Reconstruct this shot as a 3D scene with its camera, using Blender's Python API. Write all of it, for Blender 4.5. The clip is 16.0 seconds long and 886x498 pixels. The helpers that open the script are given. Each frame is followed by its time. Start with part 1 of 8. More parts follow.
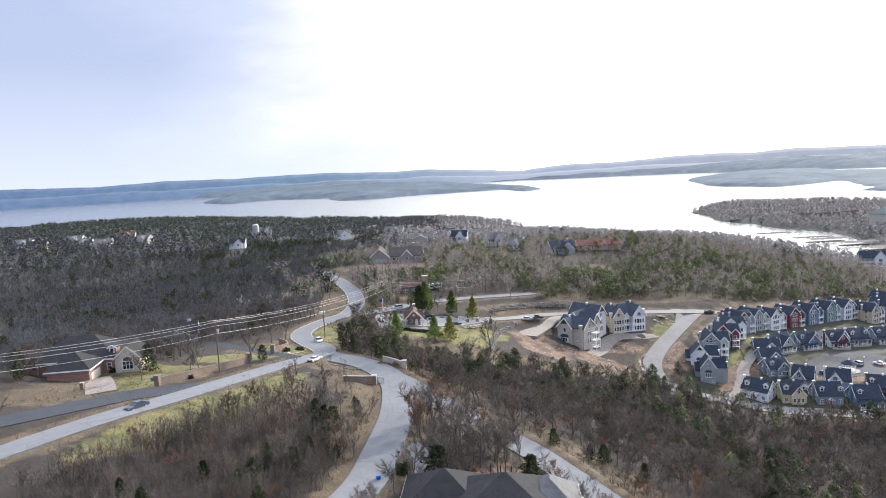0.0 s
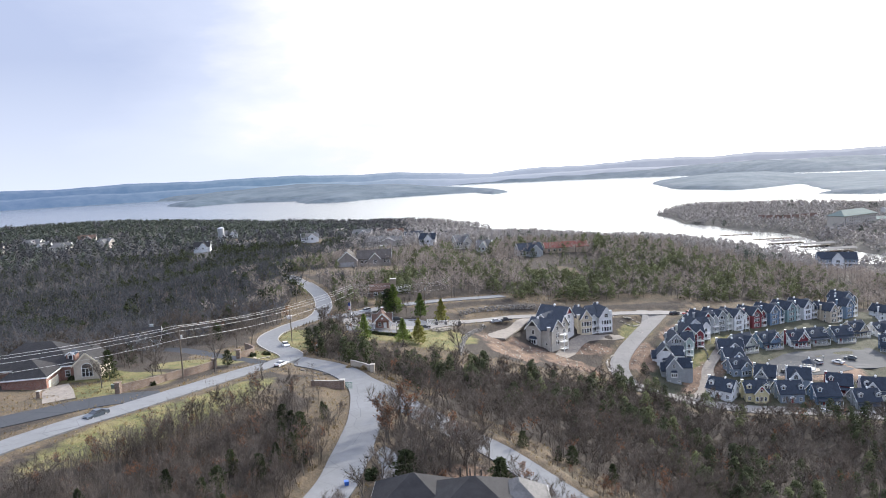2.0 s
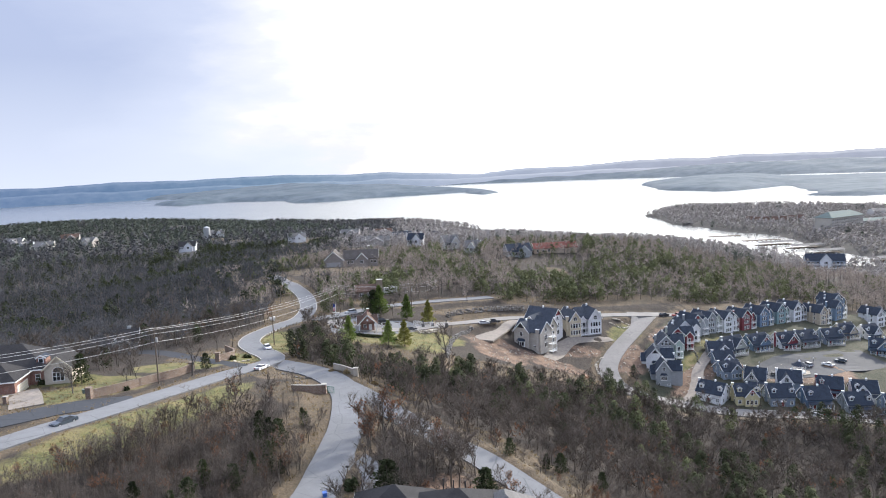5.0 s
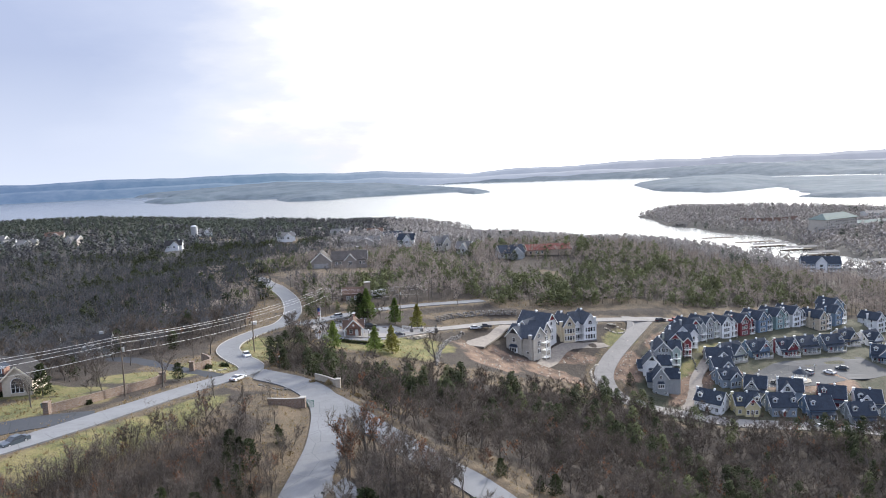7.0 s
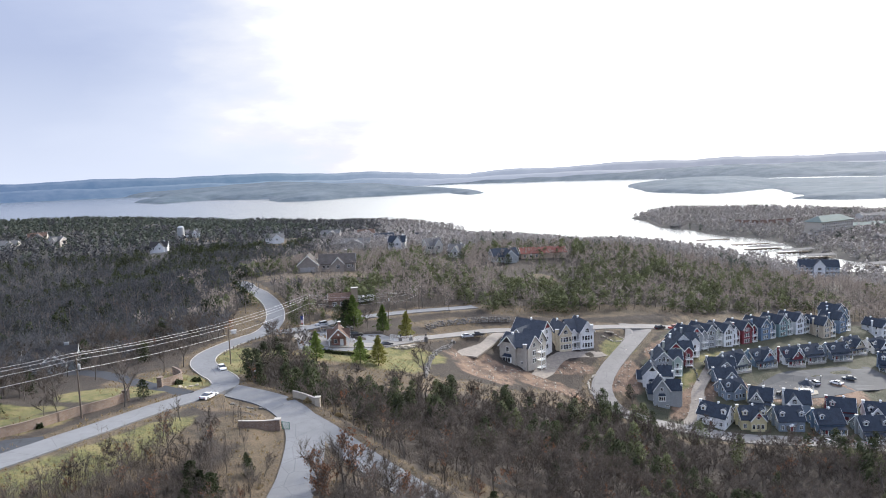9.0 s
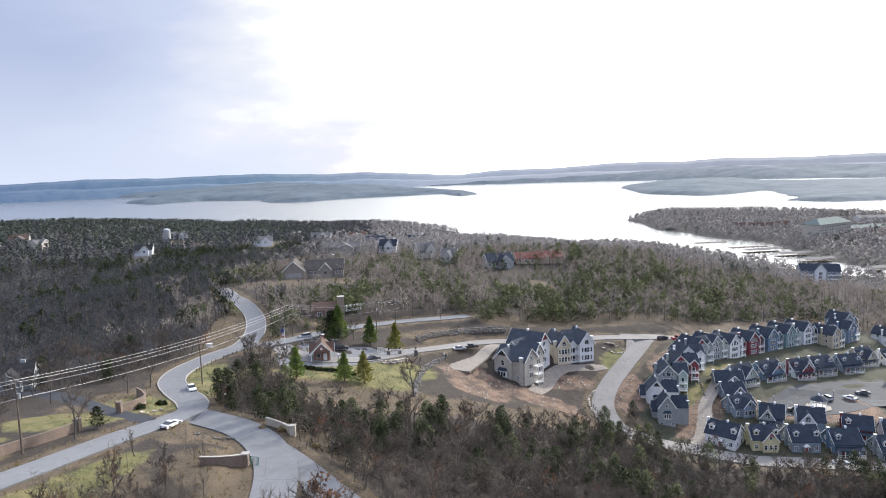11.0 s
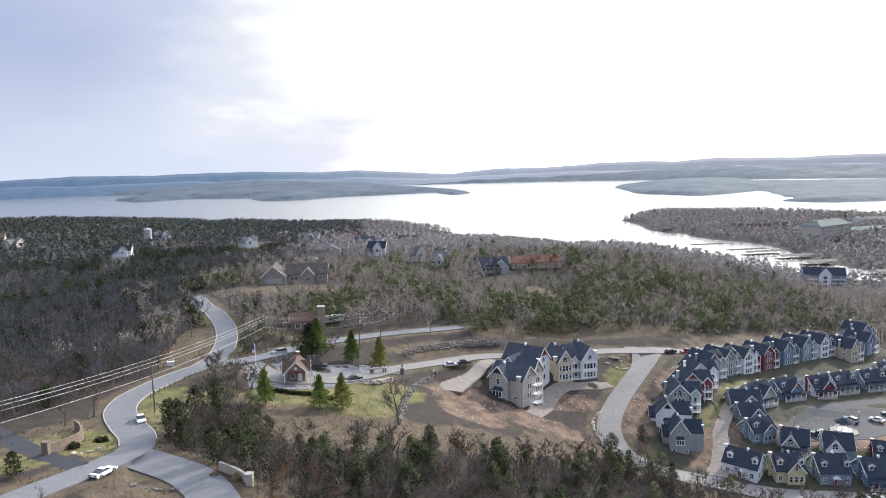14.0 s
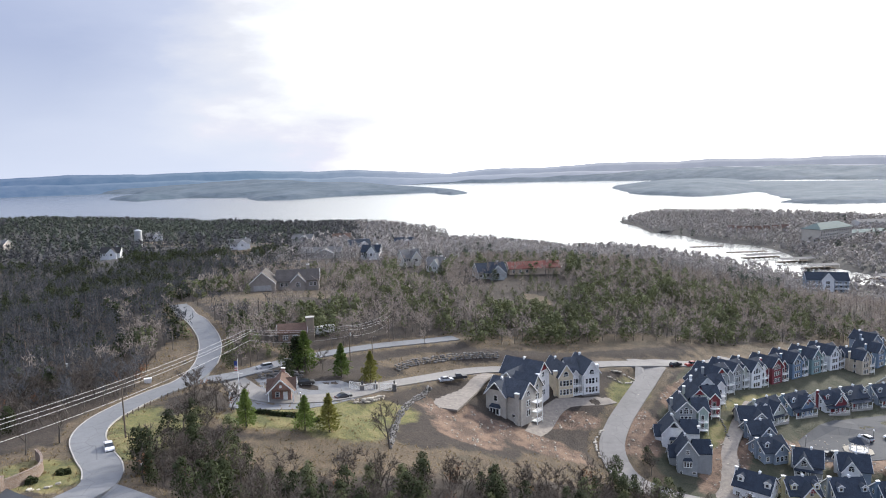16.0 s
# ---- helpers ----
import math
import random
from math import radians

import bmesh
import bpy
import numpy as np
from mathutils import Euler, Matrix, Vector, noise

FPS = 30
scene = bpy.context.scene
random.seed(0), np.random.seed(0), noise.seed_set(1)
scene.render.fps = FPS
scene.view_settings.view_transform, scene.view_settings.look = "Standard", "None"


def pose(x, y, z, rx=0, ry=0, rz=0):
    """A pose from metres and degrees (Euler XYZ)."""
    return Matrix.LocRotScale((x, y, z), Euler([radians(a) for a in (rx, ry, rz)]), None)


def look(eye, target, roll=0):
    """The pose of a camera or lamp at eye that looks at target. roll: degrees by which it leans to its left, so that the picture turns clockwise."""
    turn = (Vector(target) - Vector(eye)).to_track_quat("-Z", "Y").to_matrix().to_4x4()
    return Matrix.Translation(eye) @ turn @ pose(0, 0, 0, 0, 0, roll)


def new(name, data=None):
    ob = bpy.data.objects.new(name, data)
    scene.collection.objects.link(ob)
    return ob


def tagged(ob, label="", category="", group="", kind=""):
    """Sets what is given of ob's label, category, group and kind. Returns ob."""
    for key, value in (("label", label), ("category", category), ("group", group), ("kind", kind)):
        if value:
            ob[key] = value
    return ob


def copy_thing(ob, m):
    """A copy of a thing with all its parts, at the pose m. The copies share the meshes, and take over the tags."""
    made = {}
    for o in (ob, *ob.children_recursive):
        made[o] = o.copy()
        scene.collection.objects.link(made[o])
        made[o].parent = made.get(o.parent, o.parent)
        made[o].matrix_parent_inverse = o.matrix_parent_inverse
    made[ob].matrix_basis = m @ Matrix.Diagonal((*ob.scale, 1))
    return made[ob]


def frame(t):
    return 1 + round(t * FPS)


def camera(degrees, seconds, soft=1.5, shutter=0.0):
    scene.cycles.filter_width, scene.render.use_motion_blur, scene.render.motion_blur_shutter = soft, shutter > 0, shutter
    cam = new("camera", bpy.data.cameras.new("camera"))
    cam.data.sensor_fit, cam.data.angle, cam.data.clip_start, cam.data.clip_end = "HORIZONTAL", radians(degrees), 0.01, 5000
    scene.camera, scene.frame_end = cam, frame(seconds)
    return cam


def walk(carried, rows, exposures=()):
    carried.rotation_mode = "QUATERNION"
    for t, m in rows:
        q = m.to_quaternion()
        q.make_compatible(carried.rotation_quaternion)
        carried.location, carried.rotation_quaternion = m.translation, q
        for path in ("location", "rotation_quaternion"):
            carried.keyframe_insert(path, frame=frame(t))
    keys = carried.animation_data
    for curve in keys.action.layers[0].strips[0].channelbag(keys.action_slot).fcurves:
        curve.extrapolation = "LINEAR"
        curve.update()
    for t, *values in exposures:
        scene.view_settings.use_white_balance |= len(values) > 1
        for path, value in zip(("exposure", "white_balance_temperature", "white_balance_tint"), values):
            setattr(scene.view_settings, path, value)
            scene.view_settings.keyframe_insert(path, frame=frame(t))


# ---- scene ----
cam = camera(66.32, 16.0, 1.0)
PATH = [  # seconds, x, y, z, yaw, pitch, roll
    (0, -2.42, -28.14, 105.73, 4.81, -6.72, -2.96),
    (0.5, -2.55, -27.88, 105.75, 3.76, -6.67, -2.97),
    (1, -2.52, -27.76, 105.68, 2.99, -6.64, -2.93),
    (1.5, -2.53, -27.65, 105.58, 2.53, -6.60, -2.91),
    (2, -2.47, -27.37, 105.57, 2.12, -6.61, -2.85),
    (2.5, -2.34, -27.19, 105.54, 1.94, -6.56, -2.83),
    (3, -2.24, -26.95, 105.49, 1.74, -6.43, -2.85),
    (3.5, -2.19, -26.33, 105.44, 1.57, -6.43, -2.79),
    (4, -1.98, -25.49, 105.28, 1.47, -6.49, -2.72),
    (6.5, -1.23, -15.46, 104.99, 0.74, -6.73, -2.28),
    (7, -0.88, -12.59, 104.98, 0.59, -6.72, -2.20),
    (7.5, -0.62, -9.73, 104.91, 0.45, -6.70, -2.16),
    (8, -0.43, -6.52, 104.96, 0.28, -6.71, -2.08),
    (8.5, -0.35, -3.30, 104.98, 0.12, -6.70, -2.05),
    (9, 0.00, -0.00, 105.00, -0.00, -6.70, -2.00),
    (11.5, 1.20, 18.91, 105.42, -0.66, -6.59, -1.88),
    (12, 1.50, 22.63, 105.37, -0.77, -6.55, -1.87),
    (12.5, 1.78, 26.41, 105.38, -0.85, -6.58, -1.83),
    (13, 2.03, 30.20, 105.27, -0.95, -6.65, -1.72),
    (13.5, 2.01, 33.66, 105.34, -1.06, -6.73, -1.64),
    (14, 2.17, 37.18, 105.38, -1.14, -6.77, -1.61),
    (14.5, 2.43, 40.68, 105.63, -1.24, -6.78, -1.57),
    (15, 2.70, 43.93, 106.18, -1.33, -6.78, -1.50),
    (15.5, 2.99, 46.49, 106.62, -1.38, -6.76, -1.50),
    (16, 3.02, 48.37, 107.01, -1.42, -6.82, -1.42),
]


def gimbal(x, y, z, yaw, pitch, roll):
    """Camera pose: yaw to the left from +y, pitch up, roll about the view."""
    return pose(x, y, z) @ pose(0, 0, 0, 90 + pitch, 0, yaw) @ pose(0, 0, 0, 0, 0, roll)


walk(cam, [(t, gimbal(*row)) for t, *row in PATH], [(0, 0.14), (4, 0.08), (9, 0.0), (16, -0.12)])

# ---------------------------------------------------------------- daylight: bright thin overcast, sun ahead and to the right
SUN_SIDE, SUN_UP = 46.0, 26.0
sun = new("sun", bpy.data.lights.new("sun", "SUN"))
sun.data.energy, sun.data.angle, sun.data.color = 5.4, radians(3), (1.0, 0.945, 0.865)
to_sun = Vector((math.sin(radians(SUN_SIDE)) * math.cos(radians(SUN_UP)), math.cos(radians(SUN_SIDE)) * math.cos(radians(SUN_UP)), math.sin(radians(SUN_UP))))
sun.matrix_world = look(to_sun * 400, (0, 0, 0))


def sky():
    world = bpy.data.worlds.new("sky")
    scene.world = world
    world.use_nodes = True
    nt = world.node_tree
    nt.nodes.clear()
    add, link = nt.nodes.new, nt.links.new
    out, back = add("ShaderNodeOutputWorld"), add("ShaderNodeBackground")
    air = add("ShaderNodeTexSky")
    air.sky_type, air.sun_disc = "NISHITA", False
    air.sun_elevation, air.sun_rotation, air.air_density, air.dust_density = radians(SUN_UP), radians(SUN_SIDE), 1.0, 2.0
    dim = add("ShaderNodeVectorMath")
    dim.operation = "SCALE"
    dim.inputs["Scale"].default_value = 0.10
    link(air.outputs[0], dim.inputs[0])
    where = add("ShaderNodeTexCoord")
    # cloud streaks lie flat: stretch the noise sideways
    flat = add("ShaderNodeMapping")
    flat.inputs["Scale"].default_value = (1.6, 1.6, 5.0)
    link(where.outputs["Generated"], flat.inputs[0])
    puff = add("ShaderNodeTexNoise")
    puff.inputs["Scale"].default_value, puff.inputs["Detail"].default_value, puff.inputs["Roughness"].default_value = 1.7, 6, 0.55
    link(flat.outputs[0], puff.inputs["Vector"])
    # how near the sun a piece of cloud is
    dot = add("ShaderNodeVectorMath")
    dot.operation = "DOT_PRODUCT"
    g = radians(33), radians(17)
    dot.inputs[1].default_value = (math.sin(g[0]) * math.cos(g[1]), math.cos(g[0]) * math.cos(g[1]), math.sin(g[1]))
    link(where.outputs["Generated"], dot.inputs[0])
    wander = add("ShaderNodeMath")
    wander.operation, wander.inputs[1].default_value = "MULTIPLY_ADD", 0.36
    link(puff.outputs[0], wander.inputs[0])
    link(dot.outputs["Value"], wander.inputs[2])
    ramp = add("ShaderNodeValToRGB")
    e = ramp.color_ramp.elements
    e[0].position, e[0].color = 0.0, (0.56, 0.64, 0.86, 1)
    e[1].position, e[1].color = 1.0, (2.6, 2.65, 2.7, 1)
    for at, c in ((0.66, (0.54, 0.62, 0.88, 1)), (0.80, (0.70, 0.77, 1.0, 1)), (0.88, (0.98, 1.0, 1.10, 1)), (0.95, (1.5, 1.52, 1.55, 1))):
        e.new(at).color = c
    link(wander.outputs[0], ramp.inputs[0])
    mix = add("ShaderNodeMix")
    mix.data_type = "RGBA"
    mix.inputs[0].default_value = 0.85
    link(dim.outputs[0], mix.inputs[6])
    link(ramp.outputs[0], mix.inputs[7])
    # paler towards the horizon
    up, pale = add("ShaderNodeSeparateXYZ"), add("ShaderNodeMapRange")
    link(where.outputs["Generated"], up.inputs[0])
    link(up.outputs[2], pale.inputs[0])
    pale.inputs["From Min"].default_value, pale.inputs["From Max"].default_value = 0.0, 0.16
    pale.inputs["To Min"].default_value, pale.inputs["To Max"].default_value = 0.75, 0.0
    wash = add("ShaderNodeMix")
    wash.data_type, wash.blend_type = "RGBA", "LIGHTEN"
    link(pale.outputs[0], wash.inputs[0])
    link(mix.outputs[2], wash.inputs[6])
    wash.inputs[7].default_value = (0.84, 0.92, 1.10, 1)
    link(wash.outputs[2], back.inputs[0])
    # a clouded sky is brightest overhead
    axis, lift = add("ShaderNodeSeparateXYZ"), add("ShaderNodeMapRange")
    link(where.outputs["Generated"], axis.inputs[0])
    link(axis.outputs[2], lift.inputs[0])
    lift.inputs["From Min"].default_value, lift.inputs["From Max"].default_value = 0.24, 0.62
    lift.inputs["To Min"].default_value, lift.inputs["To Max"].default_value = 1.0, 2.0
    link(lift.outputs[0], back.inputs[1])
    link(back.outputs[0], out.inputs[0])


sky()


# ---------------------------------------------------------------- materials
def blank(name, rough=0.8, metal=0.0):
    m = bpy.data.materials.new(name)
    m.use_nodes = True
    nt = m.node_tree
    b = nt.nodes["Principled BSDF"]
    b.inputs["Roughness"].default_value, b.inputs["Metallic"].default_value = rough, metal
    return m, nt, b


def coords(nt, kind="Object", scale=(1, 1, 1)):
    a, s = nt.nodes.new("ShaderNodeTexCoord"), nt.nodes.new("ShaderNodeMapping")
    s.inputs["Scale"].default_value = scale
    nt.links.new(a.outputs[kind], s.inputs[0])
    return s.outputs[0]


def world_coords(nt, scale=(1, 1, 1)):
    a, s = nt.nodes.new("ShaderNodeNewGeometry"), nt.nodes.new("ShaderNodeMapping")
    s.inputs["Scale"].default_value = scale
    nt.links.new(a.outputs["Position"], s.inputs[0])
    return s.outputs[0]


def grain(nt, vec, scale, detail=5, rough=0.6):
    n = nt.nodes.new("ShaderNodeTexNoise")
    n.inputs["Scale"].default_value, n.inputs["Detail"].default_value, n.inputs["Roughness"].default_value = scale, detail, rough
    nt.links.new(vec, n.inputs["Vector"])
    return n.outputs[0]


def ramp(nt, fac, *stops):
    r = nt.nodes.new("ShaderNodeValToRGB")
    e = r.color_ramp.elements
    while len(e) < len(stops):
        e.new(0.5)
    for el, (at, c) in zip(e, stops):
        el.position, el.color = at, (*c, 1)
    nt.links.new(fac, r.inputs[0])
    return r.outputs[0]


def blend(nt, fac, a, b, how="MIX"):
    m = nt.nodes.new("ShaderNodeMix")
    m.data_type, m.blend_type = "RGBA", how
    for sock, v in ((m.inputs[0], fac), (m.inputs[6], a), (m.inputs[7], b)):
        if isinstance(v, (int, float)):
            sock.default_value = v
        elif isinstance(v, tuple):
            sock.default_value = (*v, 1)
        else:
            nt.links.new(v, sock)
    return m.outputs[2]


def relief(nt, b, height, strength, distance):
    n = nt.nodes.new("ShaderNodeBump")
    n.inputs["Strength"].default_value, n.inputs["Distance"].default_value = strength, distance
    nt.links.new(height, n.inputs["Height"])
    nt.links.new(n.outputs[0], b.inputs["Normal"])


def tint(c, k):
    return tuple(min(1.0, v * k) for v in c)


def grained(name, c, rough=0.8, size=1.0, spread=0.35, bump=0.3, metal=0.0, stretch=(1, 1, 1), vary=0.0):
    """A plain substance with fine grain, broad stains and a little relief."""
    m, nt, b = blank(name, rough, metal)
    v = coords(nt, "Object", stretch)
    fine, broad = grain(nt, v, 9 / size), grain(nt, v, 0.9 / size, 3)
    col = ramp(nt, fine, (0.25, tint(c, 1 - spread)), (0.75, tint(c, 1 + spread)))
    col = blend(nt, 0.6, col, ramp(nt, broad, (0.3, tint(c, 1 - spread)), (0.7, tint(c, 1 + spread))))
    if vary:
        info = nt.nodes.new("ShaderNodeObjectInfo")
        col = blend(nt, vary, col, ramp(nt, info.outputs["Random"], (0.0, tint(c, 0.45)), (1.0, tint(c, 1.6))))
    nt.links.new(col, b.inputs["Base Color"])
    if bump:
        relief(nt, b, fine, bump, 0.02 * size)
    return m


SIDINGS = {}


def siding(c):
    """Painted lap boards, 18 cm each."""
    if c in SIDINGS:
        return SIDINGS[c]
    m, nt, b = blank("painted_siding", 0.62)
    v = coords(nt)
    lap = nt.nodes.new("ShaderNodeTexWave")
    lap.wave_type, lap.bands_direction, lap.wave_profile = "BANDS", "Z", "SAW"
    lap.inputs["Scale"].default_value, lap.inputs["Distortion"].default_value = 1.75, 0.05
    nt.links.new(v, lap.inputs["Vector"])
    dirt = grain(nt, v, 0.7, 4)
    col = ramp(nt, dirt, (0.3, tint(c, 0.82)), (0.7, tint(c, 1.08)))
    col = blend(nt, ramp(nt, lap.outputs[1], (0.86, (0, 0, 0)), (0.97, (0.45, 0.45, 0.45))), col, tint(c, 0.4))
    nt.links.new(col, b.inputs["Base Color"])
    relief(nt, b, lap.outputs[1], 0.5, 0.02)
    SIDINGS[c] = m
    return m


def shingles(name, c):
    m, nt, b = blank(name, 0.9)
    b.inputs["Specular IOR Level"].default_value = 0.25
    v = coords(nt)
    rows = nt.nodes.new("ShaderNodeTexBrick")
    rows.inputs["Scale"].default_value, rows.inputs["Mortar Size"].default_value = 1.0, 0.02
    rows.inputs["Brick Width"].default_value, rows.inputs["Row Height"].default_value = 0.34, 0.16
    rows.inputs["Color1"].default_value, rows.inputs["Color2"].default_value = (*tint(c, 0.72), 1), (*tint(c, 1.3), 1)
    rows.inputs["Mortar"].default_value = (*tint(c, 0.4), 1)
    uv = nt.nodes.new("ShaderNodeUVMap")
    uv.uv_map = "slope"
    nt.links.new(uv.outputs[0], rows.inputs["Vector"])
    col = blend(nt, 0.45, rows.outputs[0], ramp(nt, grain(nt, v, 0.5, 4), (0.3, tint(c, 0.7)), (0.7, tint(c, 1.45))))
    nt.links.new(col, b.inputs["Base Color"])
    relief(nt, b, rows.outputs[1], 0.4, 0.02)
    return m


def glass_pane():
    m, nt, b = blank("window_glass", 0.06)
    b.inputs["Base Color"].default_value = (0.02, 0.025, 0.03, 1)
    b.inputs["Specular IOR Level"].default_value = 0.9
    relief(nt, b, grain(nt, coords(nt), 0.8, 2), 0.15, 0.02)
    return m


def brickwork(name, c, c2):
    m, nt, b = blank(name, 0.85)
    v = coords(nt, "Object", (1, 1, 1))
    k = nt.nodes.new("ShaderNodeTexBrick")
    k.inputs["Scale"].default_value, k.inputs["Mortar Size"].default_value = 1.0, 0.012
    k.inputs["Brick Width"].default_value, k.inputs["Row Height"].default_value = 0.22, 0.075
    k.inputs["Color1"].default_value, k.inputs["Color2"].default_value, k.inputs["Mortar"].default_value = (*c, 1), (*c2, 1), (0.32, 0.3, 0.27, 1)
    uv = nt.nodes.new("ShaderNodeUVMap")
    uv.uv_map = "slope"
    nt.links.new(uv.outputs[0], k.inputs["Vector"])
    nt.links.new(blend(nt, 0.4, k.outputs[0], ramp(nt, grain(nt, v, 0.8, 4), (0.3, tint(c, 0.6)), (0.7, tint(c2, 1.3)))), b.inputs["Base Color"])
    relief(nt, b, k.outputs[1], 0.4, 0.01)
    return m


def water_sheet():
    m, nt, b = blank("lake_water", 0.2)
    b.inputs["Base Color"].default_value = (0.02, 0.035, 0.045, 1)
    b.inputs["IOR"].default_value = 10.0
    v = world_coords(nt, (1, 1, 1))
    chop = blend(nt, 0.5, grain(nt, v, 0.35, 4), grain(nt, v, 0.02, 5))
    relief(nt, b, chop, 0.10, 0.5)
    return m


def ground_cover():
    """Leaf litter, dry grass, green turf and bare clay, laid out by the sheet's own masks."""
    m, nt, b = blank("ground_cover", 0.95)
    v = world_coords(nt)
    fine, mid, broad = grain(nt, v, 2.2, 6, 0.7), grain(nt, v, 0.22, 5), grain(nt, v, 0.03, 4)
    litter = blend(nt, 0.5, ramp(nt, fine, (0.38, (0.010, 0.008, 0.006)), (0.62, (0.062, 0.044, 0.032))), ramp(nt, mid, (0.3, (0.012, 0.010, 0.008)), (0.7, (0.052, 0.038, 0.028))))
    dry = blend(nt, 0.5, ramp(nt, fine, (0.38, (0.036, 0.027, 0.017)), (0.62, (0.15, 0.108, 0.066))), ramp(nt, mid, (0.33, (0.036, 0.033, 0.018)), (0.5, (0.088, 0.066, 0.04)), (0.67, (0.16, 0.116, 0.072))))
    turf = blend(nt, 0.55, ramp(nt, fine, (0.38, (0.03, 0.033, 0.011)), (0.62, (0.185, 0.17, 0.058))), ramp(nt, mid, (0.38, (0.05, 0.058, 0.018)), (0.5, (0.135, 0.13, 0.042)), (0.62, (0.22, 0.175, 0.078))))
    clay = blend(nt, 0.55, ramp(nt, fine, (0.38, (0.07, 0.045, 0.031)), (0.62, (0.23, 0.148, 0.1))), ramp(nt, mid, (0.40, (0.034, 0.025, 0.019)), (0.5, (0.125, 0.08, 0.055)), (0.60, (0.23, 0.15, 0.1))))
    woods = blend(nt, 0.5, ramp(nt, mid, (0.3, (0.026, 0.024, 0.023)), (0.7, (0.08, 0.072, 0.067))), ramp(nt, broad, (0.35, (0.022, 0.026, 0.019)), (0.65, (0.06, 0.053, 0.047))))
    # air haze painted as a blue base colour on ground past 1500 m
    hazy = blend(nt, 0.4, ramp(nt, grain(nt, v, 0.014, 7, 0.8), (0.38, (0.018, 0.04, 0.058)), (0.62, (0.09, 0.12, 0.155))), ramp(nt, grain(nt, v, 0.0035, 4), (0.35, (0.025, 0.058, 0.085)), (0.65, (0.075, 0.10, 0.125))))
    garden = blend(nt, 0.5, ramp(nt, fine, (0.38, (0.018, 0.022, 0.012)), (0.62, (0.07, 0.072, 0.038))), ramp(nt, mid, (0.35, (0.024, 0.03, 0.014)), (0.65, (0.078, 0.068, 0.046))))
    col = litter
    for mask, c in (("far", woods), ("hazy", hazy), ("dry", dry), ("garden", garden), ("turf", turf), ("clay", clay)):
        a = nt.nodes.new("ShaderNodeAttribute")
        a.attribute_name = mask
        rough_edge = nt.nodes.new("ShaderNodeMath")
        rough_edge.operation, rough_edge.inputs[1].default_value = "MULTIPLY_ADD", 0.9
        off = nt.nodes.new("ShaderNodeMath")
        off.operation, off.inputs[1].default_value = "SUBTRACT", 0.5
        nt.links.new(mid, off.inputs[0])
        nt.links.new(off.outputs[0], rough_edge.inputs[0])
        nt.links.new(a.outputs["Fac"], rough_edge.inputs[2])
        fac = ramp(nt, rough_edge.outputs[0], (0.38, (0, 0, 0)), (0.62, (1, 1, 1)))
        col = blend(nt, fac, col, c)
    nt.links.new(col, b.inputs["Base Color"])
    relief(nt, b, blend(nt, 0.5, fine, mid), 1.0, 0.5)
    return m


def asphalt(name, c, kerb=0.5):
    m, nt, b = blank(name, 0.78)
    b.inputs["Specular IOR Level"].default_value = 0.18
    v = world_coords(nt)
    fine, mid, broad = grain(nt, v, 12, 4, 0.8), grain(nt, v, 0.6, 6), grain(nt, v, 0.09, 4)
    col = blend(nt, 0.5, ramp(nt, mid, (0.3, tint(c, 0.8)), (0.7, tint(c, 1.2))), ramp(nt, broad, (0.3, tint(c, 0.75)), (0.7, tint(c, 1.25))))
    col = blend(nt, 0.25, col, ramp(nt, fine, (0.3, tint(c, 0.5)), (0.7, tint(c, 1.5))))
    # sealed cracks
    vor = nt.nodes.new("ShaderNodeTexVoronoi")
    vor.feature, vor.inputs["Scale"].default_value = "DISTANCE_TO_EDGE", 0.16
    nt.links.new(blend(nt, 0.12, v, grain(nt, v, 0.5, 3), "ADD"), vor.inputs["Vector"])
    col = blend(nt, ramp(nt, vor.outputs[0], (0.0, (0.5, 0.5, 0.5)), (0.012, (0, 0, 0))), col, tint(c, 0.35))
    nt.links.new(col, b.inputs["Base Color"])
    relief(nt, b, fine, 0.25, 0.01)
    return m


def foliage(name, dark, light, rough=0.75):
    """Leaves or twigs, each a little different from its neighbours."""
    m, nt, b = blank(name, rough)
    geo, info = nt.nodes.new("ShaderNodeNewGeometry"), nt.nodes.new("ShaderNodeObjectInfo")
    col = ramp(nt, geo.outputs["Random Per Island"], (0.0, dark), (1.0, light))
    col = blend(nt, 0.82, col, ramp(nt, grain(nt, world_coords(nt), 0.13, 3), (0.36, dark), (0.64, light)))
    col = blend(nt, 0.25, col, ramp(nt, info.outputs["Random"], (0.0, tint(dark, 0.8)), (1.0, tint(light, 1.2))))
    nt.links.new(col, b.inputs["Base Color"])
    b.inputs["Specular IOR Level"].default_value = 0.1
    # thin leaves and twigs let light through
    through_leaf, both = nt.nodes.new("ShaderNodeBsdfTranslucent"), nt.nodes.new("ShaderNodeMixShader")
    nt.links.new(col, through_leaf.inputs[0])
    both.inputs[0].default_value = 0.25
    nt.links.new(b.outputs[0], both.inputs[1])
    nt.links.new(through_leaf.outputs[0], both.inputs[2])
    nt.links.new(both.outputs[0], nt.nodes["Material Output"].inputs[0])
    return m


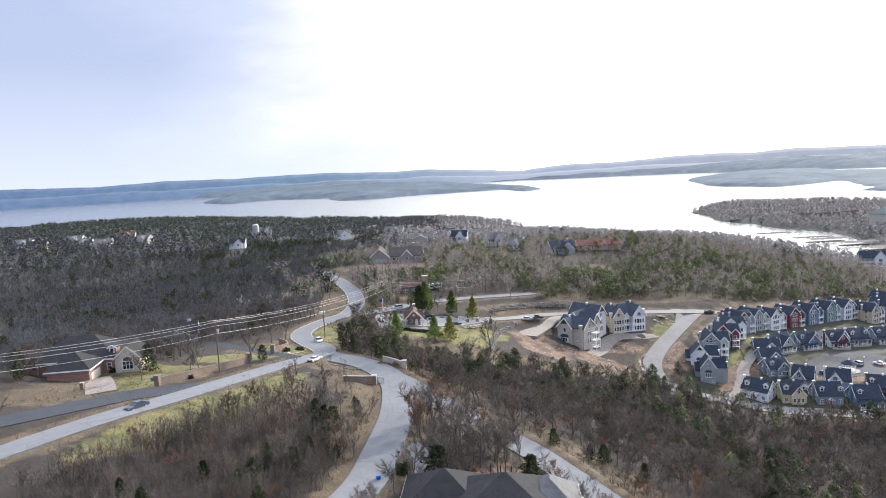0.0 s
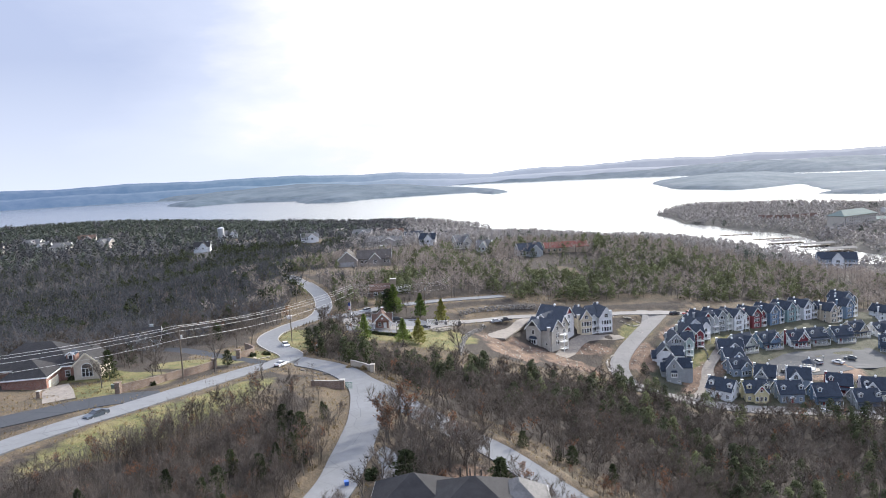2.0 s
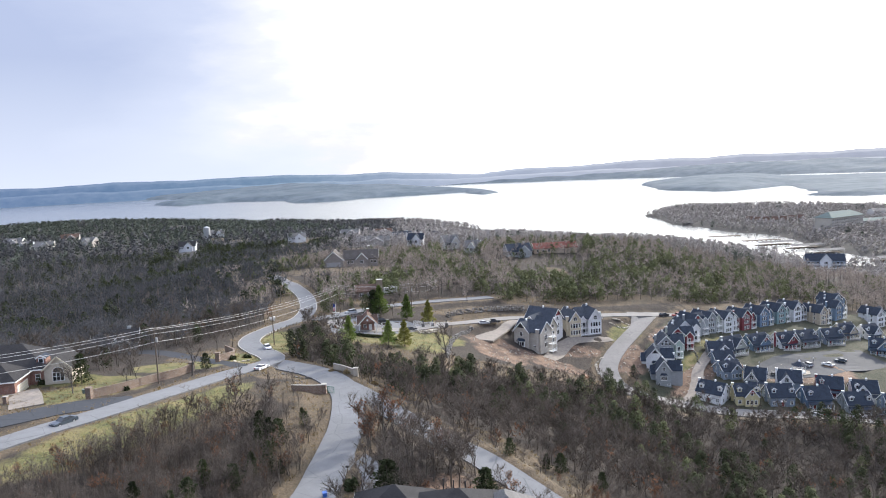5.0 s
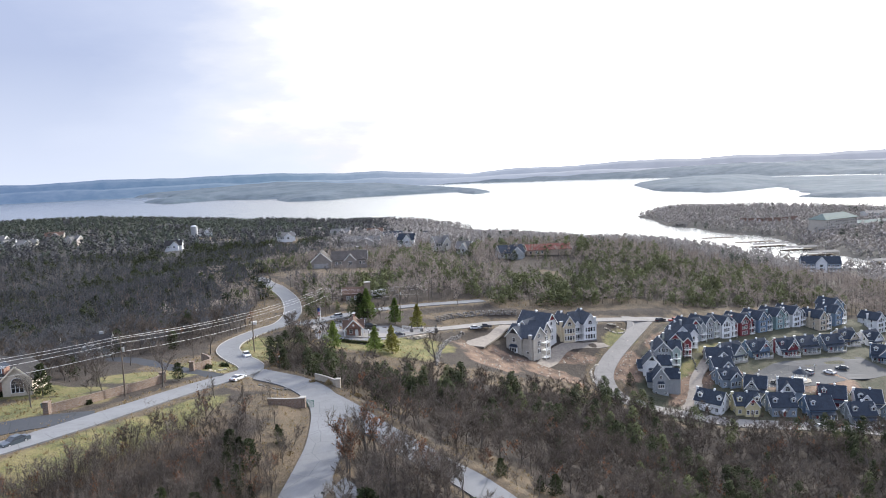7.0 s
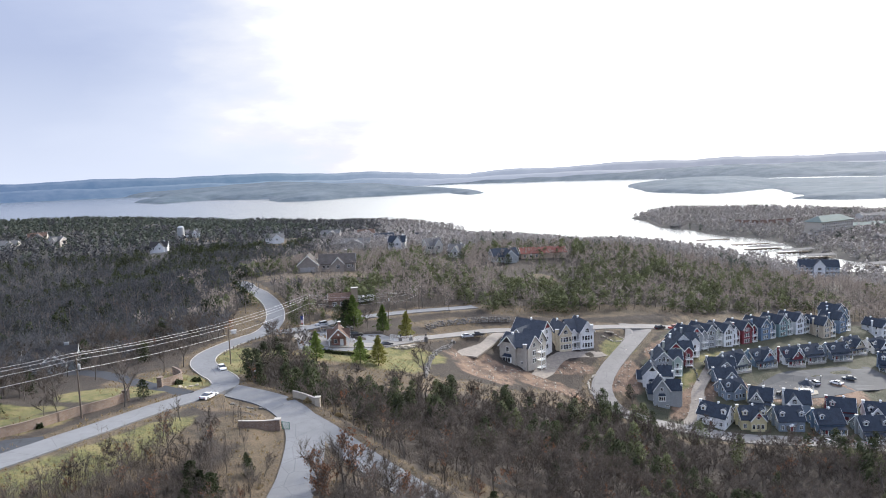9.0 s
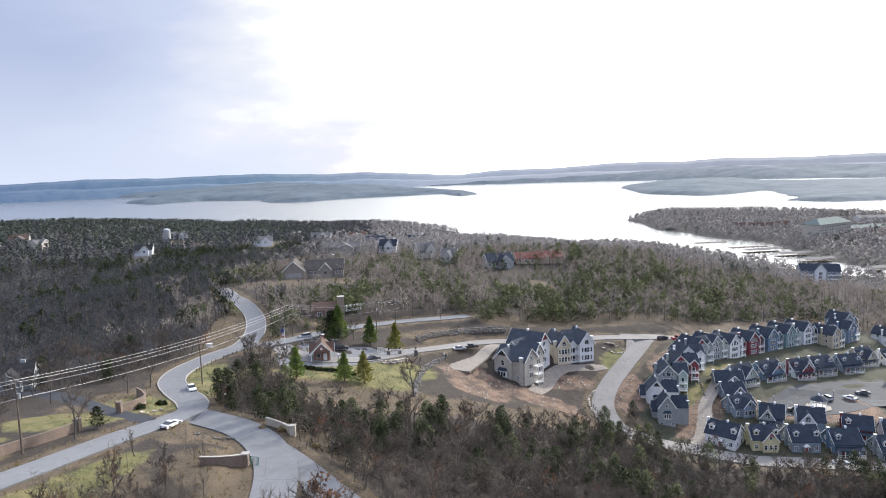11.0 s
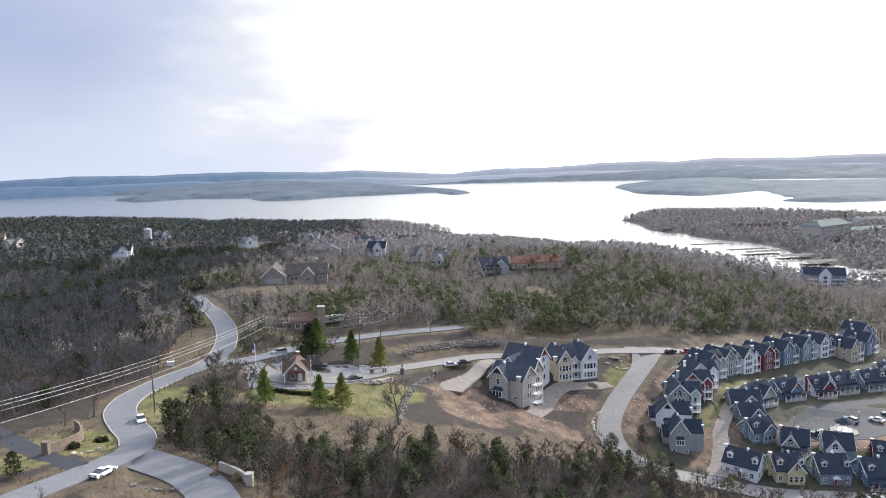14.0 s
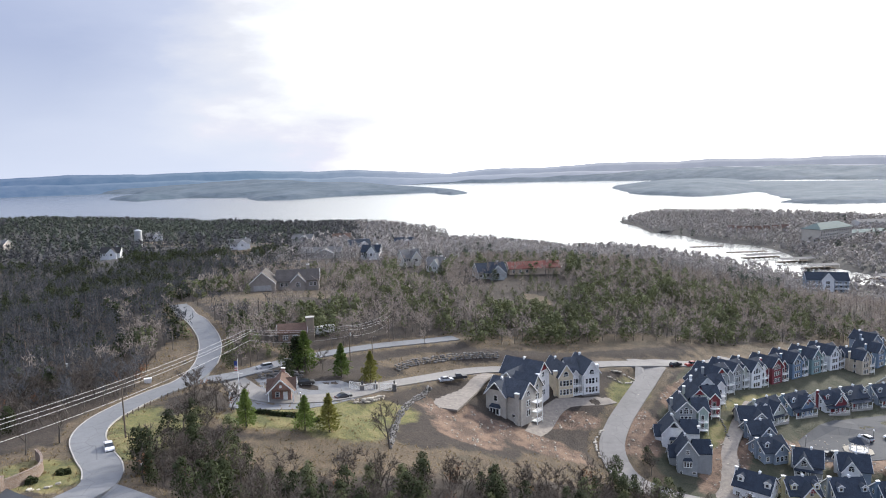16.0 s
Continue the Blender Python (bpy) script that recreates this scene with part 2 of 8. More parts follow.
GROUND, WATER = ground_cover(), water_sheet()
ASPHALT = asphalt("worn_asphalt", (0.172, 0.176, 0.183))
DARK_ASPHALT = asphalt("dark_asphalt", (0.05, 0.054, 0.062))
CONCRETE = grained("concrete", (0.36, 0.34, 0.31), 0.85, 2.0, 0.18)
LANE = asphalt("pale_worn_asphalt", (0.215, 0.203, 0.19))
COURT_ASPHALT = asphalt("court_asphalt", (0.052, 0.056, 0.064))
GRAVEL = grained("gravel", (0.23, 0.2, 0.17), 0.9, 1.0, 0.35)
TRIM = grained("white_paint", (0.78, 0.78, 0.77), 0.5, 1.5, 0.06, 0.1)
CREAM = grained("cream_paint", (0.66, 0.60, 0.47), 0.6, 1.5, 0.08, 0.1)
BLACK = grained("black_paint", (0.025, 0.025, 0.028), 0.5, 1.0, 0.2, 0.1)
PANE = glass_pane()
SLATE = shingles("slate_shingles", (0.034, 0.044, 0.062))
PALE_SLATE = shingles("weathered_slate_shingles", (0.06, 0.07, 0.088))
BROWN_ROOF = shingles("brown_shingles", (0.125, 0.08, 0.062))
GREY_ROOF = shingles("grey_shingles", (0.16, 0.155, 0.15))
CHAR_ROOF = shingles("charcoal_shingles", (0.036, 0.035, 0.037))
RED_ROOF = shingles("red_roofing", (0.20, 0.075, 0.06))
BRICK = brickwork("red_brick", (0.20, 0.085, 0.06), (0.30, 0.13, 0.09))
TAN_BRICK = brickwork("tan_brick", (0.12, 0.072, 0.05), (0.18, 0.115, 0.08))
STONE = grained("limestone", (0.38, 0.34, 0.28), 0.9, 0.7, 0.35, 0.6, vary=0.45)
DARK_STONE = grained("grey_fieldstone", (0.15, 0.142, 0.134), 0.9, 0.7, 0.4, 0.6, vary=0.5)
BARK = grained("grey_bark", (0.115, 0.10, 0.085), 0.95, 0.5, 0.4, 0.7, stretch=(1, 1, 0.25))
POLE_WOOD = grained("weathered_pole", (0.14, 0.11, 0.085), 0.9, 0.5, 0.3, 0.5, stretch=(1, 1, 0.15))
WIRE = grained("bright_aluminium_wire", (0.62, 0.61, 0.59), 0.4, 1.0, 0.1, 0.0)
DULL_WIRE = grained("weathered_wire", (0.10, 0.10, 0.09), 0.6, 1.0, 0.1, 0.0)
STEEL = grained("galvanised_steel", (0.45, 0.46, 0.47), 0.45, 1.0, 0.15, 0.1, 0.7)
TWIG = foliage("bare_twigs", (0.036, 0.03, 0.026), (0.185, 0.158, 0.138))
# darkened copy of the bare twigs: the slope's shade is in the colour
SHADED_TWIG = foliage("shaded_slope_twigs", (0.038, 0.041, 0.047), (0.128, 0.131, 0.139))
OLIVE = foliage("olive_cedar_needles", (0.034, 0.042, 0.022), (0.142, 0.158, 0.078))
RUST = foliage("withered_oak_leaves", (0.1, 0.05, 0.03), (0.24, 0.125, 0.075))
CEDAR = foliage("cedar_needles", (0.012, 0.017, 0.009), (0.064, 0.078, 0.037))
PINE = foliage("pine_needles", (0.06, 0.098, 0.026), (0.25, 0.31, 0.09))
YELLOW_PINE = foliage("yellowing_needles", (0.12, 0.125, 0.03), (0.34, 0.32, 0.10))
# paler copies of twigs and needles: distance haze is in their colour
FAR_TWIG = foliage("hazed_bare_twigs", (0.2, 0.188, 0.186), (0.34, 0.32, 0.314))
MID_TWIG = foliage("hazed_hillside_twigs", (0.16, 0.137, 0.12), (0.37, 0.32, 0.283))
FAR_CEDAR = foliage("hazed_cedar_needles", (0.045, 0.057, 0.05), (0.11, 0.126, 0.104))
HAZE = bpy.data.materials.new("distant_hills_in_haze")
STRAW = foliage("dry_grass_blades", (0.15, 0.11, 0.055), (0.38, 0.29, 0.16))


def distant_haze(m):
    """Hills so far off that only the lit air before them shows, painted as blue emission."""
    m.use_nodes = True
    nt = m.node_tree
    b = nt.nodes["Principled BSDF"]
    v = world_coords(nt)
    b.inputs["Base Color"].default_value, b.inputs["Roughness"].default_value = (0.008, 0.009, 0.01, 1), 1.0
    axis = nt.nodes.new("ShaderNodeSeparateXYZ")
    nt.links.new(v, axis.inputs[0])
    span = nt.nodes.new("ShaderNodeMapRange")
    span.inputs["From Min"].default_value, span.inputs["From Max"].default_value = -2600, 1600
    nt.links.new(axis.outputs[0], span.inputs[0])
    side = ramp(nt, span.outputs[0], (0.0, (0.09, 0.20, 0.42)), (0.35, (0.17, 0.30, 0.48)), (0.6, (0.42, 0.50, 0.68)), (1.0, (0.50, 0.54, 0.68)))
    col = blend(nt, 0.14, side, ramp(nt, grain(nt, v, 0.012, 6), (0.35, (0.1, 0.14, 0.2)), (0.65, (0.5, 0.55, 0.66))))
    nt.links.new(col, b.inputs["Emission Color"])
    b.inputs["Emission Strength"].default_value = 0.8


distant_haze(HAZE)

# ---------------------------------------------------------------- lie of the land (lake level is z = 0)
RIDGE = [  # x, y, height: ridge with the road junction and the gatehouse
    (-30, 138, 54), (-62, 150, 56.5), (-100, 110, 61), (-66, 104, 61), (-74, 136, 58), (-45, 108, 57), (-24, 88, 53),
    (-18, 72, 53), (-3, 104, 50.5), (7, 99, 47.5), (22, 84, 43), (-60, 187, 52), (-83, 209, 53), (-66, 240, 51.5),
    (-89, 304, 56), (-36, 222, 48), (-31, 206, 48.5), (-8, 236, 43.5), (3, 256, 41), (-110, 170, 54), (-150, 120, 64),
    (0, 20, 54), (-60, 40, 60), (40, 30, 44), (-16, 170, 45), (-14, 150, 47.5)]
VALLEY = [  # slope with the holiday houses
    (26, 270, 39.5), (31, 239, 31), (41, 245, 29.5), (55, 239, 28), (79, 272, 34), (94, 285, 34), (106, 296, 34),
    (71, 236, 25.5), (75, 225, 20), (104, 203, 17), (118, 198, 16), (156, 263, 20.5), (125, 280, 25.5), (97, 214, 18),
    (60, 160, 22), (110, 150, 14), (40, 120, 32), (80, 100, 22), (150, 200, 13), (205, 260, 15), (5, 172, 40),
    (22, 195, 33), (50, 205, 24), (2, 203, 39), (160, 300, 24), (190, 330, 22)]
HILLS = [  # woods and scattered houses out to the shore
    (60, 303, 39), (0, 330, 50), (60, 400, 51), (142, 430, 45), (-40, 330, 52), (-73, 362, 53), (-160, 650, 40),
    (-246, 588, 41), (285, 516, 8), (235, 390, 24), (330, 450, 6), (100, 600, 30), (200, 700, 12), (-50, 800, 26), (-400, 1080, 32), (-220, 1120, 20), (-330, 1000, 34),
    (40, 960, 8), (-300, 870, 36), (-520, 900, 50), (-800, 900, 40), (-450, 500, 38), (-200, 350, 40), (-140, 250, 45),
    (-320, 250, 38), (-250, 430, 34), (470, 870, 9), (700, 700, 8), (600, 1200, 5), (900, 400, 8), (200, 60, 14),
    (0, -220, 60), (-250, 0, 64), (300, -200, 30)]


class Spline:
    """A smooth sheet through given heights."""

    def __init__(self, spots):
        self.p = np.array(spots, float)
        n = len(self.p)
        d2 = ((self.p[:, None, :2] - self.p[None, :, :2]) ** 2).sum(-1)
        a = np.zeros((n + 3, n + 3))
        a[:n, :n] = 0.5 * d2 * np.log(d2 + 1e-6) + np.eye(n) * 60
        a[:n, n:], a[n:, :n] = np.c_[np.ones(n), self.p[:, :2]], np.c_[np.ones(n), self.p[:, :2]].T
        self.w = np.linalg.solve(a, np.r_[self.p[:, 2], 0, 0, 0])

    def __call__(self, x, y):
        z = self.w[-3] + self.w[-2] * x + self.w[-1] * y
        for (px, py, _), w in zip(self.p, self.w):
            d2 = (x - px) ** 2 + (y - py) ** 2
            z = z + w * 0.5 * d2 * np.log(d2 + 1e-6)
        return z


near_land = Spline(RIDGE + VALLEY + HILLS)

HOME_SHORE = [(-4900, -4900), (-1500, 200), (-1150, 800), (-1000, 1300), (-500, 1400), (-430, 1330), (-295, 1310), (-150, 1360),
              (-60, 1330), (24, 1200), (40, 1150), (6, 1095), (42, 1000), (95, 1015), (143, 920), (180, 870), (253, 860), (300, 790), (312, 730),
              (326, 680), (334, 640), (352, 612), (392, 598), (430, 600), (416, 637), (406, 690), (402, 737), (414, 807), (412, 885),
              (385, 941), (372, 1033), (346, 1078), (358, 1145), (366, 1288), (430, 1400), (501, 1460), (640, 1420),
              (790, 1180), (1100, 1000), (4900, 900), (4900, -4900)]
SPIT_SHORE = [(-1351, 3003), (-1200, 2821), (-1187, 2956), (-1055, 3150), (-785, 2971), (-666, 2603), (-505, 2641), (-360, 2856),
              (-155, 2950), (14, 3020), (99, 2660), (166, 2833), (124, 3316), (-173, 3889), (-500, 4450), (-640, 4640),
              (-1000, 4700), (-1247, 4990), (-2600, 4990), (-4400, 2400), (-3600, 2900), (-2900, 3650), (-2350, 4060),
              (-1960, 4230), (-1650, 4050), (-1500, 3500)]
RIGHT_SHORE = [(880, 3200), (785, 2798), (725, 2346), (777, 2119), (859, 2104), (958, 2169), (1150, 2336), (1041, 2017),
               (1014, 1876), (883, 1728), (969, 1621), (1081, 1611), (1500, 1500), (4900, 1300), (4900, 2300), (2057, 2950),
               (1740, 3150), (1500, 3500), (1185, 3600)]
FAR_SHORE = [(-640, 4760), (-283, 4680), (187, 4640), (440, 4560), (769, 4470), (1043, 4400), (1185, 4240), (1500, 3980), (1700, 3700),
             (1927, 3560), (2200, 3220), (4900, 2700), (4990, 4990), (-1000, 4990)]


def depth_inside(shore, x, y):
    """Metres from the shore line, positive on land."""
    p = np.array(shore, float)
    q = np.roll(p, -1, 0)
    best, inside = np.full(np.shape(x), 1e12), np.zeros(np.shape(x), bool)
    for (ax, ay), (bx, by) in zip(p, q):
        dx, dy = bx - ax, by - ay
        k = np.clip(((x - ax) * dx + (y - ay) * dy) / (dx * dx + dy * dy), 0, 1)
        best = np.minimum(best, (x - ax - k * dx) ** 2 + (y - ay - k * dy) ** 2)
        if ay != by:
            inside ^= ((ay > y) != (by > y)) & (x < dx * (y - ay) / dy + ax)
    return np.where(inside, 1, -1) * np.sqrt(best)


def ripple(x, y, size, seed=0):
    """Smooth noise in -1..1 with features of that size."""
    x, y = np.asarray(x, float) / size + 17.3 * seed, np.asarray(y, float) / size - 9.1 * seed
    i, j = np.floor(x), np.floor(y)
    u, v = x - i, y - j
    u, v = u * u * (3 - 2 * u), v * v * (3 - 2 * v)

    def at(a, b):
        s = np.sin(a * 127.1 + b * 311.7 + seed * 74.7) * 43758.5453
        return 2 * (s - np.floor(s)) - 1

    return (at(i, j) * (1 - u) + at(i + 1, j) * u) * (1 - v) + (at(i, j + 1) * (1 - u) + at(i + 1, j + 1) * u) * v


def wild_ground(x, y):
    """Height of the ground before roads and plots are cut into it."""
    x, y = np.asarray(x, float), np.asarray(y, float)
    d = depth_inside(HOME_SHORE, x + 9 * ripple(x, y, 60, 1), y + 9 * ripple(x, y, 60, 2))
    r, side = np.hypot(x, y), np.arctan2(x, y)
    keep = np.clip((1900 - r) / 600, 0, 1)
    z = np.clip(near_land(x, y), 3, 70) * keep + 6 * (1 - keep)
    z = z + ripple(x, y, 40, 3) * np.clip((r - 260) / 200, 0, 1) * 2.5
    z = np.where(d > 0, np.minimum(z, 0.3 + 0.14 * d + 0.0006 * d * d), np.maximum(-6, d * 0.12))
    wob = 40 * ripple(x, y, 260, 4) + 14 * ripple(x, y, 90, 5)
    rolling = 1 + 0.35 * ripple(x, y, 420, 6) + 0.15 * ripple(x, y, 160, 7)
    for shore, top, run in ((SPIT_SHORE, 62, 420), (RIGHT_SHORE, 40, 260), (FAR_SHORE, 70, 260)):
        d = depth_inside(shore, x + wob, y + wob) if shore is not FAR_SHORE else depth_inside(shore, x + 0.4 * wob, y)
        if shore is RIGHT_SHORE:
            top = top * (1 - 0.62 * np.clip((np.degrees(side) - 23.5) / 2.5, 0, 1) * np.clip((y - 1500) / 300, 0, 1))
        z = np.where(d > 0, np.maximum(z, top * rolling * (1 - np.exp(-d / run)) + np.minimum(d, 30) * 0.15), z)
    return z


# ---------------------------------------------------------------- building kit
class Shape:
    """Collects faces for one mesh."""

    def __init__(self):
        self.v, self.f, self.uv = [], [], []

    def face(self, *pts):
        n = len(self.v)
        self.v += [tuple(p) for p in pts]
        self.f.append(tuple(range(n, n + len(pts))))
        a, b = Vector(pts[0]), Vector(pts[1])
        u = (b - a).normalized()
        nrm = u.cross(Vector(pts[-1]) - a)
        w = nrm.cross(u).normalized() if nrm.length > 1e-9 else Vector((0, 0, 1))
        self.uv += [((Vector(p) - a).dot(u), (Vector(p) - a).dot(w)) for p in pts]
        return self

    def solid(self, low, high):
        """A closed body between two rings of the same count (low counter-clockwise from above)."""
        n = len(low)
        self.face(*reversed(low)).face(*high)
        for i in range(n):
            j = (i + 1) % n
            self.face(low[i], low[j], high[j], high[i])
        return self

    def box(self, x0, y0, z0, x1, y1, z1):
        lo = [(x0, y0), (x1, y0), (x1, y1), (x0, y1)]
        return self.solid([(x, y, z0) for x, y in lo], [(x, y, z1) for x, y in lo])

    def beam(self, a, b, w, h, up=(0, 0, 1)):
        """A straight bar from a to b."""
        a, b = Vector(a), Vector(b)
        d = (b - a).normalized()
        s = d.cross(Vector(up))
        s = s.normalized() * w / 2 if s.length > 1e-6 else Vector((w / 2, 0, 0))
        t = s.normalized().cross(d) * h / 2
        ring = [s * i + t * j for i, j in ((-1, -1), (1, -1), (1, 1), (-1, 1))]
        return self.solid([a + r for r in ring], [b + r for r in ring])

    def tube(self, path, radii, sides=6):
        rings = []
        path = [Vector(p) for p in path]
        for i, p in enumerate(path):
            d = (path[min(i + 1, len(path) - 1)] - path[max(i - 1, 0)]).normalized()
            s = d.cross(Vector((0.31, 0.95, 0.1))).normalized()
            t = s.cross(d)
            rings.append([p + (s * math.cos(k) + t * math.sin(k)) * radii[i] for k in (2 * math.pi * q / sides for q in range(sides))])
        for a, b in zip(rings, rings[1:]):
            for k in range(sides):
                j = (k + 1) % sides
                self.face(a[k], a[j], b[j], b[k])
        self.face(*rings[-1])
        self.face(*reversed(rings[0]))
        return self

    def mesh(self, name, material, smooth=False):
        me = bpy.data.meshes.new(name)
        me.from_pydata(self.v, [], self.f)
        layer = me.uv_layers.new(name="slope")
        layer.data.foreach_set("uv", [c for p in self.uv for c in p])
        me.materials.append(material)
        if smooth:
            me.polygons.foreach_set("use_smooth", [True] * len(me.polygons))
        me.update()
        return me


def part(name, shape, material, parent=None, label="", at=None, smooth=False):
    """One mesh object under a thing or under a part."""
    me = shape if isinstance(shape, bpy.types.Mesh) else shape.mesh(name, material, smooth)
    ob = new(name, me)
    if parent is not None:
        ob.parent = parent
    if at is not None:
        ob.matrix_basis = at
    return tagged(ob, label)


def thing(name, label, category, at, group=""):
    ob = new(name)
    ob.empty_display_size = 0.5
    ob.matrix_basis = at
    return tagged(ob, label, category, group)


def raw_mesh(name, verts, tris, material, smooth=False):
    """A mesh of many triangles from arrays."""
    me = bpy.data.meshes.new(name)
    verts, tris = np.asarray(verts, np.float32), np.asarray(tris, np.int32)
    k = tris.shape[1]
    me.vertices.add(len(verts))
    me.vertices.foreach_set("co", verts.ravel())
    me.loops.add(tris.size)
    me.loops.foreach_set("vertex_index", tris.ravel())
    me.polygons.add(len(tris))
    me.polygons.foreach_set("loop_start", np.arange(0, tris.size, k, dtype=np.int32))
    me.materials.append(material)
    me.update(calc_edges=True)
    if smooth:
        me.polygons.foreach_set("use_smooth", np.ones(len(tris), bool))
    return me


# ---------------------------------------------------------------- roads, plots and the ground sheet
ROADS = {  # centre line and width
    "ridge_road": (6.6, [(-92, 62), (-86, 76), (-82.3, 84.6), (-77.9, 93.6), (-72.3, 103.2), (-67, 117.3), (-61.3, 135.4), (-57, 148), (-54.5, 160),
                         (-57.5, 169), (-63, 177), (-69, 187), (-71, 197), (-69.3, 208), (-66.3, 218.5), (-62.8, 228), (-62.6, 241.8), (-65.2, 256.3),
                         (-70.5, 271.7), (-80, 289.6), (-86.4, 298), (-91, 307), (-97, 318)]),
    "gate_road": (7.4, [(-54.5, 158), (-49, 155), (-40, 149), (-33, 140), (-28.3, 128), (-26, 112), (-25.9, 101), (-26.2, 92), (-26.6, 80), (-29.2, 66), (-36, 45)]),
    "lower_road": (6.2, [(-34, 142), (-26.2, 133), (-15.5, 120), (-5.4, 109.4), (1.3, 103.7), (8.3, 96.3), (13, 91), (22, 82), (38, 66)]),
    "resort_road": (6.4, [(-62.5, 229), (-53.5, 234.5), (-44, 247), (-35, 258), (-19.8, 272), (-10.3, 279.6), (3, 287.2), (13, 292.5)]),
    "entrance_road": (6.8, [(-52, 233), (-42, 222), (-30, 222.5), (-18, 231), (-8.9, 244), (5.4, 258.5), (19.1, 267.6), (33, 271.5), (46, 275.5), (63.6, 281), (82, 283.5), (104, 289), (118, 299)]),
    "lane": (7.2, [(83, 284), (81.5, 278), (75, 267.5), (67.5, 256.4), (60, 245), (55, 234.5), (54, 226), (56, 219), (64, 214), (78, 211), (92, 205.5), (106, 203.5), (124, 202), (145, 201)]),
}


def fine_line(pts, step=2.0):
    """A rounded line through the points, with a point about every step metres."""
    p = [np.array(q, float) for q in pts]
    p = [2 * p[0] - p[1], *p, 2 * p[-1] - p[-2]]
    out = []
    for a, b, c, d in zip(p, p[1:], p[2:], p[3:]):
        n = max(2, int(np.linalg.norm(c - b) / step))
        for k in range(n):
            u = k / n
            out.append(0.5 * (2 * b + (c - a) * u + (2 * a - 5 * b + 4 * c - d) * u * u + (3 * b - a - 3 * c + d) * u ** 3))
    return np.array([*out, p[-2]])


def even(z, reach=6):
    k = np.ones(2 * reach + 1) / (2 * reach + 1)
    return np.convolve(np.pad(z, reach, "edge"), k, "valid")


ROAD_LINES = {}
for road_name, (road_width, road_pts) in ROADS.items():
    line = fine_line(road_pts)
    ROAD_LINES[road_name] = (road_width, line, even(wild_ground(line[:, 0], line[:, 1])))

PADS = [  # levelled plots: x, y, radius across, radius along, turn, height
    (-36, 222, 15, 8.5, 30, 48.0), (132, 238, 21, 15, 10, 19.6), (150, 262, 14, 7, 25, 20.6), (-106, 134, 15, 12, 0, 59.3),
    (-3, 66, 18, 13, 0, 51.5), (-54, 157, 7, 7, 0, 54.6), (190, 316, 12, 10, 0, 22.5), (9, 246, 6.5, 12, -24, 38.6)]


def pad_depth(pad, x, y):
    px, py, ra, rb, turn, _ = pad
    c, s = math.cos(radians(turn)), math.sin(radians(turn))
    u, v = ((x - px) * c + (y - py) * s) / ra, (-(x - px) * s + (y - py) * c) / rb
    return (1 - np.hypot(u, v)) * min(ra, rb)


def road_gap(x, y, only=None):
    """Distance to the nearest road edge, and that road's height there."""
    best, high = np.full(np.shape(x), 1e9), np.zeros(np.shape(x))
    for key, (w, line, z) in ROAD_LINES.items():
        if only and key not in only:
            continue
        for (ax, ay), (bx, by), za, zb in zip(line, line[1:], z, z[1:]):
            dx, dy = bx - ax, by - ay
            k = np.clip(((x - ax) * dx + (y - ay) * dy) / (dx * dx + dy * dy), 0, 1)
            d = np.hypot(x - ax - k * dx, y - ay - k * dy) - w / 2
            nearer = d < best
            best, high = np.where(nearer, d, best), np.where(nearer, za + (zb - za) * k, high)
    return best, high


def ground(x, y):
    """Height of the finished ground."""
    x, y = np.asarray(x, float), np.asarray(y, float)
    z = wild_ground(x, y)
    for pad in PADS:
        k = np.clip(0.5 + pad_depth(pad, x, y) / 6, 0, 1)
        z = z + (pad[5] - z) * k * k * (3 - 2 * k)
    if np.ndim(x):
        close = (np.hypot(x - 10, y - 190) < 260)
        gap, high = np.full(x.shape, 1e9), np.zeros(x.shape)
        gap[close], high[close] = road_gap(x[close], y[close])
    else:
        gap, high = road_gap(x, y)
    k = np.clip(1 - (gap - 0.8) / 6, 0, 1)
    bed = high - 0.10 - 0.30 * np.clip(0.3 - gap / 1.2, 0, 1)
    return z + (bed - z) * k * k * (3 - 2 * k)


def height(x, y):
    return float(ground(float(x), float(y)))


# where the cover is not leaf litter: x, y, radius across, radius along, turn
TURF = [(-56, 187, 5, 15, 0), (-66.5, 166, 9, 9, 0), (-22, 214, 16, 9, 12), (-33, 206, 13, 7, 15), (-20, 208, 12, 9, 10), (69, 263, 10, 6.5, 55), (-86, 121, 14, 8, 50), (-80, 150, 9, 7, 0), (-66, 164, 5, 5, 0), (-92, 134, 12, 5, 20), (-52, 200, 4, 10, 0), (-72, 152, 9, 6, 60), (-62, 195, 5, 12, 5),
        (118, 268, 22, 5, 28), (88, 240, 4, 14, -40), (-63.5, 96, 6.5, 25, -25), (-56, 118, 4, 14, -18),  (-8, 222, 9, 6, 40)]
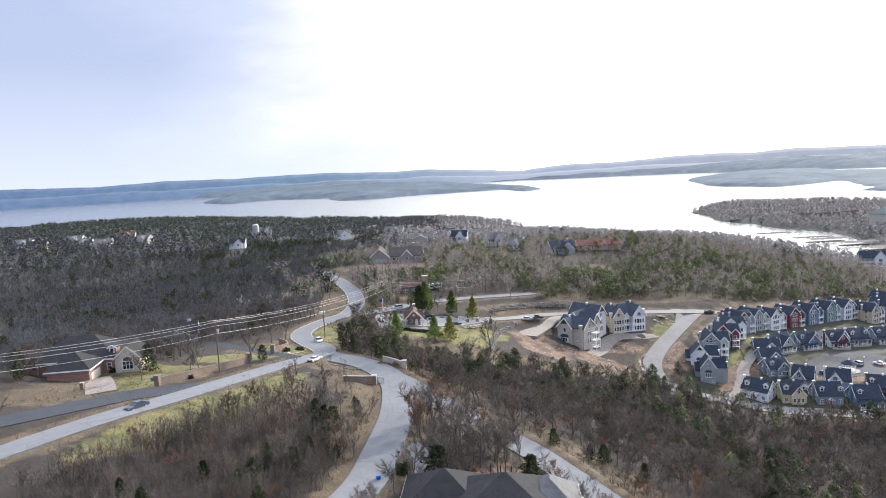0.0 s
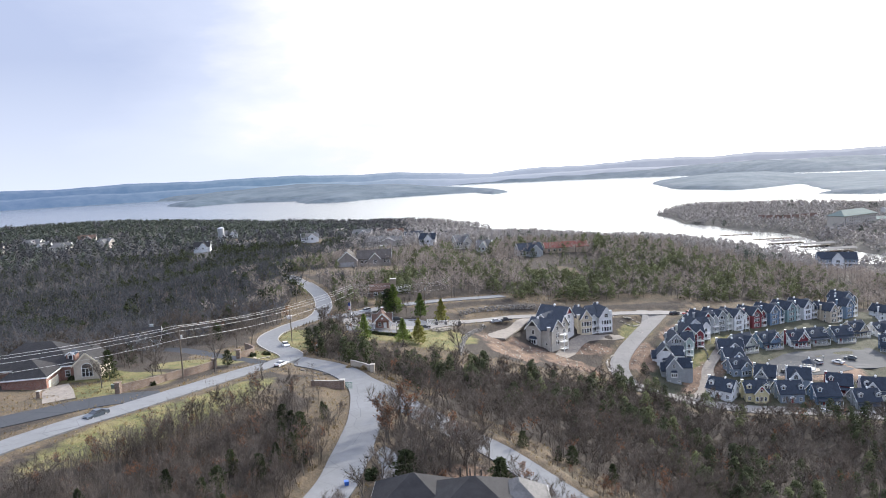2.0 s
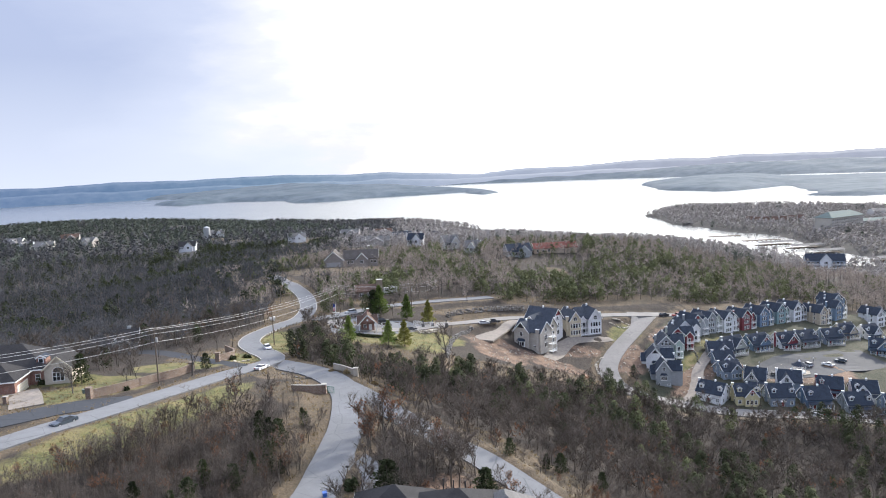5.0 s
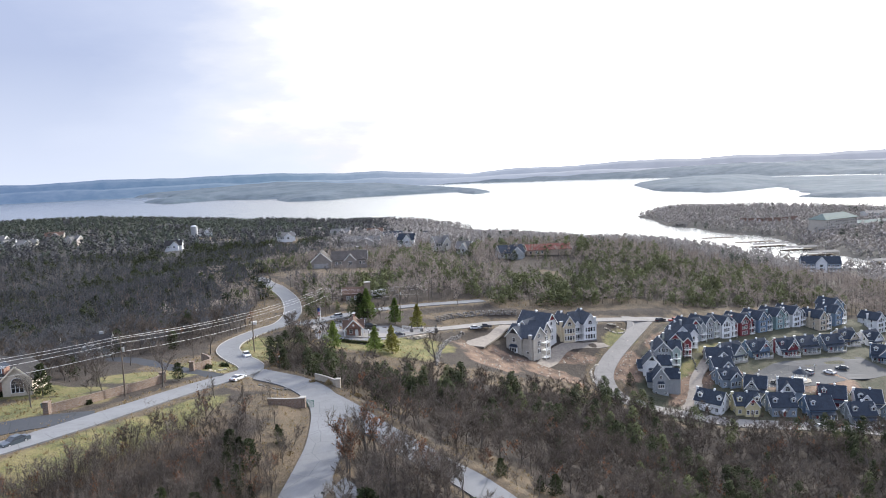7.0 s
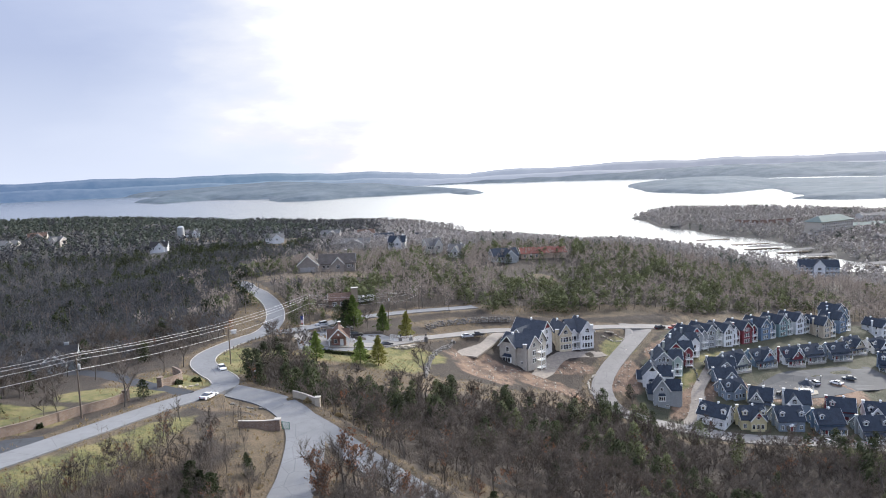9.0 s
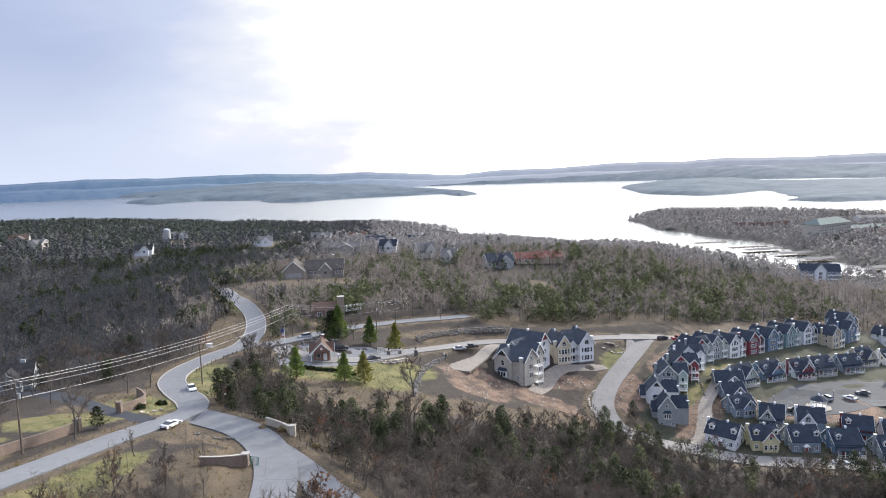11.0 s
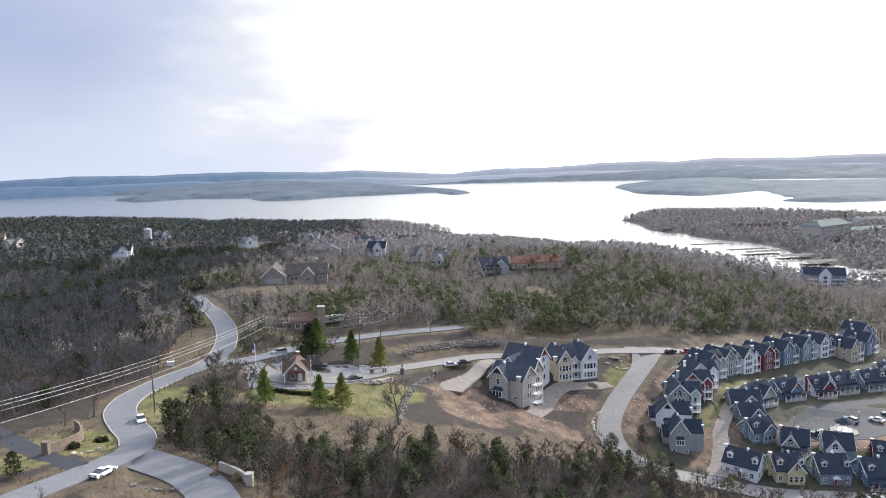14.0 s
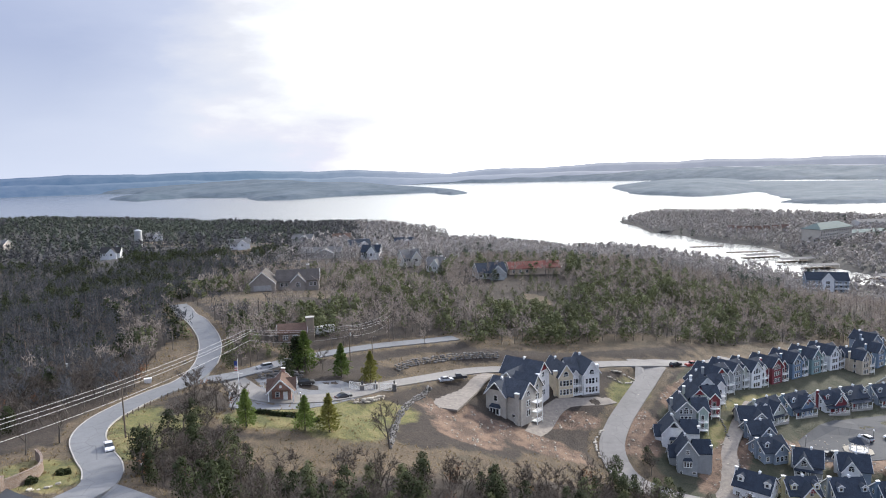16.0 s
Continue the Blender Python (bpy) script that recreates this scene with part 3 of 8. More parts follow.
DRY = [(-34, 115, 5, 26, -5), (-60, 100, 9, 28, -25), (-38, 128, 9, 9, 0), (-22, 150, 8, 16, 45), (60, 300, 60, 8, 12), (150, 318, 50, 9, 24), (8, 114, 6, 16, 45), (20, 100, 16, 9, -40),
       (-75, 247, 5, 28, 8), (-72, 170, 10, 12, 0), (-30, 205, 22, 9, 12), (0, 268, 16, 5, 35), (-18, 192, 26, 11, 25), (14, 204, 16, 9, 20), (38, 216, 14, 8, 10), (-74, 164, 10, 15, 0), (-58, 172, 4, 16, 0),  (-75, 330, 16, 18, 0), (-45, 346, 20, 10, 0), (53, 350, 5, 9, 20), (-155, 553, 34, 14, 20), (-258, 740, 44, 26, 0), (-42, 264, 9, 5, 0), (-130, 640, 50, 26, 20), (-190, 690, 60, 18, 10),
       (-95, 115, 20, 14, 40), (200, 345, 30, 10, 20), (-25, 88, 5, 14, 0), (-48, 142, 7, 6, 0), (-100, 480, 30, 22, 0), (70, 215, 10, 16, 30)]
CLAY = [(13, 232, 13, 9, -30), (32, 230, 15, 6, -20), (88, 232, 5, 17, -42), (112, 240, 16, 4, -30), (12, 222, 9, 5, -10), (88, 266, 4, 16, -45), (42, 246, 14, 5, 5), (64, 240, 8, 12, -30), (-3, 88, 8, 6, 0),
        (133, 238, 20, 14, 10)]


COURT = [(72, 205), (158, 195), (215, 250), (215, 330), (178, 330), (100, 288), (84, 268), (64, 232)]


def spots(which, x, y):
    best = np.full(np.shape(x), 0.0)
    for px, py, ra, rb, turn in which:
        c, s = math.cos(radians(turn)), math.sin(radians(turn))
        u, v = ((x - px) * c + (y - py) * s) / ra, (-(x - px) * s + (y - py) * c) / rb
        best = np.maximum(best, np.clip(1.5 - np.hypot(u, v), 0, 1))
    return best


def build_ground():
    rings = np.r_[0.0, np.geomspace(14, 70, 26), np.geomspace(71, 420, 220), np.geomspace(424, 4990, 150)]
    turns = np.r_[np.linspace(-180, -48, 30)[:-1], np.linspace(-48, 48, 390), np.linspace(48, 180, 30)[1:-1]]
    a, r = np.meshgrid(np.radians(turns), rings)
    x, y = r * np.sin(a), 10 + r * np.cos(a)
    z = ground(x.ravel(), y.ravel())
    n, m = len(rings), len(turns)
    i, j = np.meshgrid(np.arange(n - 1), np.arange(m), indexing="ij")
    j2 = (j + 1) % m
    quads = np.stack([i * m + j, i * m + j2, (i + 1) * m + j2, (i + 1) * m + j], -1).reshape(-1, 4)[:, ::-1]
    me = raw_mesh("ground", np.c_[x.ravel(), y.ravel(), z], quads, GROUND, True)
    xr, yr, rr = x.ravel(), y.ravel(), r.ravel()
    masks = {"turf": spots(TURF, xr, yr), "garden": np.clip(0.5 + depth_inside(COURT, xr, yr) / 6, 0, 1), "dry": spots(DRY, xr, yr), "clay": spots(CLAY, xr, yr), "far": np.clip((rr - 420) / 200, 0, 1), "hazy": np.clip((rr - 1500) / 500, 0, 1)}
    gap, _ = road_gap(np.where(rr < 420, xr, 9e3), yr)
    masks["dry"] = np.maximum(masks["dry"], np.clip(1.1 - gap / 5, 0, 0.75))
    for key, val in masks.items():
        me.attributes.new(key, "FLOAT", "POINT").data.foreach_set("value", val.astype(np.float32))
    return tagged(new("ground", me), "rolling winter ground of leaf litter, dry grass and clay", "ground", kind="structure")


build_ground()

SKYLINE = [(-60, 112), (-38, 114), (-31.6, 111), (-28, 114), (-20.4, 117), (-11.8, 113), (-5.4, 103), (0.3, 72), (2.2, 68), (5, 90), (9.7, 95), (14.3, 115), (17.4, 112), (20.4, 116), (23.7, 122), (28.4, 112), (30.6, 122), (32.7, 126), (40, 118), (60, 110)]


def distant_hills(name, far, part_of, seed, label):
    """A long ridge at the edge of the view."""
    turns = np.linspace(-58, 58, 460)
    top = np.interp(turns, *zip(*SKYLINE)) * part_of
    top = top + ripple(turns * 10, turns * 0, 26, seed) * 6 + ripple(turns * 10, turns * 0, 7, seed + 1) * 2.2
    a = np.radians(turns)
    rows = [np.c_[np.sin(a) * r, np.cos(a) * r, z] for r, z in ((far - 160, top * 0 - 2), (far - 110, top * 0.45), (far - 50, top * 0.82), (far, top), (far + 20, top * 0.3))]
    m = len(turns)
    quads = np.array([(i * m + j, i * m + j + 1, (i + 1) * m + j + 1, (i + 1) * m + j) for i in range(4) for j in range(m - 1)])
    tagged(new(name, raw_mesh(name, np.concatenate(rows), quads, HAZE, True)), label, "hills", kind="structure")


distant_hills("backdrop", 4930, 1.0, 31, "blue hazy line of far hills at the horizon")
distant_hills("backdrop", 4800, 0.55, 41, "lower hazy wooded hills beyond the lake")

water = Shape().face(*[(4985 * math.cos(k), 4985 * math.sin(k), 0) for k in (2 * math.pi * q / 96 for q in range(96))])
tagged(part("water", water, WATER), "wide lake glaring under a bright sky", "lake", kind="structure")


def ribbon(line, z, left, right, lift, thick):
    """A strip of paving along a line, from left to right of it (metres across)."""
    s = Shape()
    d = np.gradient(line, axis=0)
    d /= np.linalg.norm(d, axis=1)[:, None]
    side = np.c_[d[:, 1], -d[:, 0]]
    rows = []
    for p, q, h in zip(line, side, z):
        l, r = p + q * left, p + q * right
        rows.append([(*l, h + lift - thick), (*r, h + lift - thick), (*r, h + lift), (*l, h + lift)])
    for a, b in zip(rows, rows[1:]):
        s.face(a[3], a[2], b[2], b[3])
        s.face(a[0], a[3], b[3], b[0])
        s.face(a[2], a[1], b[1], b[2])
    s.face(rows[0][0], rows[0][1], rows[0][2], rows[0][3])
    s.face(rows[-1][3], rows[-1][2], rows[-1][1], rows[-1][0])
    return s


ROAD_LOOK = {"ridge_road": "worn grey asphalt road with pale concrete gutters", "gate_road": "wide worn grey asphalt drive past stone gate walls",
             "lower_road": "narrow worn asphalt road falling between bare trees", "resort_road": "grey asphalt road climbing past woods",
             "entrance_road": "pale asphalt road to the holiday houses", "lane": "pale worn lane curving down beside boulders"}
for lift_no, (road_name, (road_width, line, z)) in enumerate(ROAD_LINES.items()):
    up = 0.06 + 0.012 * lift_no
    ob = part("road", ribbon(line, z, -road_width / 2, road_width / 2, up, 0.9), LANE if road_name in ("lane", "entrance_road") else ASPHALT)
    tagged(ob, ROAD_LOOK[road_name], "road", kind="structure")


# ---------------------------------------------------------------- houses
def memo(fn):
    kept = {}

    def call(*args):
        if args not in kept:
            kept[args] = fn(*args)
        return kept[args]

    return call


@memo
def frame_mesh(w, h, mullions, arched):
    """A window frame in the plane y = 0, facing -y, standing on z = 0."""
    s, t = Shape(), 0.11
    s.box(-w / 2 - t, -0.07, -t, w / 2 + t, 0.02, 0)
    s.box(-w / 2 - t, -0.06, 0, -w / 2, 0.02, h)
    s.box(w / 2, -0.06, 0, w / 2 + t, 0.02, h)
    if arched:
        n = 10
        for k in range(n):
            a, b = math.pi * k / n, math.pi * (k + 1) / n
            lo = [(math.cos(q) * r, y, h + math.sin(q) * r) for q, r, y in ((a, w / 2, -0.06), (a, w / 2 + t, -0.06), (a, w / 2 + t, 0.02), (a, w / 2, 0.02))]
            hi = [(math.cos(q) * r, y, h + math.sin(q) * r) for q, r, y in ((b, w / 2, -0.06), (b, w / 2 + t, -0.06), (b, w / 2 + t, 0.02), (b, w / 2, 0.02))]
            s.solid(lo, hi)
        s.box(-w / 2, -0.05, h - 0.04, w / 2, 0.01, h + 0.04)
    else:
        s.box(-w / 2 - t, -0.07, h, w / 2 + t, 0.02, h + t)
    for k in range(1, mullions + 1):
        x = -w / 2 + w * k / (mullions + 1)
        s.box(x - 0.05, -0.05, 0, x + 0.05, 0.01, h)
    s.box(-w / 2, -0.045, h * 0.52 - 0.03, w / 2, 0.01, h * 0.52 + 0.03)
    return s.mesh("window", TRIM)


@memo
def pane_mesh(w, h, arched):
    s = Shape()
    if arched:
        ring = [(-w / 2, 0), (w / 2, 0)] + [(w / 2 * math.cos(math.pi * k / 10), h + w / 2 * math.sin(math.pi * k / 10)) for k in range(11)]
        s.solid([(x, 0.0, z) for x, z in ring], [(x, -0.02, z) for x, z in ring])
    else:
        s.box(-w / 2, -0.02, 0, w / 2, 0.0, h)
    return s.mesh("pane", PANE)


def side_pose(x, y, z, facing):
    """On a wall that looks to that side: S (-y), E (+x), N (+y), W (-x)."""
    return pose(x, y, z, 0, 0, {"S": 0, "E": 90, "N": 180, "W": -90}[facing])


def window(house, x, y, z, facing, w=0.95, h=1.5, mullions=0, arched=False):
    ob = part("window", frame_mesh(w, h, mullions, arched), None, house, at=side_pose(x, y, z, facing))
    part("pane", pane_mesh(w, h, arched), None, ob, at=pose(0, -0.012, 0))
    return ob


def door(house, x, y, z, facing, material):
    s = Shape().box(-0.45, -0.05, 0, 0.45, 0.03, 2.05)
    ob = part("door", s, material, house, at=side_pose(x, y, z, facing))
    t = Shape()
    t.box(-0.57, -0.07, 0, -0.46, 0.02, 2.17).box(0.46, -0.07, 0, 0.57, 0.02, 2.17).box(-0.46, -0.07, 2.06, 0.46, 0.02, 2.17)
    part("door_frame", t, TRIM, ob)
    return ob


def gable_body(x0, y0, x1, y1, base, eave, ridge, axis):
    """Walls of a block with a pitched top. axis: the way that the ridge runs."""
    s = Shape()
    if axis == "y":
        m = (x0 + x1) / 2
        a, b = [[(x0, y, base), (x1, y, base), (x1, y, eave), (m, y, ridge), (x0, y, eave)] for y in (y0, y1)]
        s.face(*a).face(*reversed(b))
        s.face(b[0], a[0], a[4], b[4]).face(a[1], b[1], b[2], a[2])
    else:
        m = (y0 + y1) / 2
        a, b = [[(x, y0, base), (x, y1, base), (x, y1, eave), (x, m, ridge), (x, y0, eave)] for x in (x0, x1)]
        s.face(*reversed(a)).face(*b)
        s.face(a[0], b[0], b[4], a[4]).face(b[1], a[1], a[2], b[2])
    return s


def gable_roof(x0, y0, x1, y1, eave, ridge, axis, over=0.45, thick=0.22):
    """Two sloping slabs with overhang."""
    s = Shape()

    def at(u, v, z):
        return (u, v, z) if axis == "y" else (v, u, z)

    if axis == "y":
        a0, a1, b0, b1 = x0, x1, y0 - over, y1 + over
    else:
        a0, a1, b0, b1 = y0, y1, x0 - over, x1 + over
    m = (a0 + a1) / 2
    slope = (ridge - eave) / (m - a0)
    low = eave - slope * over
    for edge in (a0 - over, a1 + over):
        lo = [at(edge, b0, low + 0.03), at(m, b0, ridge + 0.03), at(m, b1, ridge + 0.03), at(edge, b1, low + 0.03)]
        hi = [(x, y, z + thick) for x, y, z in lo]
        if (edge > m) == (axis == "y"):
            lo, hi = lo[::-1], hi[::-1]
        n = 4
        s.face(*hi).face(*reversed(lo))
        for i in range(n):
            j = (i + 1) % n
            s.face(lo[i], lo[j], hi[j], hi[i])
    return s


def rake_boards(x0, y0, x1, y1, eave, ridge, axis, end, over=0.45):
    """White boards under the roof's edge on one gable; end is -1 or 1 along the ridge."""
    s = Shape()
    if axis == "y":
        y = y0 - over - 0.03 if end < 0 else y1 + over + 0.03
        m, slope = (x0 + x1) / 2, (ridge - eave) / ((x1 - x0) / 2)
        feet = [(x0 - over, y, eave - slope * over + 0.08), (x1 + over, y, eave - slope * over + 0.08)]
        top = (m, y, ridge + 0.08)
    else:
        x = x0 - over - 0.03 if end < 0 else x1 + over + 0.03
        m, slope = (y0 + y1) / 2, (ridge - eave) / ((y1 - y0) / 2)
        feet = [(x, y0 - over, eave - slope * over + 0.08), (x, y1 + over, eave - slope * over + 0.08)]
        top = (x, m, ridge + 0.08)
    for f in feet:
        s.beam(f, top, 0.06, 0.32)
    return s


def block(house, x0, y0, x1, y1, base, eave, ridge, axis, wall, roof=None, gables=(-1, 1), gable_paint=None, label=""):
    """A pitched-roof block of a house: wall, roof and gable boards."""
    roof = roof or SLATE
    part("wall", gable_body(x0, y0, x1, y1, base, eave, ridge, axis), wall, house, label)
    part("roof", gable_roof(x0, y0, x1, y1, eave, ridge, axis), roof, house)
    for end in gables:
        part("rake_board", rake_boards(x0, y0, x1, y1, eave, ridge, axis, end), TRIM, house)
        if gable_paint is not None:
            s = Shape()
            d = (ridge - eave) * 0.62
            if axis == "y":
                m, half, y = (x0 + x1) / 2, (x1 - x0) / 2 * 0.62, (y0 - 0.035 if end < 0 else y1 + 0.035)
                tri = [(m - half, y, ridge - d), (m + half, y, ridge - d), (m, y, ridge - 0.06)]
                back = [(x, y + (0.03 if end < 0 else -0.03), z) for x, _, z in tri]
            else:
                m, half, x = (y0 + y1) / 2, (y1 - y0) / 2 * 0.62, (x0 - 0.035 if end < 0 else x1 + 0.035)
                tri = [(x, m - half, ridge - d), (x, m + half, ridge - d), (x, m, ridge - 0.06)]
                back = [(x + (0.03 if end < 0 else -0.03), y, z) for _, y, z in tri]
            s.solid(back, tri)
            part("gable_panel", s, gable_paint, house, "shingled gable panel")


def chimney(house, x, y, z0, z1, material, w=1.15, cap=True):
    ob = part("chimney", Shape().box(x - w / 2, y - w * 0.36, z0, x + w / 2, y + w * 0.36, z1), material, house)
    if cap:
        part("cap", Shape().box(x - w / 2 - 0.12, y - w * 0.36 - 0.12, z1 + 0.002, x + w / 2 + 0.12, y + w * 0.36 + 0.12, z1 + 0.16), TRIM, ob, "white metal chimney cap")
    return ob


def vent(house, x, y, z):
    """A white cupola vent on the ridge."""
    s = Shape().box(x - 0.3, y - 0.3, z - 0.35, x + 0.3, y + 0.3, z + 0.45)
    b = [(x - 0.42, y - 0.42, z + 0.45), (x + 0.42, y - 0.42, z + 0.45), (x + 0.42, y + 0.42, z + 0.45), (x - 0.42, y + 0.42, z + 0.45)]
    t = [(x - 0.06, y - 0.06, z + 0.8), (x + 0.06, y - 0.06, z + 0.8), (x + 0.06, y + 0.06, z + 0.8), (x - 0.06, y + 0.06, z + 0.8)]
    part("roof_vent", s.solid(b, t), TRIM, house)


def balcony(house, x0, y0, x1, y1, z):
    """A deck on posts with a white baluster rail on its outer sides."""
    ob = part("balcony", Shape().box(x0, y0, z - 0.18, x1, y1, z), TRIM, house)
    s = Shape()
    s.box(x0, y0, z + 0.95, x1, y0 + 0.09, z + 1.04).box(x1 - 0.09, y0 + 0.09, z + 0.95, x1, y1, z + 1.04).box(x0, y0 + 0.09, z + 0.95, x0 + 0.09, y1, z + 1.04)
    s.box(x0, y0, z + 0.12, x1, y0 + 0.07, z + 0.18)
    n = max(2, int((x1 - x0) / 0.16))
    for k in range(n):
        x = x0 + (x1 - x0) * (k + 0.5) / n
        s.box(x - 0.02, y0 + 0.01, z + 0.18, x + 0.02, y0 + 0.05, z + 0.95)
    for x in (x0, x1 - 0.12):
        s.box(x, y0, z + 0.002, x + 0.12, y0 + 0.12, z + 1.1)
    part("railing", s, TRIM, ob)
    return ob


def dormer(house, x, y, z, facing, wall, w=1.7, h=1.45, deep=2.2):
    """A small gabled dormer standing out of a slope."""
    ob = part("dormer", gable_body(-w / 2, 0, w / 2, deep, -0.3, h, h + 0.62, "y"), wall, house, at=side_pose(x, y, z, facing))
    part("dormer_roof", gable_roof(-w / 2, 0, w / 2, deep, h, h + 0.62, "y", 0.16, 0.1), SLATE, ob)
    s = Shape()
    s.box(-0.6, -0.05, 0.1, 0.6, -0.005, 1.4)
    part("dormer_window", s, TRIM, ob)
    part("rake_board", rake_boards(-w / 2, 0, w / 2, deep, h, h + 0.62, "y", -1, 0.16), TRIM, ob)
    part("pane", Shape().box(-0.4, -0.062, 0.28, 0.4, -0.052, 1.2), PANE, ob)
    return ob


WHITE, GREY, SAGE, TAN, BLUE, RED, MINT, TEAL, YELLOW, BLUEGREY, DEEP = (
    (0.74, 0.75, 0.76), (0.30, 0.32, 0.33), (0.40, 0.43, 0.38), (0.50, 0.43, 0.33), (0.13, 0.20, 0.29), (0.19, 0.032, 0.042), (0.33, 0.42, 0.39),
    (0.19, 0.29, 0.30), (0.60, 0.53, 0.32), (0.22, 0.27, 0.33), (0.07, 0.13, 0.22))
RED_PANEL = grained("red_shingle_panel", (0.22, 0.03, 0.035), 0.7, 1.0, 0.2, 0.2)


def townhouse(x, y, turn, paint, second, label, panel=None, tall=0.0, w=6.2, arch=True, base=-4.0, z=None):
    """A three-storey holiday townhouse: a gabled front bay with a tall arched window, and a recessed bay with balconies."""
    z = height(x, y) if z is None else z
    h = thing("townhouse", label, "house", pose(x, y, z, 0, 0, turn) @ Matrix.Diagonal((0.95, 0.9, 0.86, 1)), "holiday townhouses")
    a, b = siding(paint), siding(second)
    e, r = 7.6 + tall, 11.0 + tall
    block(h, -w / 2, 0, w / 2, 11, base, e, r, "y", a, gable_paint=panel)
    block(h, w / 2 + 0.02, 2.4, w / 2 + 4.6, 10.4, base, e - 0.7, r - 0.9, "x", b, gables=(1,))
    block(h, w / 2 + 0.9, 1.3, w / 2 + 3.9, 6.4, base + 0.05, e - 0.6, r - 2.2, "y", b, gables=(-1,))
    for k in range(2):
        for dx in (-1.25, 0, 1.25):
            window(h, dx, 0, 0.7 + 2.9 * k, "S", 0.85, 1.65)
    if arch:
        window(h, 0, 0, 6.3, "S", 1.3, 1.5, 1, True)
        for dx in (-1.55, 1.55):
            window(h, dx, 0, 6.3, "S", 0.7, 1.35)
    else:
        window(h, 0, 0, 6.6, "S", 1.0, 1.4)
    for k in range(2):
        balcony(h, w / 2 + 0.95, -0.2, w / 2 + 3.85, 1.28, 0.15 + 2.9 * k)
        door(h, w / 2 + 2.4, 1.29, 0.17 + 2.9 * k, "S", PANE)
    for dx in (w / 2 + 0.98, w / 2 + 3.7):
        part("post", Shape().box(dx, -0.18, -3, dx + 0.14, -0.04, e - 0.62), TRIM, h)
    for k in range(3):
        window(h, -w / 2, 3.0, 0.7 + 2.6 * k, "W", 0.8, 1.3)
        window(h, -w / 2, 7.5, 0.7 + 2.6 * k, "W", 0.8, 1.3)
        window(h, w / 2 + 4.6, 6.5, 0.7 + 2.3 * k, "E", 0.8, 1.3)
    chimney(h, -w / 2 - 0.35, 5.2, base, r - 0.6, a, 0.8)
    vent(h, 0, 8.5, r + 0.25)
    return h


def cottage(x, y, turn, paint, label, w=8.5, d=8.5, panel=None, porch=True, second=None, dormers=2, eave=4.4, ridge=8.4, front=True, chim=-1, arch=False):
    """A steep-roofed holiday cottage: a main roof along the front with dormers, a gabled front bay and a porch."""
    z = height(x, y)
    h = thing("cottage", label, "house", pose(x, y, z, 0, 0, turn) @ Matrix.Diagonal((0.9, 0.9, 0.84, 1)), "holiday cottages")
    a = siding(paint)
    b = siding(second or paint)
    block(h, -w / 2, 0, w / 2, d, -3.0, eave, ridge, "x", a)
    if front:
        fx = -w * 0.16 if arch else w * 0.12
        fw = w * 0.56
        block(h, fx - fw / 2, -1.1, fx + fw / 2, d * 0.5, -3.0, eave - 0.1, ridge - 0.7, "y", b, gables=(-1,), gable_paint=panel)
        if arch:
            window(h, fx, -1.1, eave + 0.1, "S", 1.5, 1.0, 1, True)
        else:
            window(h, fx, -1.1, eave + 0.3, "S", 0.9, 1.3)
        for dx in (-0.32 * fw, 0, 0.32 * fw):
            window(h, fx + dx, -1.1, 0.9, "S", 0.85, 1.6)
    slope = (ridge - eave) / (d / 2)
    for k in range(dormers):
        dx = (-w * 0.33, w * 0.4)[k]
        y0 = d * 0.12
        dormer(h, dx, y0, eave + slope * y0 + 0.35, "S", b)
    for dx in (-0.36, 0.36):
        if not front or dx < 0:
            window(h, w * dx, 0, 0.9, "S", 1.0, 1.5, 1)
    if not front and not porch:
        door(h, 0, 0, 0.2, "S", RED_PANEL)
        hood = [(-1.1, -1.3, 2.5), (1.1, -1.3, 2.5), (1.1, -0.01, 2.5), (-1.1, -0.01, 2.5)]
        part("door_hood", Shape().solid(hood, [(-0.1, -1.3, 3.3), (0.1, -1.3, 3.3), (0.1, -0.01, 3.3), (-0.1, -0.01, 3.3)]), TRIM, h)
    for dy in (0.28, 0.72):
        for lev in (0.8, 3.6):
            window(h, -w / 2, d * dy, lev, "W", 0.8, 1.25)
            window(h, w / 2, d * dy, lev, "E", 0.8, 1.25)
    window(h, -w / 2, d * 0.5, 5.6, "W", 0.8, 1.1)
    if porch:
        p = part("porch", Shape().box(-w / 2, -2.1, -3.0, w / 2, -1.3, 0.2), CONCRETE, h)
        s = Shape()
        lean = [(-w / 2, -2.2, 2.55), (w / 2, -2.2, 2.55), (w / 2, 0.0, 3.15), (-w / 2, 0.0, 3.15)]
        s.solid(lean, [(q[0], q[1], q[2] + 0.14) for q in lean])
        part("porch_roof", s, SLATE, p)
        for k in range(5):
            dx = -w / 2 + 0.2 + (w - 0.4) * k / 4
            part("post", Shape().box(dx - 0.09, -2.08, 0.2, dx + 0.09, -1.9, 2.6), TRIM, p)
        r = Shape().box(-w / 2 + 0.3, -2.03, 1.0, w / 2 - 0.3, -1.96, 1.08)
        for k in range(int(w / 0.22)):
            dx = -w / 2 + 0.35 + k * 0.22
            if abs(dx + w * 0.2) > 0.7 and dx < w / 2 - 0.3:
                r.box(dx - 0.02, -2.02, 0.2, dx + 0.02, -1.98, 1.0)
        part("railing", r, TRIM, p)
        door(h, -w * 0.2, -0.01, 0.2, "S", RED_PANEL)
    if chim:
        chimney(h, chim * (w / 2 + 0.38), d * 0.45, -3, ridge + 0.5, b, 0.85)
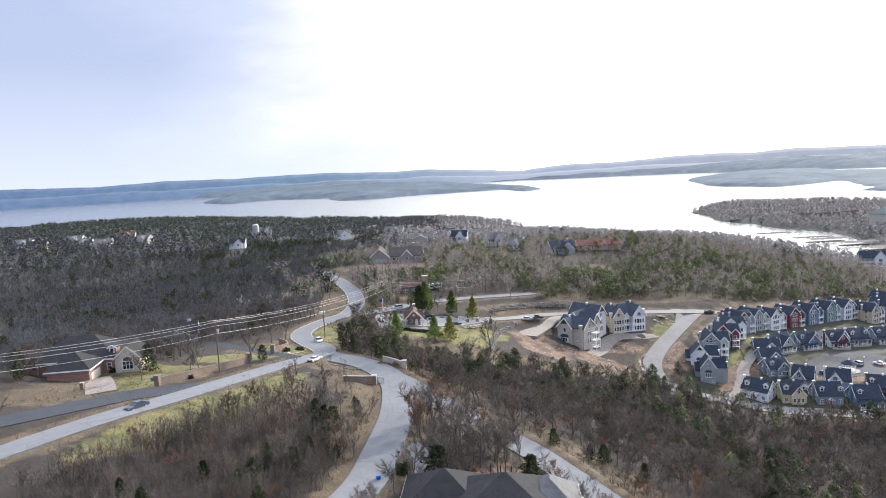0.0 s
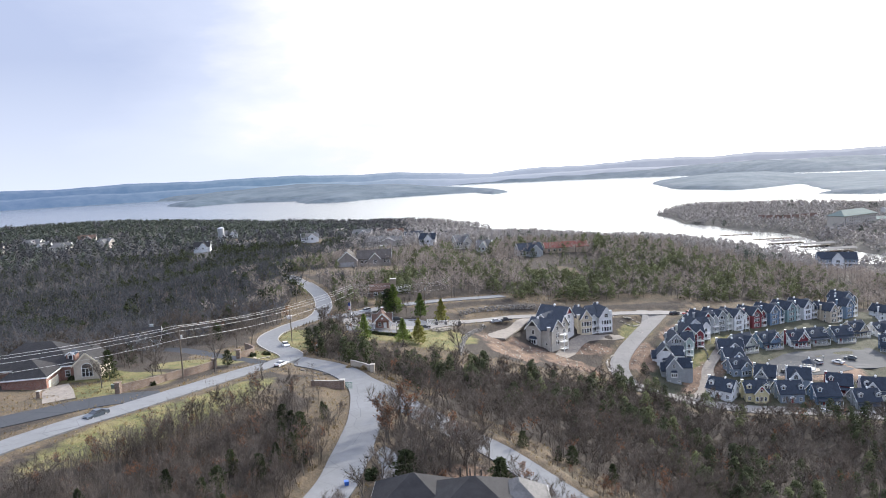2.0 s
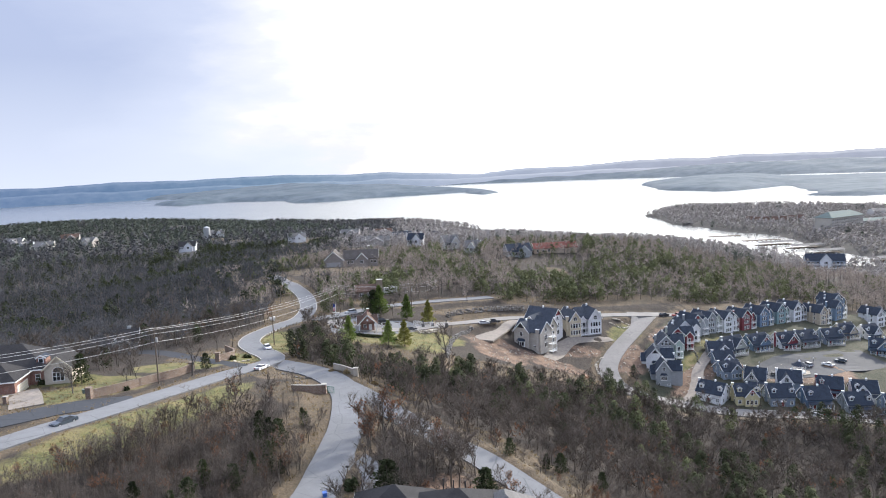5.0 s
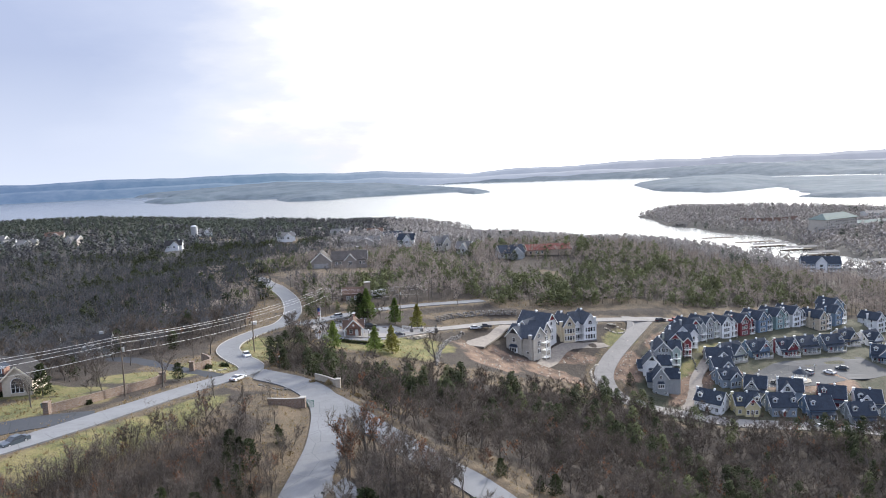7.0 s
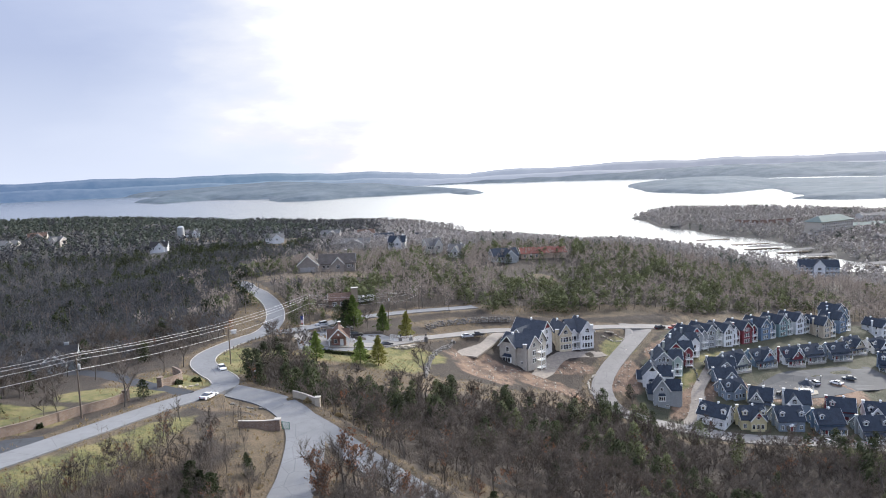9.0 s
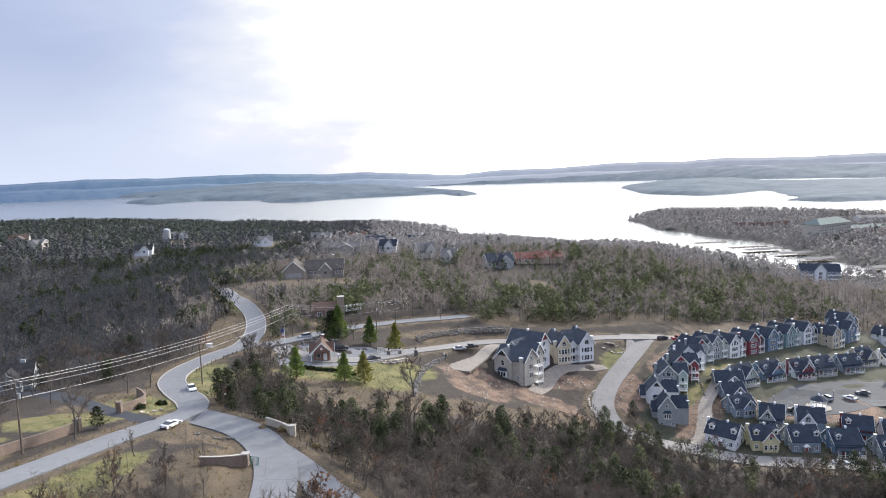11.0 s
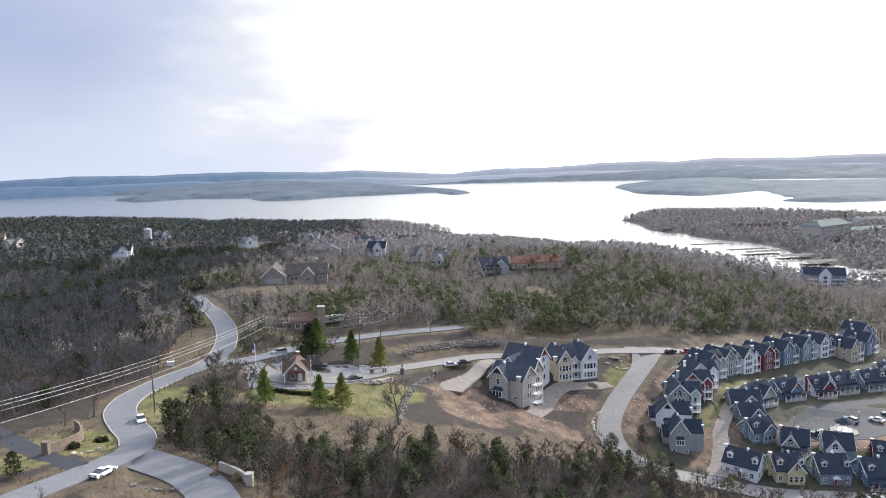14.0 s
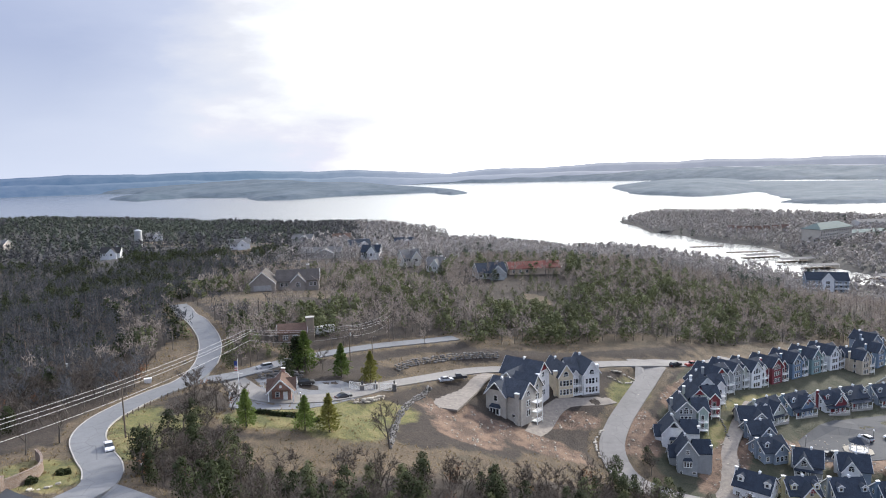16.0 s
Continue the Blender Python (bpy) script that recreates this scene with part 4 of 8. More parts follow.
    vent(h, w * 0.1, d * 0.5, ridge + 0.25)
    return h


# ---- holiday houses beside the lane
HW = "holiday townhouse with steep slate roof and balconies"
townhouse(109.1, 272.9, 28, GREY, SAGE, "grey-green " + HW)
townhouse(118.8, 278.4, 28, WHITE, WHITE, "white " + HW)
townhouse(129.6, 285.0, 28, RED, RED, "dark red " + HW)
townhouse(140.2, 290.6, 28, BLUE, BLUE, "blue " + HW)
townhouse(150.6, 296.0, 28, TEAL, MINT, "teal " + HW)
townhouse(161.1, 301.6, 28, WHITE, GREY, "pale grey " + HW)
townhouse(173.1, 300.9, 30, TAN, TAN, "tan " + HW)
townhouse(191.6, 322.4, 22, BLUEGREY, BLUE, "blue-grey " + HW, tall=1.0)
townhouse(186.1, 310.9, 30, BLUE, DEEP, "bright blue " + HW)
townhouse(207.6, 312.4, 24, WHITE, WHITE, "white clapboard " + HW)
# row that steps down along the lane, its backs to the lane
townhouse(100.5, 266.5, 24, GREY, GREY, "dark grey " + HW, RED_PANEL)
townhouse(92.5, 258.5, 4, WHITE, WHITE, "off-white " + HW, tall=-0.4)
townhouse(87.0, 251.0, -2, SAGE, RED, "red and sage " + HW, RED_PANEL, tall=-0.4)
townhouse(80.0, 243.5, -6, GREY, MINT, "mint and grey " + HW, tall=-0.4)


def lane_house(x, y, turn, paint, label, w, d, z, eave, ridge, vent_panel):
    """A plain gable-fronted house on a slope, with a bay window."""
    h = thing("house", label, "house", pose(x, y, z, 0, 0, turn) @ Matrix.Diagonal((0.76, 0.82, 0.87, 1)), "holiday cottages")
    a = siding(paint)
    block(h, -w / 2, 0, w / 2, d, -4, eave, ridge, "y", a)
    block(h, w / 2 - 0.6, 2.2, w / 2 + 5.2, d - 0.5, -4, eave - 0.3, ridge - 1.2, "x", a, gables=(1,))
    block(h, -w / 2 - 2.2, 3.0, -w / 2 + 0.4, d - 1, -4, eave - 2.0, ridge - 3.4, "x", a, gables=(-1,))
    if vent_panel:
        s = Shape().solid([(-1.5, -0.002, ridge - 2.1), (1.5, -0.002, ridge - 2.1), (0, -0.002, ridge - 0.5)], [(-1.5, -0.04, ridge - 2.1), (1.5, -0.04, ridge - 2.1), (0, -0.04, ridge - 0.5)])
        part("gable_panel", s, BLACK, h, "black triangular gable vent")
    else:
        window(h, 0, 0, eave - 0.2, "S", 1.1, 1.3, 1)
    bay = part("bay_window", Shape().box(-1.5, -0.6, eave - 4.4, 1.5, -0.002, eave - 2.2), TRIM, h)
    top = [(-1.7, -0.8, eave - 2.2), (1.7, -0.8, eave - 2.2), (1.7, -0.004, eave - 2.2), (-1.7, -0.004, eave - 2.2)]
    part("bay_roof", Shape().solid(top, [(-1.2, -0.15, eave - 1.4), (1.2, -0.15, eave - 1.4), (1.2, -0.006, eave - 1.3), (-1.2, -0.006, eave - 1.3)]), SLATE, bay)
    for dx in (-0.95, 0, 0.95):
        part("pane", Shape().box(dx - 0.36, -0.63, eave - 4.1, dx + 0.36, -0.605, eave - 2.5), PANE, bay)
    window(h, -2.2, 0, 1.0, "S", 0.8, 1.2)
    window(h, 2.4, 0, eave - 6.6, "S", 1.3, 0.6)
    for k in range(2):
        window(h, -w / 2, 1.5, 1 + 2.8 * k, "W", 0.8, 1.3)
        window(h, w / 2 + 5.2, 4, 1 + 2.8 * k, "E", 0.8, 1.3)
    chimney(h, w / 2 + 5.5, 3.4, -4, ridge - 2.6, a, 0.9)
    vent(h, 0, d * 0.6, ridge + 0.25)


lane_house(73.0, 234.6, -11, WHITE, "white clapboard house with slate roof and black gable vent", 8.2, 9.5, 23.0, 7.2, 11.3, True)
lane_house(73.6, 225.6, -9, GREY, "grey clapboard house with bay window and slate roof", 7.0, 8.0, 20.0, 8.0, 12.2, False)

# ---- cottages round the lower court
C = "holiday cottage with steep dark slate roof"
cottage(101.8, 231.8, 14, BLUEGREY, "blue-grey " + C, 9.0, 7.5, dormers=1, porch=False, eave=4.2, ridge=7.6)
cottage(107.3, 225.2, -28, GREY, "pale grey " + C + " and white gable", 7.8, 8.0, dormers=0, eave=4.0, ridge=8.0, arch=True)
cottage(119.0, 222.6, -20, BLUEGREY, "slate-blue " + C + " and white gable", 8.5, 8.5, second=WHITE, dormers=0, porch=False, eave=4.2, ridge=8.2, arch=True)
cottage(86.2, 214.8, -44, WHITE, "white " + C + " and two dormers", 10.2, 8.2, dormers=2, eave=4.3, ridge=8.2, front=False, porch=False)
cottage(99.0, 211.6, -3, YELLOW, "cream-yellow " + C + " and red gable", 8.8, 8.5, panel=RED_PANEL, dormers=2, eave=4.4, ridge=8.2, porch=False)
cottage(110.6, 210.2, -3, BLUEGREY, "grey-blue " + C + " and twin dormers", 9.2, 9.0, dormers=2, eave=4.3, ridge=8.6, front=False, porch=False)
cottage(122.8, 209.0, -3, BLUE, "blue " + C + " and a dormer", 9.2, 9.0, dormers=1, eave=4.3, ridge=8.4, front=False)
cottage(103.5, 247.5, -8, GREY, "dark grey " + C, 10.5, 8.0, dormers=0, eave=4.2, ridge=7.8, porch=False)
cottage(102.5, 240.8, 6, BLUEGREY, "blue-grey clapboard " + C, 8.5, 7.0, dormers=0, eave=3.9, ridge=7.2, porch=False)
cottage(112.4, 254.0, 25, SAGE, "sage green " + C, 11.0, 8.0, dormers=1, eave=4.2, ridge=8.4)
cottage(126.0, 261.6, 21, BLUE, "bright blue " + C + " and red gable", 11.0, 8.0, panel=RED_PANEL, dormers=2, eave=4.2, ridge=8.0)
cottage(139.8, 265.8, 14, WHITE, "white " + C + " and red dormers", 9.5, 8.0, dormers=2, eave=4.2, ridge=8.0, second=RED)
cottage(150.5, 270.3, 12, GREY, "grey " + C + " and dormers", 9.5, 8.0, dormers=2, eave=4.0, ridge=7.6, front=False)
cottage(162.5, 272.3, 8, BLUEGREY, "slate-grey " + C + " and dormers", 9.5, 8.0, dormers=2, eave=4.0, ridge=7.6, front=False)
cottage(175.0, 282.0, 20, TAN, "tan " + C, 9.5, 8.0, dormers=1, eave=4.2, ridge=8.0)
cottage(189.0, 287.0, 20, WHITE, "white and grey " + C, 9.5, 8.0, dormers=1, eave=4.2, ridge=8.0)
cottage(177.0, 262.0, -30, BLUE, "deep blue " + C, 9.5, 8.0, dormers=2, eave=4.2, ridge=8.0)
cottage(131.5, 218.5, -24, RED, "dark red " + C, 9.0, 8.0, dormers=1, eave=4.2, ridge=8.2, front=False)
cottage(143.0, 216.0, -16, WHITE, "white-gabled " + C, 9.0, 8.0, second=WHITE, dormers=1, eave=4.2, ridge=8.4, arch=True)
cottage(135.5, 206.5, -3, GREY, "light grey " + C, 9.0, 8.5, dormers=2, eave=4.2, ridge=8.2, front=False)
cottage(148.5, 205.0, -3, BLUEGREY, "steel-blue " + C, 9.0, 8.5, dormers=2, eave=4.2, ridge=8.2)
cottage(160.0, 222.0, -40, TAN, "sand-coloured " + C, 9.0, 8.5, dormers=1, eave=4.2, ridge=8.2)


def condo(x, y, turn, z, wings, label, group="holiday apartments"):
    """A large apartment house made of several gabled wings."""
    h = thing("apartment_house", label, "house", pose(x, y, z, 0, 0, turn), group)
    for w in wings:
        w(h)
    for piece in h.children:
        if piece.name.split(".")[0] == "roof":
            piece.data.materials[0] = PALE_SLATE
    return h


def tall_windows(h, x, y, facing, eave, n=1):
    for k in (0, 1):
        for d in (-0.55, 0.55):
            px, py = (x + d, y) if facing in "SN" else (x, y + d)
            window(h, px, py, eave - 6.4 + 2.9 * k, facing, 0.85, 1.7)
    window(h, x, y, eave - 0.4, facing, 1.5, 0.7, 1, True)




def condo_one(h):
    a, b, c = siding((0.44, 0.41, 0.36)), siding((0.50, 0.46, 0.38)), siding((0.72, 0.71, 0.69))
    block(h, -6, 0.4, 6, 8.6, -5, 6.4, 10.0, "x", a)
    block(h, -5.8, -0.6, 1.2, 6, -5, 6.2, 9.9, "y", a, gables=(-1,), gable_paint=BLACK)
    block(h, -2.0, 7.6, 5.2, 14.0, -5, 6.6, 10.4, "x", b, gables=(1,))
    block(h, -7.0, 8.0, -0.6, 17.0, -5, 7.0, 10.6, "y", b)
    block(h, -10.5, 14.6, 2.8, 22.4, -5, 8.0, 12.2, "x", c, gable_paint=RED_PANEL)
    window(h, -2.3, -0.6, 4.3, "S", 1.1, 1.6)
    bay = part("bay_window", Shape().box(-4.0, -1.3, 0.2, -0.6, -0.602, 2.4), TRIM, h)
    for dx in (-3.4, -2.3, -1.2):
        part("pane", Shape().box(dx - 0.42, -1.33, 0.5, dx + 0.42, -1.305, 2.1), PANE, bay)
    t = [(-4.2, -1.5, 2.4), (-0.4, -1.5, 2.4), (-0.4, -0.604, 2.4), (-4.2, -0.604, 2.4)]
    part("bay_roof", Shape().solid(t, [(-3.7, -0.8, 3.3), (-0.9, -0.8, 3.3), (-0.9, -0.606, 3.4), (-3.7, -0.606, 3.4)]), SLATE, bay)
    window(h, 3.6, 0.4, 0.2, "S", 1.4, 0.7)
    window(h, 3.6, 0.4, -2.2, "S", 1.6, 0.7)
    tall_windows(h, 6.0, 4.4, "E", 6.4)
    tall_windows(h, 5.2, 10.8, "E", 6.6)
    tall_windows(h, 2.8, 18.5, "E", 8.0)
    for k in range(3):
        ob = part("balcony", Shape().box(6.002, 6.2, -2.4 + 2.9 * k, 8.0, 9.4, -2.2 + 2.9 * k), TRIM, h)
        s = Shape().box(7.9, 6.2, -1.3 + 2.9 * k, 8.0, 9.4, -1.2 + 2.9 * k).box(6.002, 6.2, -1.3 + 2.9 * k, 7.9, 6.3, -1.2 + 2.9 * k)
        for q in range(16):
            s.box(7.93, 6.25 + q * 0.2, -2.2 + 2.9 * k, 7.97, 6.29 + q * 0.2, -1.3 + 2.9 * k)
        part("railing", s, TRIM, ob)
    part("post", Shape().box(7.82, 6.2, -5, 8.0, 6.38, 5.5), TRIM, h)
    part("post", Shape().box(7.82, 9.2, -5, 8.0, 9.38, 5.5), TRIM, h)
    for k in range(3):
        window(h, -6, 4.5, -1.2 + 2.6 * k, "W", 0.9, 1.3)
        window(h, -7, 12.5, -1.2 + 2.6 * k, "W", 0.9, 1.3)
        window(h, -10.5, 18.0, -0.2 + 2.6 * k, "W", 0.9, 1.3)
    chimney(h, 4.9, 0.0, -5, 7.6, a, 1.2)
    chimney(h, 3.2, 14.6, -5, 9.4, c, 1.2)
    vent(h, -2.3, 3.0, 10.1)
    vent(h, -4, 18.5, 12.4)


def condo_two(h):
    t, w = siding((0.60, 0.52, 0.38)), siding((0.76, 0.76, 0.76))
    block(h, -7.4, 0, -2.4, 11.5, -4, 7.0, 10.6, "y", t)
    block(h, -2.38, 2.6, 1.2, 10.8, -4, 6.9, 10.8, "x", w, gables=())
    block(h, 1.22, -0.4, 6.8, 11.0, -4, 7.2, 11.0, "y", w)
    block(h, -2.3, 1.4, 0.4, 5.8, -4, 6.2, 8.0, "y", w, gables=(-1,))
    for cx, y0 in ((-4.9, 0), (4.0, -0.4)):
        tall_windows(h, cx, y0, "S", 7.2)
        for d in (-1.75, 1.75):
            for k in (0, 1):
                window(h, cx + d, y0, 0.9 + 2.9 * k, "S", 0.6, 1.6)
    for k in range(2):
        balcony(h, -2.36, 0.0, 1.18, 1.38, 0.2 + 2.9 * k)
        for dx in (-1.6, -0.4):
            door(h, dx, 1.39, 0.22 + 2.9 * k, "S", PANE)
    part("post", Shape().box(-2.3, 0.02, -4, -2.1, 0.2, 6.3), TRIM, h)
    part("post", Shape().box(0.9, 0.02, -4, 1.1, 0.2, 6.3), TRIM, h)
    for k in range(3):
        window(h, -7.4, 3.5, 0.6 + 2.6 * k, "W", 0.9, 1.3)
        window(h, -7.4, 8.0, 0.6 + 2.6 * k, "W", 0.9, 1.3)
        window(h, 6.8, 6.0, 0.6 + 2.6 * k, "E", 0.9, 1.3)
    chimney(h, -7.8, 1.6, -4, 8.4, t, 1.2)
    chimney(h, 7.15, 2.4, -4, 8.8, w, 1.2)
    vent(h, -4.9, 8, 10.8)
    vent(h, 4.0, 8, 11.2)
    part("foundation", Shape().box(1.1, -0.5, -4, 6.9, -0.42, 0.2), DARK_STONE, h, "fieldstone foundation")


condo(24.5, 241.8, -40, 33.6, [condo_one], "beige apartment house with several slate-roofed gable wings")
condo(51.3, 259.0, 14, 33.0, [condo_two], "cream and white apartment house with twin arched gables")


# ---------------------------------------------------------------- paving beside the roads
def drape(name, line, w, material, label, lift=0.05, thick=0.6, kind="pavement"):
    pts = fine_line(line, 1.5)
    ob = part(name, ribbon(pts, even(ground(pts[:, 0], pts[:, 1]), 2) + 0.05, -w / 2, w / 2, lift, thick), material)
    return tagged(ob, label, kind, kind="structure")


def edge_strip(key, side, first, last, wide=0.24):
    """A pale concrete gutter along one side of a road, between two values of y."""
    w, line, z = ROAD_LINES[key]
    pick = (line[:, 1] >= first) & (line[:, 1] <= last)
    off = side * (w / 2 + wide / 2 - 0.05)
    a, b = sorted((off - wide / 2, off + wide / 2))
    ob = part("gutter", ribbon(line[pick], z[pick], a, b, 0.15, 0.9), CONCRETE)
    tagged(ob, "pale concrete gutter along an asphalt road", "kerb", kind="structure")


for side, first, last in ((-1, 163, 312), (1, 164, 216), (1, 243, 312)):
    edge_strip("ridge_road", side, first, last)


def apron(name, left, right, material, label, lift=0.07):
    """A sheet of loose paving between two edge lines of equal count, laid on the ground."""
    s = Shape()
    rows = []
    for a, b in zip(fine_line(left, 50), fine_line(right, 50)):
        row = []
        for k in range(7):
            q = a + (b - a) * k / 6
            row.append((q[0], q[1], height(*q) + lift))
        rows.append(row)
    for r0, r1 in zip(rows, rows[1:]):
        for k in range(6):
            s.face(r0[k], r0[k + 1], r1[k + 1], r1[k])
    for edge in (0, 6):
        for r0, r1 in zip(rows, rows[1:]):
            s.face(r0[edge], r1[edge], (*r1[edge][:2], r1[edge][2] - 0.4), (*r0[edge][:2], r0[edge][2] - 0.4))
    return tagged(part(name, s, material), label, "pavement", kind="structure")


drape("side_street", [(-118, 64), (-106, 77), (-97.2, 87.6), (-90.6, 95.8), (-83.2, 104.4), (-77, 109.5), (-70.5, 113)], 7.6, DARK_ASPHALT, "dark new asphalt side street", 0.10, kind="road")
drape("upper_street", [(-60, 149.5), (-67, 153), (-76, 160.5), (-88.9, 172), (-97, 177.5), (-106, 179)], 6.0, DARK_ASPHALT, "dark asphalt cul-de-sac street", 0.03, kind="road")
drape("driveway", [(-100.8, 123.6), (-95.5, 116.5), (-90.2, 108.6)], 6.2, GRAVEL, "pale worn driveway to a garage", 0.22)
drape("driveway", [(-19.5, 92), (-19.0, 86), (-18.5, 78), (-17, 74)], 5.0, ASPHALT, "asphalt driveway down to a house", 0.10)
drape("driveway", [(-23.5, 97), (-20.5, 93), (-19.4, 90)], 5.5, ASPHALT, "asphalt driveway mouth", 0.085)
apron("gatehouse_yard", [(-52, 229), (-47.2, 232), (-42, 236), (-29.3, 237), (-23.4, 240), (-17, 240)], [(-47.3, 213.5), (-39.1, 211.5), (-31.2, 213.1), (-23.6, 218.8), (-18.5, 224.7), (-14, 231)], ASPHALT, "grey asphalt yard round the gatehouse", 0.08)
apron("court", [(116, 246), (122, 251), (135, 259.5), (149, 263), (170, 266)], [(113, 233), (122, 233), (134, 233), (150, 239), (174, 250)], COURT_ASPHALT, "grey asphalt parking court between cottages", 0.10)
apron("lane_mouth", [(75, 288), (75.5, 279), (71.5, 268)], [(95, 291), (88, 281.5), (81, 270)], LANE, "pale worn mouth of a lane at a road", 0.17)
drape("dirt_track", [(20, 265.5), (16, 258), (11, 247), (6, 236)], 10.0, GRAVEL, "pale gravel track to a cleared plot", 0.03)
apron("terrace", [(30, 236), (33, 243), (36, 249), (43, 257), (52, 258), (61, 259.5)], [(34.5, 234.5), (38.5, 240), (42.5, 248), (47, 253), (54, 254), (63, 257)], GRAVEL, "pale gravel terrace below the apartments")
drape("dirt_path", [(109, 265.8), (100, 254), (94, 245), (88.5, 236.7), (85, 227), (79, 215)], 7.5, GRAVEL, "pale dirt path between houses", 0.08)
drape("gravel_lot", [(176, 338), (186, 334), (196, 330)], 9.0, CONCRETE, "pale paved parking lot", 0.06)


# ---------------------------------------------------------------- stones and walls
def boulder(seed):
    """A rough block about a metre across."""
    r = random.Random(seed)
    bm = bmesh.new()
    bmesh.ops.create_icosphere(bm, subdivisions=1, radius=0.5)
    for v in bm.verts:
        v.co = Vector((v.co.x * 1.25, v.co.y * 0.95, v.co.z * 0.8)) * r.uniform(0.78, 1.12)
        v.co.z = max(-0.36, min(0.34, v.co.z))
    me = bpy.data.meshes.new("stone")
    bm.to_mesh(me)
    bm.free()
    return me


STONE_MESHES = {}
for stone_kind, stone_mat in (("pale", STONE), ("dark", DARK_STONE)):
    STONE_MESHES[stone_kind] = [boulder(400 + k) for k in range(6)]
    for me in STONE_MESHES[stone_kind]:
        me.materials.append(stone_mat)


def stone_bank(label, line, step, size, courses, look_kind, name="retaining_wall", lean=0.35, seed=5):
    """Boulders laid along a line in courses, each course set back."""
    r = random.Random(seed)
    pts = fine_line(line, step)
    d = np.gradient(pts, axis=0)
    d /= np.linalg.norm(d, axis=1)[:, None]
    root = thing(name, label, "stone wall", pose(pts[0][0], pts[0][1], height(*pts[0])))
    inv = root.matrix_basis.inverted()
    for c in range(courses):
        for p, q in zip(pts, d):
            side = np.array([-q[1], q[0]])
            o = p + side * (c * lean + r.uniform(-0.25, 0.25)) + q * r.uniform(-0.4, 0.4)
            k = size * r.uniform(0.65, 1.3)
            m = pose(o[0], o[1], height(*p) + 0.12 + c * size * 0.62, r.uniform(-12, 12), r.uniform(-12, 12), math.degrees(math.atan2(q[1], q[0])) + r.uniform(-30, 30))
            ob = part("stone", r.choice(STONE_MESHES[look_kind]), None, root, at=inv @ m @ Matrix.Diagonal((k * r.uniform(0.9, 1.5), k, k, 1)))
    return root


stone_bank("long grey fieldstone retaining wall above a road", [(-6.7, 258.5), (-1.2, 265), (9.5, 272.5), (19.6, 277), (27, 279)], 1.15, 0.85, 4, "dark")
stone_bank("grey boulder retaining wall beside a cleared plot", [(3.3, 247), (-1, 236), (-4.5, 224), (-5.9, 212), (-6.4, 202)], 1.0, 0.75, 3, "dark", lean=-0.3)
stone_bank("row of pale boulders edging a lane", [(76, 266), (70, 259.5), (64, 253), (57, 245), (51, 237.5), (49.8, 229)], 1.3, 1.0, 1, "pale", "boulder_row")
stone_bank("heap of pale landscaping rock by the gate", [(-17, 223), (-13.5, 225.5), (-9.8, 229.5)], 0.9, 1.0, 2, "pale", "rock_heap")
stone_bank("grey rock outcrop behind the gatehouse", [(-44, 234.5), (-39.5, 238), (-34, 238.8)], 1.0, 1.1, 3, "dark", "rock_outcrop")
stone_bank("low dark rock wall above a hedge bank", [(-38, 209), (-31, 207), (-25, 208)], 1.0, 0.8, 1, "dark", "rock_edge")
stone_bank("low stone border on the junction lawn", [(-47, 142.5), (-44, 144), (-40.5, 144)], 0.9, 0.8, 1, "dark", "rock_border")
stone_bank("pale rocks beside the curved entrance wall", [(-64, 157), (-62.8, 158.5), (-61.5, 161)], 0.8, 0.7, 1, "pale", "rock_border")
stone_bank("oval boulder bed on the lawn", [(64, 271), (68, 269), (72, 270), (72, 273), (66, 274.5)], 1.0, 0.9, 1, "pale", "rock_bed")
stone_bank("rough boulders beside the dirt path", [(90, 258), (94, 252), (93, 245), (92, 238), (90, 230)], 1.1, 0.9, 1, "dark", "boulder_row")


def masonry_wall(name, label, line, tall, thick, material, pillar=(), cap=CONCRETE, category="wall"):
    """A free-standing wall that follows the ground, with a coping and end pillars."""
    pts = fine_line(line, 1.2)
    zs = ground(pts[:, 0], pts[:, 1])
    root = thing(name, label, category, pose(pts[0][0], pts[0][1], float(zs[0])))
    inv = root.matrix_basis.inverted()
    level = even(zs, 3) + tall
    d = np.gradient(pts, axis=0)
    d /= np.linalg.norm(d, axis=1)[:, None]
    body, coping = Shape(), Shape()
    rows = []
    for p, q, z, t in zip(pts, d, zs, level):
        s = np.array([-q[1], q[0]])
        rows.append([inv @ Vector((*(p + s * k), h)) for k, h in ((-thick / 2, z - 1), (thick / 2, z - 1), (thick / 2, t), (-thick / 2, t), (-thick / 2 - 0.06, t + 0.002), (thick / 2 + 0.06, t + 0.002), (thick / 2 + 0.06, t + 0.12), (-thick / 2 - 0.06, t + 0.12))])
    for a, b in zip(rows, rows[1:]):
        body.solid([a[0], b[0], b[1], a[1]], [a[3], b[3], b[2], a[2]])
        coping.solid([a[4], b[4], b[5], a[5]], [a[7], b[7], b[6], a[6]])
    part("wall", body, material, root)
    part("coping", coping, cap, root)
    for i in pillar:
        p, z = pts[i], zs[i]
        o = inv @ Vector((*p, z))
        w = 0.55
        ob = part("pillar", Shape().box(o.x - w, o.y - w, o.z - 1, o.x + w, o.y + w, o.z + tall + 0.5), material, root)
        part("cap", Shape().box(o.x - w - 0.1, o.y - w - 0.1, o.z + tall + 0.502, o.x + w + 0.1, o.y + w + 0.1, o.z + tall + 0.7), cap, ob)
    return root


